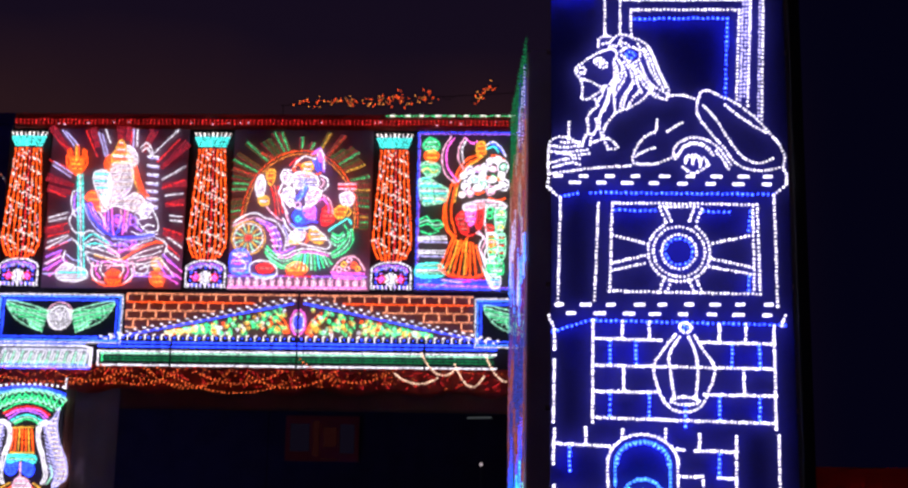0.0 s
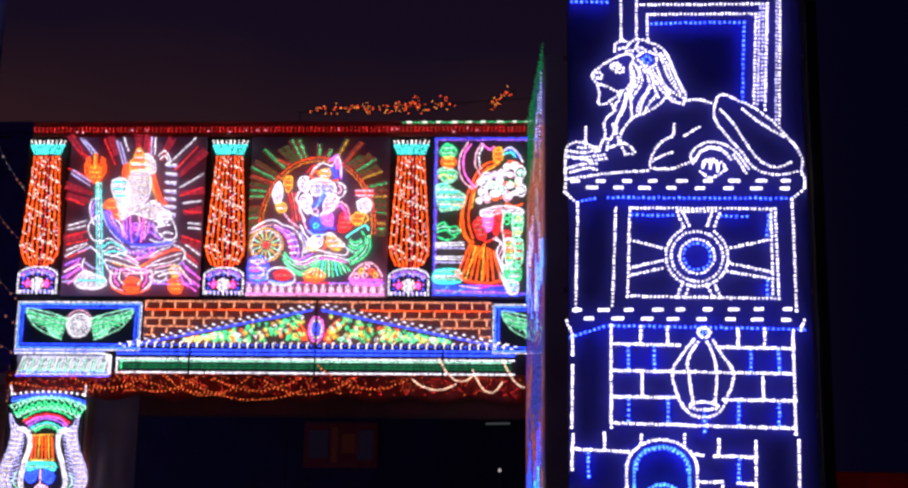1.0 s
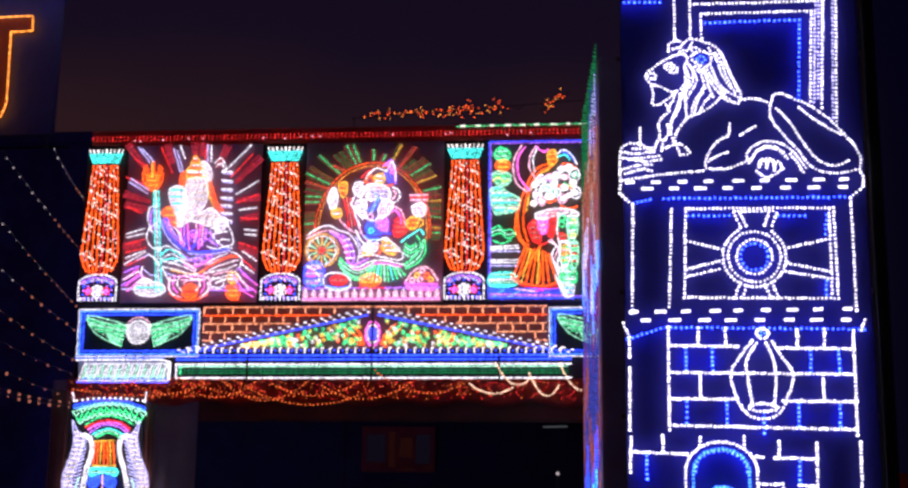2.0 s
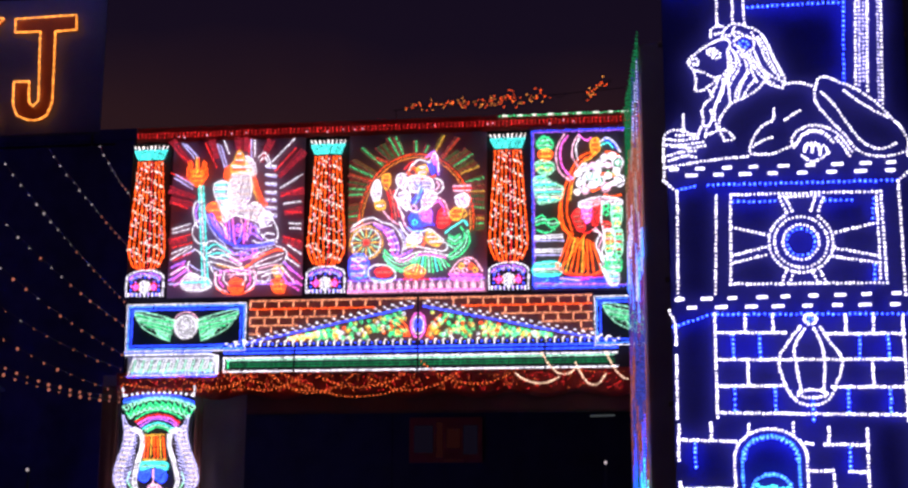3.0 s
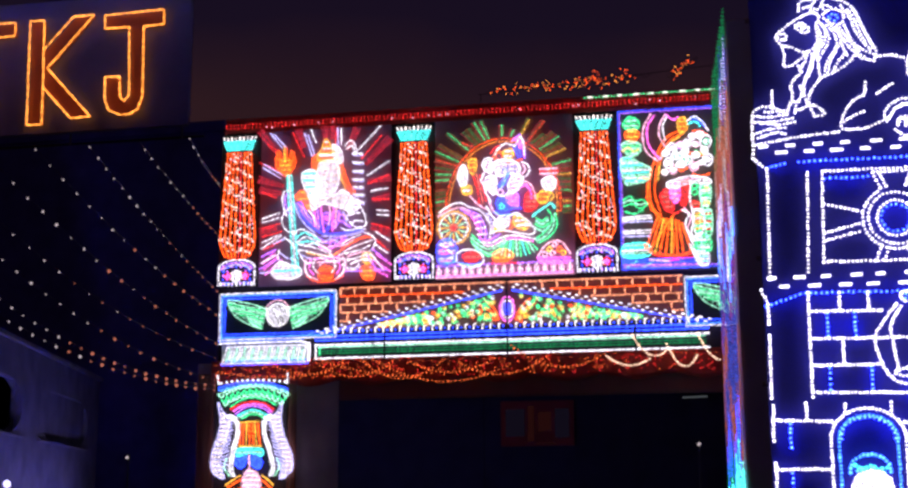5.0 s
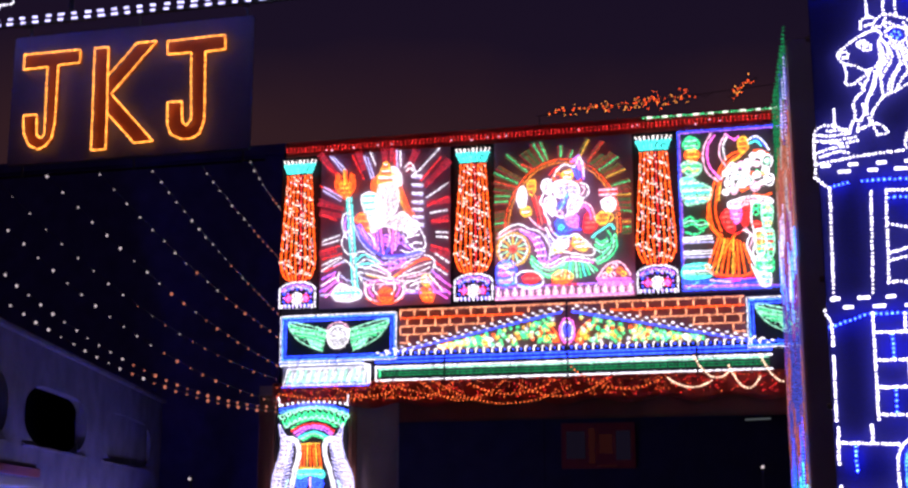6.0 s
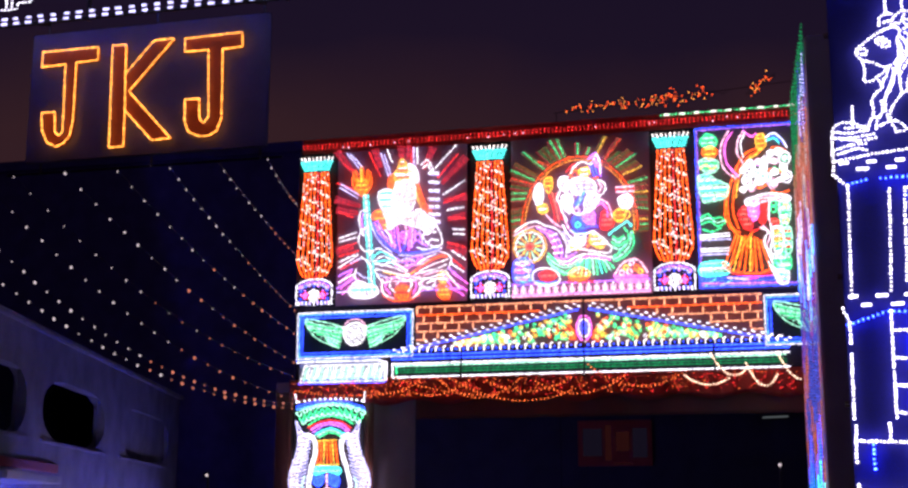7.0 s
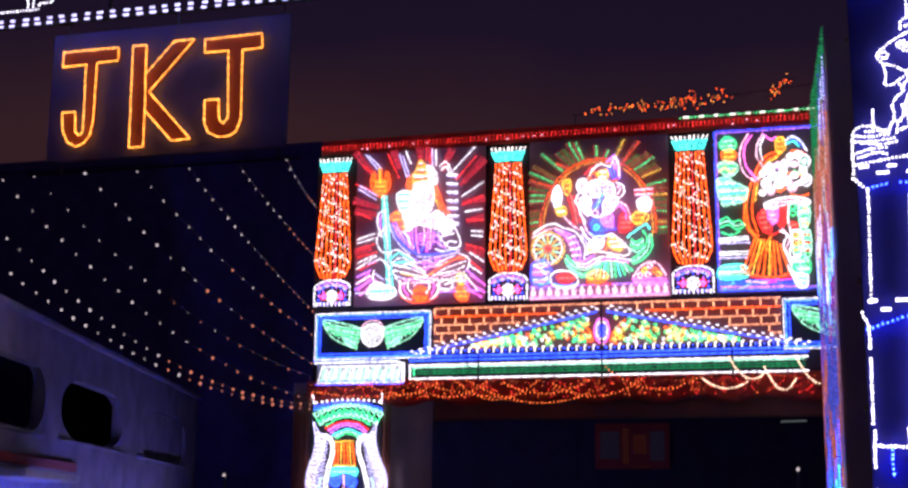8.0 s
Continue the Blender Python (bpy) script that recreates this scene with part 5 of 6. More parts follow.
# skirt
art.line("orange", (-1.03, 6.73), (-1.27, 6.15))
art.line("orange", (-0.99, 6.70), (-1.18, 6.12))
art.line("yellow", (-0.93, 6.68), (-1.10, 6.09))
art.line("orange", (-0.88, 6.68), (-1.02, 6.08))
art.line("orange", (-0.83, 6.66), (-0.92, 6.06))
art.line("yellow", (-0.78, 6.66), (-0.82, 6.06))
art.line("orange", (-0.72, 6.65), (-0.71, 6.05))
art.line("orange", (-0.67, 6.63), (-0.60, 6.05))
art.line("orange", (-0.61, 6.59), (-0.47, 6.09))
art.curve("orange", (-1.07, 6.79), (-0.88, 6.59), (-0.76, 6.38), (-0.79, 6.08))
art.curve("orange", (-0.75, 6.76), (-0.93, 6.49), (-1.18, 6.15))
art.curve("orange", (-1.29, 6.22), (-1.18, 6.09), (-0.91, 6.02), (-0.62, 6.01), (-0.45, 6.09))
art.curve("red", (-1.25, 6.15), (-1.08, 6.02), (-0.77, 5.96), (-0.47, 6.03))
# bodice
art.patch(("red", "blush"), (-0.98, 7.10), (-0.85, 7.23), (-0.77, 7.02), (-0.75, 6.85), (-0.88, 6.84))
art.patch(("magenta", "rose"), (-0.79, 7.23), (-0.66, 7.32), (-0.62, 7.10), (-0.71, 6.96), (-0.79, 7.07))
art.patch("red", (-0.60, 7.33), (-0.49, 7.37), (-0.47, 7.12), (-0.54, 6.91), (-0.62, 6.97))
art.curve("red", (-0.86, 6.83), (-0.73, 6.78), (-0.58, 6.84))
# two faces and their crowns
art.ring("white", -0.86, 7.90, 0.064, 0.045)
art.ring("white", -0.87, 7.90, 0.035, 0.035)
art.ring("white", -0.86, 7.90, 0.016, 0.016)
art.ring("white", -0.74, 7.98, 0.085, 0.102)
art.ring("white", -0.74, 7.98, 0.047, 0.047)
art.ring("white", -0.74, 7.98, 0.016, 0.016)
art.ring("rose", -0.59, 8.05, 0.053, 0.048)
art.ring("rose", -0.58, 8.05, 0.029, 0.029)
art.ring("white", -0.59, 8.05, 0.016, 0.016)
art.ring("white", -0.81, 7.72, 0.074, 0.096)
art.ring("white", -0.82, 7.72, 0.041, 0.041)
art.ring("white", -0.81, 7.72, 0.016, 0.016)
art.ring("white", -0.66, 7.84, 0.095, 0.067)
art.ring("mint", -0.66, 7.84, 0.052, 0.052)
art.ring("white", -0.66, 7.84, 0.016, 0.016)
art.ring("white", -0.51, 7.91, 0.063, 0.076)
art.ring("white", -0.50, 7.91, 0.035, 0.035)
art.ring("white", -0.51, 7.91, 0.016, 0.016)
art.ring("white", -0.88, 7.55, 0.053, 0.048)
art.ring("yellow", -0.89, 7.55, 0.029, 0.029)
art.ring("white", -0.88, 7.55, 0.016, 0.016)
art.ring("rose", -0.73, 7.59, 0.063, 0.082)
art.ring("white", -0.73, 7.59, 0.035, 0.035)
art.ring("white", -0.73, 7.59, 0.016, 0.016)
art.ring("white", -0.59, 7.68, 0.084, 0.059)
art.ring("white", -0.58, 7.68, 0.046, 0.046)
art.ring("white", -0.59, 7.68, 0.016, 0.016)
art.ring("white", -0.37, 8.19, 0.053, 0.063)
art.ring("rose", -0.38, 8.19, 0.029, 0.029)
art.ring("white", -0.37, 8.19, 0.016, 0.016)
art.ring("white", -0.23, 8.21, 0.074, 0.066)
art.ring("white", -0.23, 8.21, 0.041, 0.041)
art.ring("white", -0.23, 8.21, 0.016, 0.016)
art.ring("white", -0.13, 8.08, 0.095, 0.123)
art.ring("mint", -0.12, 8.08, 0.052, 0.052)
art.ring("white", -0.13, 8.08, 0.016, 0.016)
art.ring("rose", -0.31, 8.04, 0.063, 0.044)
art.ring("white", -0.32, 8.04, 0.035, 0.035)
art.ring("white", -0.31, 8.04, 0.016, 0.016)
art.ring("white", -0.16, 7.92, 0.053, 0.063)
art.ring("yellow", -0.16, 7.92, 0.029, 0.029)
art.ring("white", -0.16, 7.92, 0.016, 0.016)
art.ring("white", -0.32, 7.84, 0.063, 0.057)
art.ring("white", -0.31, 7.84, 0.035, 0.035)
art.ring("white", -0.32, 7.84, 0.016, 0.016)
art.ring("white", -0.11, 7.74, 0.084, 0.109)
art.ring("white", -0.12, 7.74, 0.046, 0.046)
art.ring("white", -0.11, 7.74, 0.016, 0.016)
art.ring("white", -0.24, 7.69, 0.053, 0.037)
art.ring("rose", -0.24, 7.69, 0.029, 0.029)
art.ring("white", -0.24, 7.69, 0.016, 0.016)
art.ring("rose", -0.36, 7.63, 0.074, 0.088)
art.ring("white", -0.35, 7.63, 0.040, 0.040)
art.ring("white", -0.36, 7.63, 0.016, 0.016)
art.ring("white", -0.48, 7.75, 0.095, 0.085)
art.ring("mint", -0.49, 7.75, 0.052, 0.052)
art.ring("white", -0.48, 7.75, 0.016, 0.016)
art.ring("white", -0.46, 8.06, 0.063, 0.082)
art.ring("white", -0.46, 8.06, 0.035, 0.035)
art.ring("white", -0.46, 8.06, 0.016, 0.016)
art.curve("orange", (-0.48, 7.86), (-0.31, 7.89), (-0.17, 7.81))
art.curve("orange", (-0.70, 7.65), (-0.59, 7.56), (-0.49, 7.60))
art.curve("green", (-0.31, 7.92), (-0.21, 7.85), (-0.12, 7.90))
art.curve("purple", (-0.77, 7.98), (-0.69, 8.02), (-0.60, 7.99))
art.patch(("yellow", "orange"), (-0.62, 8.50), (-0.49, 8.55), (-0.45, 8.35), (-0.58, 8.26))
art.curve("white", (-0.45, 8.49), (-0.30, 8.56), (-0.15, 8.42), (-0.09, 8.29))
art.curve("blue", (-0.36, 8.54), (-0.21, 8.47), (-0.11, 8.33))
art.curve("orange", (-0.34, 8.29), (-0.24, 8.29), (-0.12, 8.22))
art.curve("cyan", (-0.43, 8.43), (-0.30, 8.47), (-0.22, 8.38))
art.patch(("white", "rose"), (-0.85, 7.34), (-0.68, 7.41), (-0.43, 7.45), (-0.11, 7.39), (-0.09, 7.30), (-0.43, 7.32), (-0.77, 7.23))
art.curve("orange", (-0.38, 7.49), (-0.24, 7.44), (-0.09, 7.48))
# embroidered robe
art.patch(("mint", "white", "green"), (-0.26, 7.27), (-0.09, 7.28), (-0.08, 7.05), (-0.17, 6.81), (-0.25, 6.92))
art.patch(("white", "green", "yellow"), (-0.40, 6.80), (-0.25, 6.81), (-0.21, 6.58), (-0.28, 6.36), (-0.38, 6.41))
art.patch(("mint", "green", "red"), (-0.21, 6.75), (-0.08, 6.79), (-0.09, 6.40), (-0.18, 6.36))
art.patch(("green", "white", "mint"), (-0.38, 6.32), (-0.14, 6.34), (-0.12, 6.08), (-0.33, 6.07))
art.curve("white", (-0.43, 7.32), (-0.45, 7.01), (-0.40, 6.69), (-0.45, 6.37), (-0.39, 6.05), (-0.25, 5.81))
art.curve("mint", (-0.26, 7.29), (-0.25, 6.90), (-0.30, 6.47), (-0.25, 6.04))
art.ring("green", -0.36, 7.27, 0.052, 0.052)
art.ring("green", -0.37, 7.15, 0.052, 0.052)
art.ring("yellow", -0.16, 7.20, 0.042, 0.042)
art.curve("green", (-0.20, 7.22), (-0.14, 7.05), (-0.19, 6.88))
art.patch(("red", "blush"), (-0.43, 6.98), (-0.29, 6.95), (-0.33, 6.85), (-0.42, 6.88))
art.ring("yellow", -0.16, 6.94, 0.042, 0.042)
art.ring("orange", -0.32, 6.64, 0.063, 0.063)
art.ring("red", -0.32, 6.64, 0.031, 0.031)
art.ring("green", -0.34, 6.47, 0.052, 0.052)
art.ring("mint", -0.19, 6.75, 0.052, 0.052)
art.ring("green", -0.25, 6.30, 0.073, 0.073)
art.ring("white", -0.39, 6.30, 0.042, 0.042)
art.ring("mint", -0.17, 6.53, 0.042, 0.042)
art.ring("green", -0.37, 6.13, 0.052, 0.052)
art.patch(("white", "mint"), (-0.41, 6.04), (-0.18, 6.04), (-0.17, 5.83), (-0.31, 5.81))
art.curve("white", (-0.60, 6.83), (-0.48, 6.76), (-0.55, 6.58), (-0.49, 6.37), (-0.43, 6.20))
art.curve("rose", (-0.56, 6.86), (-0.44, 6.69), (-0.51, 6.50), (-0.43, 6.28))
art.curve("white", (-0.49, 6.20), (-0.41, 6.01), (-0.29, 5.83))
art.build("figure_light", panel)
edge = Lights(YF, 0.045, 0.0125)
edge.box("blue", -1.70, 0.86, 5.79, 8.74)
edge.box("purple", -1.67, 0.83, 5.82, 8.71)
edge.build("border_light", panel)

# winged medallion panels
wing = thing("wing_panel", (-8.2, YF, 4.7), "blue-edged panel of bulbs with two green wings", "light display", "winged panels")
part("panel_cloth", box(-9.38, -7.02, YF + 0.06, YF + 0.08, 4.70, 5.63, 0.006), BLACK, wing)
w = Lights(YF, 0.034, 0.0138)
w.box("white", -9.35, -7.05, 4.73, 5.61)
w.box("sky", -9.31, -7.09, 4.77, 5.57)
w.box("blue", -9.25, -7.15, 4.83, 5.51)
for s in (-1, 1):
    for k in range(11):
        t = k / 10
        a = (-8.2 + s * (0.22 + 0.10 * t), 5.30 - 0.38 * t)
        m = (-8.2 + s * (0.55 + 0.1 * (1 - t)), 5.36 - 0.30 * t)
        b = (-8.2 + s * (0.98 - 0.62 * t * t), 5.46 - 0.45 * t)
        w.curve(("mint", "green", "mint", "mint", "green")[k % 5], a, m, b)
    w.curve("mint", (-8.2 + s * 0.2, 5.30), (-8.2 + s * 0.6, 5.42), (-8.2 + s * 1.0, 5.48), (-8.2 + s * 0.8, 5.15), (-8.2 + s * 0.4, 4.95))
for r in (0.03, 0.07, 0.11, 0.15, 0.19):
    w.ring("white", -8.2, 5.18, r, r * 1.05)
w.ring("rose", -8.2, 5.2, 0.25, 0.26, 20, 160)
w.ring("white", -8.2, 5.18, 0.22, 0.22)
w.build("light_string", wing)
copy_thing(wing, Matrix.Translation((0.55, YF, 4.7)))

# slanted name strip
strip = thing("name_strip", (-8.4, YF, 4.25), "pale strip of bulbs with slanted strokes of lettering", "sign")
part("panel_cloth", box(-9.32, -7.56, YF + 0.06, YF + 0.08, 4.24, 4.64, 0.006), WHITE, strip, "white canvas backing")
s = Lights(YF, 0.032, 0.0135)
s.line("white", (-9.18, 4.59), (-7.59, 4.59), (-7.59, 4.28), (-9.28, 4.28), (-9.18, 4.59))
s.line("blue", (-9.3, 4.255), (-7.58, 4.255))
for k in range(29):
    x = -9.2 + 0.054 * k
    low = 4.33 + 0.03 * (k % 4 == 1)
    s.line("mint" if k % 3 == 0 else "white", (x, low), (x + 0.055, 4.55 - 0.04 * (k % 5 == 2)))
s.line("mint", (-9.15, 4.36), (-7.66, 4.36))
s.line("sky", (-9.2, 4.31), (-7.64, 4.31))
s.build("light_string", strip)

# long green bar
bar = thing("bar_panel", (-3.85, YF, 4.3), "long bar of green and white bulbs under blue lines", "light display")
part("panel_cloth", box(-7.52, 0.0, YF + 0.06, YF + 0.08, 4.28, 4.84, 0.006), BLACK, bar)
s = Lights(YF, 0.034, 0.0175)
for z, colour in ((4.33, "white"), (4.42, "moss"), (4.47, "moss"), (4.54, "mint"), (4.58, "white"), (4.67, "blue"), (4.74, "blue")):
    inset = 0.02 if colour in ("white", "blue") else 0.08
    s.line(colour, (-7.46 + inset, z), (-0.2 - inset, z + 0.012))
s.line("white", (-7.44, 4.33), (-7.44, 4.58))
s.line("green", (-7.36, 4.40), (-7.36, 4.52))
s.line("blue", (-9.34, 4.70), (-7.75, 4.70), (-7.6, 4.80), (-7.5, 4.80))
s.line("white", (-9.34, 4.665), (-7.72, 4.665), (-7.56, 4.62), (-7.56, 4.3))
s.build("light_string", bar)

# brick wall and gable of bulbs
gable = thing("gable_panel", (-3.85, YF, 4.8), "brick pattern of orange bulbs above a flowery gable", "light display")
part("panel_cloth", box(-7.01, -0.62, YF + 0.06, YF + 0.08, 4.86, 5.68, 0.006), MAROON, gable)


def slope(x):
    return 4.82 + 0.79 * (1 - abs(x + 3.81) / 3.68)


s = Lights(YF, 0.034, 0.0135)
for k in range(6):
    z = 5.64 - 0.155 * k
    left, right = -6.97, -0.66
    if z < slope(-3.81):
        reach = 3.68 * (1 - (z - 4.87) / 0.79)
        runs = ((left, -3.81 - reach), (-3.81 + reach, right))
    else:
        runs = ((left, right),)
    for x0, x1 in runs:
        if x1 - x0 > 0.1:
            s.line("peach" if k != 1 else "orange", (x0, z), (x1, z))
    for i in range(25):
        x = -6.97 + 0.272 * i + (0.136 if k % 2 else 0)
        if x < -0.66 and z - 0.155 > slope(x):
            s.line("peach", (x, z - 0.035), (x, z - 0.12))
s.build("brick_light", gable)
s = Lights(YF - 0.01, 0.036, 0.0155)
for side in (-1, 1):
    for k in range(46):
        x = -3.81 + side * (0.10 + 0.078 * k)
        z = slope(x)
        if k % 2:
            s.put("white", x, z + 0.015)
            s.put("white", x + 0.03, z + 0.008)
        else:
            s.put("white", x, z - 0.045)
            s.put("pearl", x + 0.03, z - 0.052)
    for row in (0.095,):
        s.line("blue", (-3.81 + side * 0.1, 5.58 - row), (-3.81 + side * 3.3, slope(-3.81 + 3.3) - row + 0.03))
for k in range(90):
    x = -7.3 + 0.0775 * k
    if k % 2:
        s.line("white", (x, 4.80), (x, 4.87))
        s.put("pearl", x + 0.03, 4.885)
    else:
        s.put("blue", x, 4.83)
petals = Lights(YF - 0.015, 0.03, 0.0115)
for k in range(520):
    x = -3.81 + random.uniform(-2.9, 2.9)
    hi = slope(x) - 0.16
    if hi > 4.93:
        z = random.uniform(4.92, hi)
        if abs(x + 3.81) > 0.22:
            petals.ring(random.choice(("green", "green", "green", "green", "green", "mint", "yellow", "yellow", "orange", "white")), x, z, 0.024, 0.028)
for r, colour in ((0.03, "blue"), (0.065, "blue"), (0.10, "white"), (0.135, "magenta")):
    s.ring(colour, -3.81, 5.14, r, r * 1.7)
for side in (-1, 1):
    s.curve("orange", (-3.81 + side * 0.16, 4.95), (-3.81 + side * 0.24, 5.15), (-3.81 + side * 0.42, 5.32))
    s.curve("orange", (-3.81 + side * 0.2, 4.95), (-3.81 + side * 0.32, 5.12), (-3.81 + side * 0.5, 5.22))
s.build("gable_light", gable)
petals.build("petal_light", gable)

# vase panel on the post
vase_panel = thing("vase_panel", (-8.7, YF, 0.6), "panel of bulbs drawing a vase under a fan", "light display")
part("panel_cloth", box(-9.40, -8.0, YF + 0.04, YF + 0.06, 0.6, 4.05, 0.006), BLACK, vase_panel)
vase = Lights(YF - 0.06, 0.031, 0.0152, 0.1)
for k in range(13):
    x = -9.28 + 0.104 * k
    vase.dashes("white", (x, 3.95 - 0.05 * (k / 6 - 1) ** 2), (x + 0.06, 3.95 - 0.05 * (k / 6 - 1) ** 2))
for k in range(11):
    a = radians(58 + 6.4 * k)
    for r, colour in ((1.19, "mint"), (1.10, "green"), (1.02, "mint")):
        vase.ring(colour, -8.62 + r * math.cos(a), 2.67 + r * math.sin(a), 0.045, 0.04, 180, 380)
# crest and scalloped fan
vase.line("white", (-9.34, 4.05), (-9.31, 3.90))
vase.line("white", (-7.96, 4.06), (-7.97, 3.89))
vase.curve("blue", (-9.30, 3.82), (-8.93, 3.90), (-8.64, 3.92), (-8.33, 3.89), (-7.97, 3.78))
vase.curve("sky", (-9.30, 3.77), (-8.92, 3.85), (-8.64, 3.87), (-8.32, 3.85), (-7.97, 3.74))
vase.curve("mint", (-9.32, 3.70), (-9.01, 3.80), (-8.63, 3.84), (-8.26, 3.81), (-7.94, 3.69))
vase.curve("green", (-9.18, 3.54), (-8.91, 3.66), (-8.63, 3.70), (-8.34, 3.66), (-8.04, 3.54))
vase.curve("green", (-9.06, 3.47), (-8.84, 3.59), (-8.62, 3.63), (-8.38, 3.58), (-8.17, 3.48))
vase.curve("red", (-9.06, 3.42), (-8.84, 3.52), (-8.62, 3.55), (-8.40, 3.51), (-8.22, 3.40))
vase.curve("magenta", (-9.01, 3.38), (-8.82, 3.48), (-8.62, 3.51), (-8.39, 3.47), (-8.25, 3.36))
vase.curve("purple", (-8.96, 3.33), (-8.79, 3.44), (-8.62, 3.47), (-8.42, 3.42), (-8.29, 3.33))
vase.curve("cyan", (-8.92, 3.29), (-8.77, 3.37), (-8.61, 3.40), (-8.46, 3.36), (-8.34, 3.29))
vase.curve("mint", (-8.88, 3.26), (-8.75, 3.33), (-8.61, 3.36), (-8.47, 3.32), (-8.37, 3.25))
vase.curve("green", (-8.83, 3.24), (-8.72, 3.30), (-8.61, 3.32), (-8.47, 3.28), (-8.41, 3.23))
vase.line("yellow", (-8.87, 3.17), (-8.50, 3.18))
# orange stem
vase.line("orange", (-8.85, 3.13), (-8.87, 2.77))
vase.line("orange", (-8.80, 3.13), (-8.80, 2.77))
vase.line("yellow", (-8.74, 3.14), (-8.74, 2.77))
vase.line("orange", (-8.69, 3.14), (-8.67, 2.77))
vase.line("orange", (-8.63, 3.14), (-8.60, 2.77))
vase.line("yellow", (-8.58, 3.14), (-8.54, 2.77))
vase.line("orange", (-8.52, 3.13), (-8.47, 2.77))
vase.line("yellow", (-8.88, 2.73), (-8.46, 2.73))
# bowl
vase.patch(("cyan", "mint"), (-8.89, 2.68), (-8.45, 2.68), (-8.43, 2.55), (-8.62, 2.60), (-8.71, 2.60), (-8.90, 2.54))
vase.patch("blue", (-8.95, 2.53), (-8.79, 2.58), (-8.72, 2.48), (-8.82, 2.33), (-8.94, 2.40))
vase.patch("blue", (-8.64, 2.53), (-8.53, 2.57), (-8.42, 2.44), (-8.49, 2.32), (-8.63, 2.39))
vase.line("rose", (-8.68, 2.56), (-8.67, 2.29))
vase.patch(("rose", "white"), (-8.77, 2.21), (-8.67, 2.30), (-8.50, 2.21), (-8.46, 1.98), (-8.78, 1.98))
vase.curve("orange", (-9.09, 1.96), (-8.94, 2.06), (-8.81, 2.12))
vase.curve("yellow", (-9.12, 2.02), (-8.97, 2.12), (-8.84, 2.19))
vase.curve("orange", (-8.24, 1.96), (-8.35, 2.06), (-8.44, 2.12))
vase.curve("yellow", (-8.20, 2.02), (-8.31, 2.12), (-8.42, 2.19))
vase.patch(("mint", "yellow", "green", "mint"), (-9.11, 1.50), (-9.07, 1.75), (-8.87, 1.90), (-8.63, 1.95), (-8.39, 1.90), (-8.17, 1.75), (-8.10, 1.51))
vase.curve("orange", (-9.13, 1.85), (-8.98, 1.92), (-8.83, 1.96))
vase.curve("orange", (-8.12, 1.86), (-8.28, 1.92), (-8.41, 1.96))
vase.ring("yellow", -9.31, 1.76, 0.088, 0.088)
vase.ring("orange", -9.31, 1.76, 0.044, 0.044)
vase.ring("yellow", -8.04, 1.76, 0.087, 0.087)
vase.ring("orange", -8.04, 1.76, 0.043, 0.043)
# white wings
vase.patch(("lilac", "pearl"), (-9.31, 3.54), (-9.21, 3.37), (-9.07, 3.24), (-9.10, 3.01), (-9.18, 2.71), (-9.24, 2.40), (-9.15, 2.15), (-9.30, 2.19), (-9.42, 2.33), (-9.41, 2.61), (-9.31, 2.90), (-9.26, 3.20))
vase.curve("white", (-9.14, 3.28), (-9.00, 3.22), (-8.95, 3.11), (-8.95, 2.92), (-9.02, 2.67), (-9.07, 2.35), (-9.02, 2.19))
vase.curve("white", (-9.11, 3.30), (-8.97, 3.23), (-8.92, 3.11), (-8.92, 2.92), (-8.99, 2.67), (-9.04, 2.35), (-8.98, 2.19))
vase.curve("white", (-9.07, 3.31), (-8.94, 3.25), (-8.89, 3.11), (-8.89, 2.92), (-8.95, 2.67), (-9.00, 2.35), (-8.95, 2.19))
vase.line("lilac", (-9.11, 3.17), (-9.01, 3.22))
vase.line("lilac", (-9.12, 3.11), (-9.02, 3.15))
vase.line("lilac", (-9.12, 3.05), (-9.03, 3.09))
vase.line("lilac", (-9.13, 2.98), (-9.03, 3.03))
vase.line("lilac", (-9.14, 2.92), (-9.04, 2.96))
vase.line("lilac", (-9.15, 2.86), (-9.05, 2.90))
vase.line("lilac", (-9.16, 2.79), (-9.06, 2.84))
vase.line("lilac", (-9.16, 2.73), (-9.07, 2.77))
vase.line("lilac", (-9.17, 2.67), (-9.07, 2.71))
vase.line("lilac", (-9.18, 2.61), (-9.08, 2.65))
vase.line("lilac", (-9.19, 2.54), (-9.09, 2.58))
vase.line("lilac", (-9.19, 2.48), (-9.10, 2.52))
vase.line("lilac", (-9.20, 2.42), (-9.11, 2.46))
vase.line("lilac", (-9.21, 2.35), (-9.11, 2.40))
vase.line("lilac", (-9.22, 2.29), (-9.12, 2.33))
vase.curve("mint", (-9.12, 2.50), (-9.16, 2.35), (-9.06, 2.19))
vase.patch(("lilac", "pearl"), (-8.06, 3.53), (-8.14, 3.36), (-8.26, 3.23), (-8.21, 3.00), (-8.11, 2.71), (-8.02, 2.39), (-8.08, 2.14), (-7.93, 2.19), (-7.83, 2.33), (-7.86, 2.60), (-7.99, 2.89), (-8.07, 3.19))
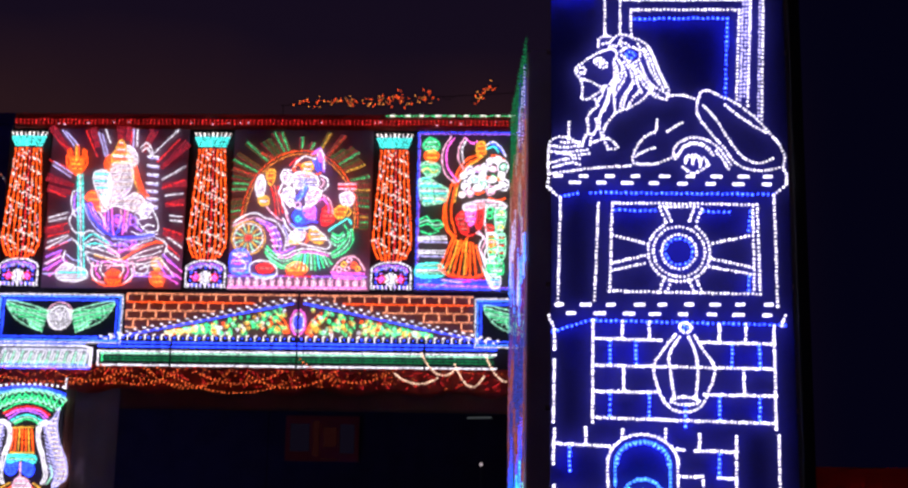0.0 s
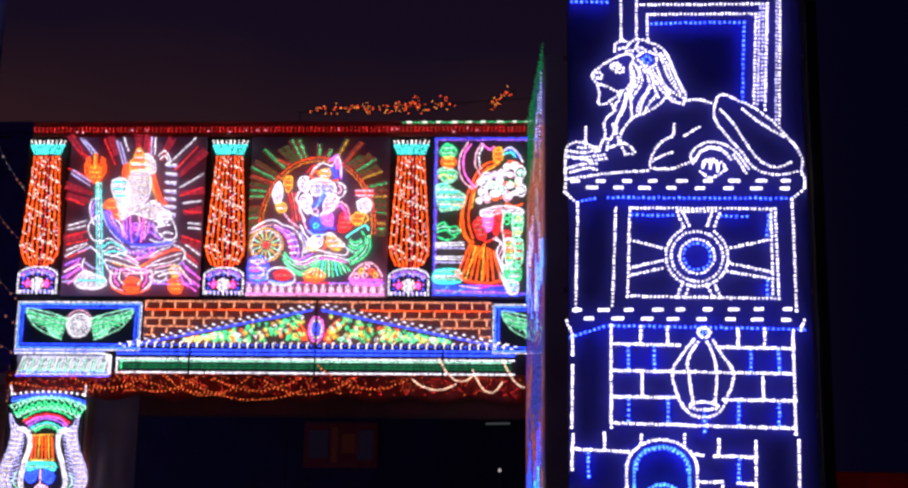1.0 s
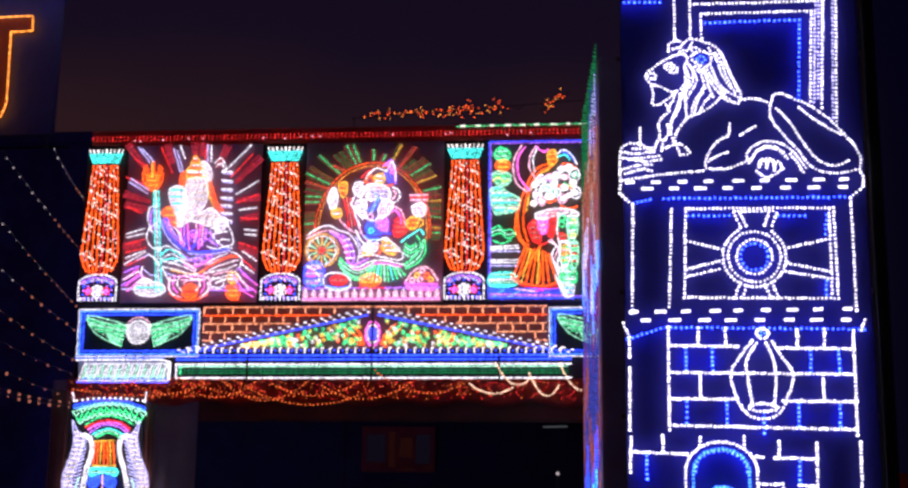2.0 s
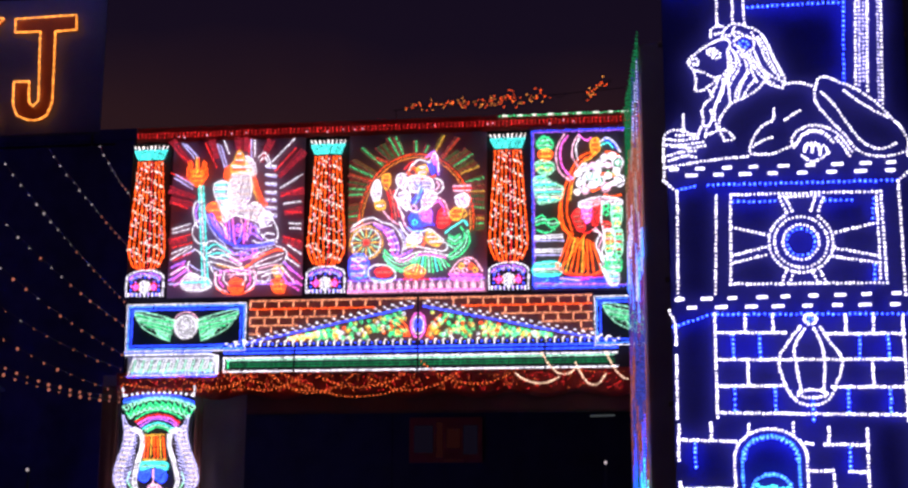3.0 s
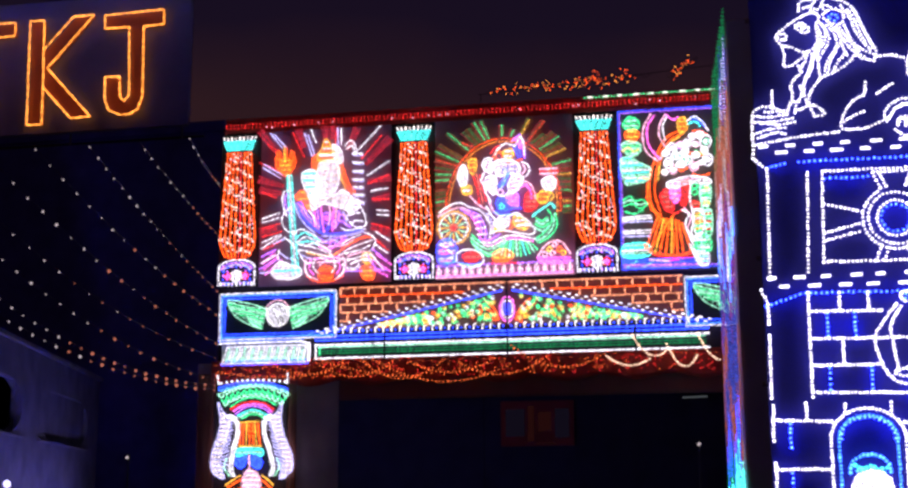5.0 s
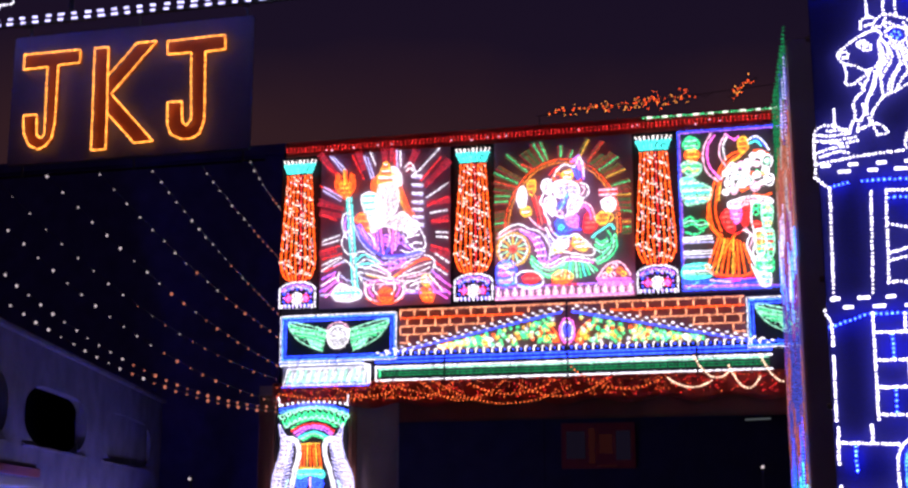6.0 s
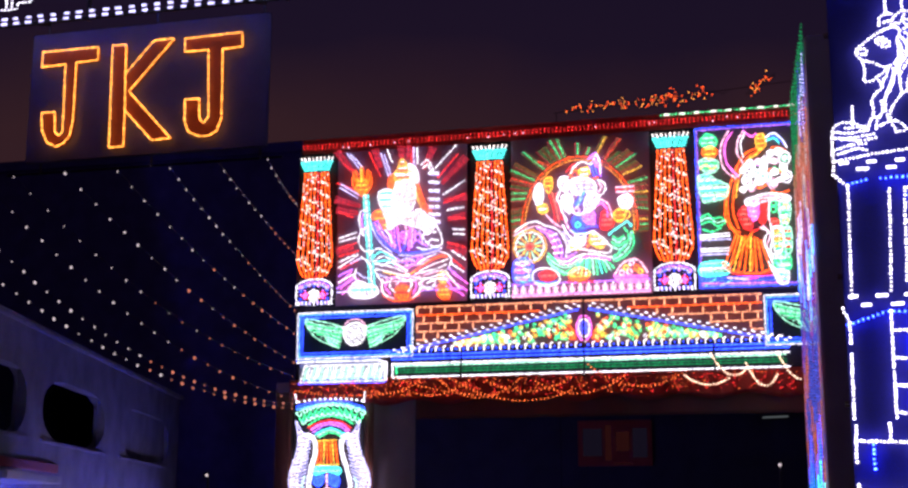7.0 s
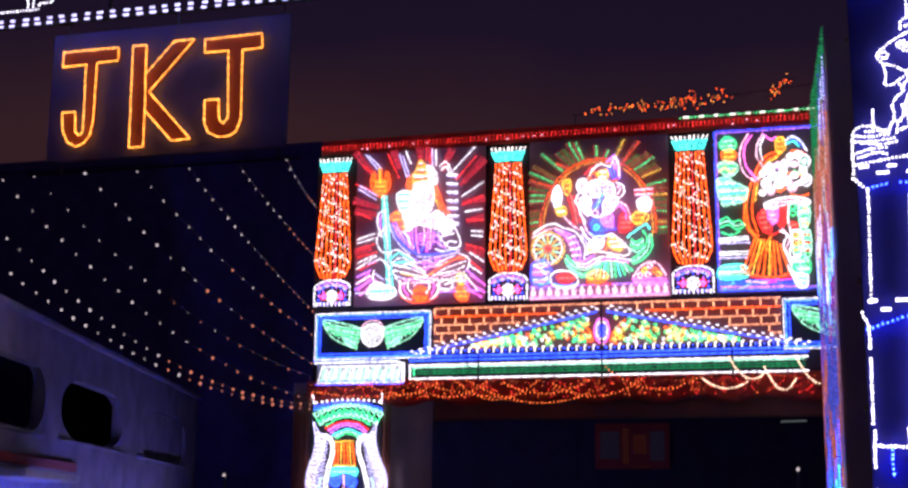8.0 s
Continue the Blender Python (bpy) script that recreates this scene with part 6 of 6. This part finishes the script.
vase.curve("white", (-8.20, 3.27), (-8.33, 3.21), (-8.37, 3.11), (-8.35, 2.92), (-8.26, 2.67), (-8.18, 2.35), (-8.21, 2.19))
vase.curve("white", (-8.23, 3.29), (-8.36, 3.23), (-8.40, 3.11), (-8.38, 2.92), (-8.29, 2.67), (-8.21, 2.35), (-8.25, 2.19))
vase.curve("white", (-8.27, 3.31), (-8.40, 3.24), (-8.43, 3.11), (-8.41, 2.92), (-8.32, 2.67), (-8.24, 2.35), (-8.28, 2.19))
vase.line("lilac", (-8.22, 3.17), (-8.32, 3.21))
vase.line("lilac", (-8.21, 3.11), (-8.31, 3.15))
vase.line("lilac", (-8.19, 3.04), (-8.29, 3.09))
vase.line("lilac", (-8.18, 2.98), (-8.28, 3.02))
vase.line("lilac", (-8.16, 2.92), (-8.26, 2.96))
vase.line("lilac", (-8.15, 2.85), (-8.25, 2.90))
vase.line("lilac", (-8.14, 2.79), (-8.24, 2.83))
vase.line("lilac", (-8.12, 2.73), (-8.22, 2.77))
vase.line("lilac", (-8.11, 2.66), (-8.21, 2.71))
vase.line("lilac", (-8.09, 2.60), (-8.19, 2.64))
vase.line("lilac", (-8.08, 2.54), (-8.18, 2.58))
vase.line("lilac", (-8.07, 2.48), (-8.17, 2.52))
vase.line("lilac", (-8.05, 2.41), (-8.15, 2.46))
vase.line("lilac", (-8.04, 2.35), (-8.14, 2.39))
vase.line("lilac", (-8.02, 2.29), (-8.12, 2.33))
vase.curve("mint", (-8.14, 2.50), (-8.09, 2.35), (-8.17, 2.19))
vase.build("light_string", vase_panel)

for x0, x1 in ((-9.76, -9.43), (-7.97, -7.80)):
    part("edge_strip", drape(x0, x1, YF + 0.03, 0.1, 4.1, 2, 0.01, 12, 6, 0.012), RUSSET, vase_panel, "russet cloth edge")

# rows of bulbs along the top
for label, colour, x0, x1, zs in (("red", "red", -9.3, 1.6, (8.87, 8.93)), ("green and white", "green", -2.3, 1.6, (9.04,))):
    t = thing("light_row", ((x0 + x1) / 2, YF, zs[0]), f"straight row of {label} bulbs along the arch", "string light", "rows of bulbs")
    s = Lights(YF - 0.03, 0.055 if colour == "green" else 0.075, 0.0135)
    for z in zs:
        s.line(colour, (x0, z), (x1, z + 0.02))
    if colour == "green":
        s.dash = 0.28
        s.dashes("pearl", (x0, 9.04), (x1, 9.06))
    else:
        for k in range(24):
            s.put("rose", random.uniform(x0, x1), 8.89 + random.uniform(-0.05, 0.05))
    s.build("light_string", t)

# garlands under the valance
def garland(x0, x1, z0, z1, sag, colour, y):
    t = thing("garland", ((x0 + x1) / 2, y, min(z0, z1) - sag), f"sagging garland of {'cream' if colour == 'cream' else 'orange'} bulbs", "string light", "garlands under the arch")
    n = 24
    pts = [(x0 + (x1 - x0) * i / n, z0 + (z1 - z0) * i / n - sag * 4 * (i / n) * (1 - i / n), 0) for i in range(n + 1)]
    s = Lights(y, 0.075 if colour == "ember" else 0.05, 0.0135 if colour == "ember" else 0.018)
    s.path(colour, pts)
    s.build("light_string", t)
    tube("cable", [(q[0], y + 0.02, q[1]) for q in pts], 0.006, t, CABLE)


for k in range(5):
    garland(-8.3 + 0.9 * k, -6.9 + 0.95 * k, 4.27 - 0.02 * k, 4.24, 0.22 + 0.05 * (k % 3), "ember", YF - 0.05 - 0.012 * k)
garland(-9.3, -7.2, 4.1, 4.05, 0.08, "ember", YF - 0.14)
garland(-7.4, -5.4, 4.33, 3.95, 0.10, "ember", YF - 0.13)
garland(-6.3, -3.75, 4.28, 4.12, 0.36, "ember", YF - 0.14)
garland(-3.73, -1.99, 4.46, 4.30, 0.33, "ember", YF - 0.13)
garland(-2.02, -1.26, 4.22, 4.15, 0.14, "cream", YF - 0.13)
garland(-1.55, -0.95, 4.58, 4.30, 0.22, "cream", YF - 0.14)
garland(-0.95, -0.43, 4.40, 4.19, 0.28, "cream", YF - 0.13)
garland(-0.41, -0.05, 4.58, 4.10, 0.10, "cream", YF - 0.13)

# ---- edge-on side panel between the arches ----
side = thing("side_panel", (0.3, 22.0, 0), "cloth-wrapped side box with many-coloured bulbs on one face", "light display")
part("box_cloth", box(0.27, 0.95, 20.0, 23.9, 0.02, 8.9, 0.03), BROWN, side, "dark brown cloth")
bands = ((2.2, ("cyan", "cyan", "moss"), 0.05), (3.1, ("slate", "coral", "slate", "azure"), 0.08), (4.3, ("slate", "coral", "slate", "plum"), 0.075),
         (5.2, ("slate", "plum", "slate"), 0.065), (5.9, ("slate", "lilac", "sky", "plum"), 0.06), (6.6, ("lilac", "faint", "plum", "coral"), 0.055),
         (7.6, ("coral", "faint", "dim", "coral"), 0.055))
for i in range(24):
    u = i / 23
    x, y, z0 = 0.235 - 0.225 * u, 20.0 + 3.9 * u, 0.4
    while z0 < 9.0:
        z1 = min(9.1, z0 + random.uniform(0.3, 0.7))
        mid = (z0 + z1) / 2 + random.uniform(-0.25, 0.25)
        if mid > 8.5:
            c, gap = "moss", 0.1
        elif mid > 7.75:
            c, gap = ("moss" if u > 0.45 else random.choice(("slate", "lilac", "slate"))), 0.085
        else:
            colours, gap = next((b[1], b[2]) for b in bands if mid < b[0] or b is bands[-1])
            blot = noise.noise(Vector((2.2 * u + 0.9 * mid, 1.1 * mid, 3.7)))
            c = colours[int(min(0.99, max(0.0, 0.5 + 0.9 * blot)) * len(colours))]
        pts = [(p.x, p.y + random.uniform(-0.02, 0.02), p.z) for p in spaced([(x - 0.3, y - 22.0, z0), (x - 0.3, y - 22.0, z1)], 0.6 * gap)]
        link("light_string", bulb_mesh("light_string", pts, 0.013, 0.004), LED[c], side).data.materials.append(CABLE)
        z0 = z1 + 0.05

# ---- strings of bulbs from beam to far arch ----
def street_string(a, b, sag, n, size):
    a, b = Vector(a), Vector(b)
    t = thing("street_string", b, "sagging cable with small warm bulbs over the street", "string light", "strings over the street")
    pts = []
    for i in range(41):
        u = i / 40
        pts.append(a.lerp(b, u) - Vector((0, 0, sag * 4 * u * (1 - u))))
    tube("cable", pts, 0.003, t, CABLE)
    bulbs = [p - b - Vector((random.uniform(-0.01, 0.01), 0, 0.012 + random.uniform(0, 0.012))) for p in spaced(pts, (a - b).length / n)]
    for i, q in enumerate(bulbs):
        ob = new("bulb", DIM_BULB if i < 0.55 * len(bulbs) + random.uniform(-3, 3) else FAINT_BULB)
        ob.parent, ob.location = t, q
        k = size * random.choice((0.55, 0.7, 0.85, 1.0, 1.2))
        ob.scale = (k, k, k * 1.2)
        ORG[ob] = b


DIM_BULB, FAINT_BULB = bulb_mesh("bulb", [(0, 0, 0)], 0.0205), bulb_mesh("bulb", [(0, 0, 0)], 0.0195)
DIM_BULB.materials.append(LED["dim"])
FAINT_BULB.materials.append(LED["faint"])
for a, b, sag, n, size in (
    ((-6.81, 16.2, 6.43), (-9.38, 23.9, 7.72), 0.04, 9, 0.6), ((-7.55, 16.2, 6.46), (-9.38, 23.9, 6.74), 0.04, 15, 0.65),
    ((-8.24, 16.2, 6.40), (-9.38, 23.9, 5.68), 0.08, 20, 0.75), ((-9.02, 16.2, 6.41), (-9.38, 23.9, 5.23), 0.16, 17, 0.9),
    ((-9.83, 16.2, 6.44), (-9.38, 23.9, 4.68), 0.24, 19, 1.0), ((-10.65, 16.2, 6.44), (-9.38, 23.9, 4.41), 0.40, 20, 0.7),
    ((-12.1, 15.6, 7.6), (-9.38, 23.9, 3.98), 0.72, 28, 1.0), ((-12.1, 15.6, 6.8), (-9.38, 23.9, 3.89), 0.84, 34, 1.1),
    ((-12.1, 15.6, 6.1), (-9.38, 23.9, 3.80), 0.64, 34, 1.1)):
    street_string(a, b, sag, n, size)

# ---- far masts with orange bulbs above the arch ----
masts = thing("mast_frame", (-2.6, 27.3, 0), "thin dark bamboo masts with a cross pole", "scaffold")
for x in (-4.85, 0.6):
    part("mast", rod((x, 27.3, 0), (x, 27.3, 10.3 if x < 0 else 10.7), 0.008 if x < 0 else 0.02), NIGHT, masts)
part("cross_pole", rod((-4.9, 27.22, 10.27), (0.7, 27.22, 10.62), 0.007), NIGHT, masts)

for x0, x1, z0, z1, count in ((-4.7, -1.2, 10.28, 10.46, 110), (-0.85, -0.25, 10.35, 10.75, 22)):
    t = thing("far_string", (x0, 27.15, z0), "tangled far string of orange bulbs on a pole", "string light", "far orange strings")
    pts = [(x0 + (x1 - x0) * i / 30, 27.18, z0 + (z1 - z0) * i / 30 + 0.06 * math.sin(i * 1.9)) for i in range(31)]
    tube("cable", pts, 0.006, t, CABLE)
    spots = []
    for _ in range(count):
        u = min(0.98, max(0.0, random.betavariate(1.6, 1.5)))
        spots.append((u * (x1 - x0), random.uniform(-0.05, 0.05), u * (z1 - z0) + random.gauss(0, 0.075)))
    for colour, some in (("amber", spots[::3]), ("orange", spots[1::3] + spots[2::3])):
        tagged(link("bulb_row", bulb_mesh("bulb_row", some, 0.0112), LED[colour], t), kind="stuff")

# ---- house beyond ----
BASE = Vector((-15.59, 23.59, 0))
HX = Vector((-4.9, 18.22, 0)).normalized()
HN = Vector((HX.y, -HX.x, 0))
house = thing("house", BASE, "low violet-grey house with dark rounded verandah openings", "house")


def along(s0, s1, d0, d1, z0, z1, bevel=0.02):
    """A block by its stretch along the facade, its depth behind it and its heights."""
    bm = box(s0, s1, d0, d1, z0, z1, bevel)
    for v in bm.verts:
        p = BASE + HX * v.co.x - HN * v.co.y
        v.co = Vector((p.x, p.y, v.co.z))
    return bm


def corner(s, z, ds, dz, size):
    """A rounded fillet in the corner of an opening."""
    bm = bmesh.new()
    arc = [(s, z)] + [(s + ds * size * (1 - math.sin(radians(a))), z + dz * size * (1 - math.cos(radians(a)))) for a in range(0, 91, 15)]
    for d in (0.0, 0.22):
        bm.faces.new([bm.verts.new(BASE + HX * q + Vector((0, 0, h)) - HN * d) for q, h in arc])
    return bm


OPENINGS = ((-2.5, 2.1), (3.3, 8.9), (10.8, 17.2))
edge_s = -4.0
for s0, s1 in (*OPENINGS, (18.9, 18.9)):
    part("pier", along(edge_s, s0, 0, 0.3, 3.5, 4.9, 0), PLASTER, house)
    edge_s = s1
part("lower_wall", along(-4.0, 18.9, 0, 0.3, 0, 3.5, 0), PLASTER, house)
part("upper_wall", along(-4.0, 18.9, 0, 0.3, 4.9, 5.8, 0), PLASTER, house)
part("cornice", along(-4.1, 19.0, -0.12, 0.35, 5.8, 5.92), PLASTER, house)
for s0, s1 in OPENINGS:
    part("sill", along(s0 - 0.1, s1 + 0.1, -0.06, 0.26, 3.42, 3.5), PLASTER, house)
    for ss, ds in ((s0, 1), (s1, -1)):
        for zz, dz in ((3.5, 1), (4.9, -1)):
            part("fillet", corner(ss, zz, ds * (2.6 if ss > 2.5 else 1.5), dz, 0.62), PLASTER, house)
# added pale panel makes the third opening read less dark
part("shutter", along(10.8, 17.2, 0.12, 0.2, 3.5, 4.9), PLASTER, house, "pale panel added to keep an opening faint")
# shade inside the verandah is put into this wall's dark colour
part("verandah_back", along(-4.0, 18.9, 1.6, 1.8, 0, 5.8), SLATE, house, "inner wall coloured dark for the verandah's shade")
part("end_wall", along(18.6, 18.9, 0.3, 7, 0, 5.8), PLASTER, house)
part("end_wall", along(-4.0, -3.7, 0.3, 7, 0, 5.8), PLASTER, house)
part("roof", along(-4.1, 19.0, 0.35, 7, 5.8, 5.92), PLASTER, house)

awn = thing("shop_awning", BASE, "white canvas shop awning under a dull red strip", "awning")
part("canvas", along(-2.0, 1.6, -1.0, 0.0, 2.45, 2.6), WHITE, awn)
part("fascia", along(-2.0, 4.5, -0.1, 0.0, 2.78, 2.98), RED, awn, "dull red strip")
# bulb rows below view, added to brighten the house front
FILL_SPAN = (-3.0, 15.0)
fence = thing("fill_light_rows", BASE + HX * 6 + HN * 1.7, "unseen low rows of bulbs added to light a house", "light display")
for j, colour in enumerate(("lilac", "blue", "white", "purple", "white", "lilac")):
    spots = [(BASE + HX * (FILL_SPAN[0] + 0.09 * k) + HN * 1.7 + Vector((0, 0, 0.5 + 0.2 * j + 0.03 * math.sin(k * 0.3))) - ORG[fence])[:] for k in range(int((FILL_SPAN[1] - FILL_SPAN[0]) / 0.09))]
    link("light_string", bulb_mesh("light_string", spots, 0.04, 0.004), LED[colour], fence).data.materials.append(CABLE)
for k in range(5):
    p = BASE + HX * (FILL_SPAN[0] + (FILL_SPAN[1] - FILL_SPAN[0]) * k / 4) + HN * 1.7
    part("post", rod(p, p + Vector((0, 0, 2.0)), 0.03), METAL, fence)

wall_string = thing("wall_string", BASE + HN * 0.2 + Vector((0, 0, 2.2)), "straight string of blue bulbs along a house wall", "string light")
spots = [(HX * (-2.5 + 0.08 * k))[:] for k in range(75)]
link("light_string", bulb_mesh("light_string", spots, 0.016, 0.004), LED["blue"], wall_string).data.materials.append(CABLE)

far_house = thing("far_house", (-4.0, 42.0, 0), "dark distant house front closing the street", "house")
part("wall", box(-13, 6, 42, 48, 0, 5.2), SLATE, far_house)
part("roof", box(-13.4, 6.4, 41.6, 48.4, 5.2, 5.4), SLATE, far_house)
banner = thing("shop_banner", (-5.5, 41.9, 3.4), "dull red shop sign with marks given a faint glow", "sign")
part("banner_cloth", box(-6.9, -4.6, 41.88, 41.96, 3.45, 4.85), RED, banner)
# marks emit a little so the dull sign shows in the dark
for x0, x1, z0, z1, tint in ((-6.75, -6.15, 3.75, 4.6, "sign_violet"), (-6.05, -5.85, 3.6, 4.7, "sign"), (-5.72, -5.3, 3.9, 4.5, "sign"), (-5.2, -4.75, 3.7, 4.6, "sign_violet"), (-5.8, -5.2, 3.5, 3.54, "sign")):
    part("mark", box(x0, x1, 41.868, 41.876, z0, z1, 0), LED[tint], banner)

for x, z, y in ((-0.8, 3.42, 41.5), (-20.4, 3.35, 44.0), (-0.73, 1.78, 41.5)):
    lamp = thing("street_lamp", (x, y, 0), "small white lamp on a thin steel pole", "lamp", "far street lamps")
    part("pole", rod((x, y + 0.12, 0), (x, y + 0.12, z + 0.1), 0.04), METAL, lamp)
    part("bracket", rod((x, y + 0.12, z + 0.1), (x, y - 0.02, z + 0.08), 0.025), METAL, lamp)
    link("bulb", bulb_mesh("bulb", [(0, 0, z)], 0.06), LED["dim"], lamp)
gate_lamp = thing("gate_lamp", (-13.86, 24.5, 0), "blue-white lamp on a short steel pole by a house", "lamp")
part("pole", rod((-13.86, 24.62, 0), (-13.86, 24.62, 2.09), 0.03), METAL, gate_lamp)
link("bulb", bulb_mesh("bulb", [(0, 0, 2.09)], 0.1), LED["lilac"], gate_lamp)
tube = thing("tube_lamp", (-0.9, 41.85, 4.85), "dim tube lamp on a wall", "lamp")
part("tube", rod((-1.25, 41.8, 4.85), (-0.5, 41.8, 4.87), 0.025), LED["tube"], tube)
part("holder", box(-1.3, -0.45, 41.83, 41.99, 4.82, 4.9), METAL, tube)

# dark unlit block behind the strings
block = thing("dark_house", (-30.0, 46.0, 0), "tall unlit house, bluish night haze in its wall colour", "house")
part("wall", box(-48.0, -18.0, 46.0, 52.0, 0, 15.5), GLOOM, block)
part("parapet", box(-48.1, -17.9, 45.9, 46.1, 15.5, 15.9), GLOOM, block)
part("stair_room", box(-26.0, -22.0, 47.5, 51.0, 15.5, 17.2), NIGHT, block)

# low red cloth fence beyond the tower
screen = thing("cloth_fence", (9.0, 25.0, 0), "low red cloth fence with unseen red bulbs added to light it", "fence")
part("fence_cloth", drape(5.2, 15.0, 25.0, 0.02, 2.75, 16, 0.06, 120, 4), RED, screen)
for k in range(5):
    part("post", rod((5.3 + 2.4 * k, 25.12, 0), (5.3 + 2.4 * k, 25.12, 2.8), 0.03), BAMBOO, screen)
# red bulbs below view, added to make the cloth glow dimly
glow = Lights(24.6, 0.12, 0.03)
for z in (1.8, 2.2):
    glow.line("red", (5.3, z), (14.9, z))
glow.build("light_string", screen)
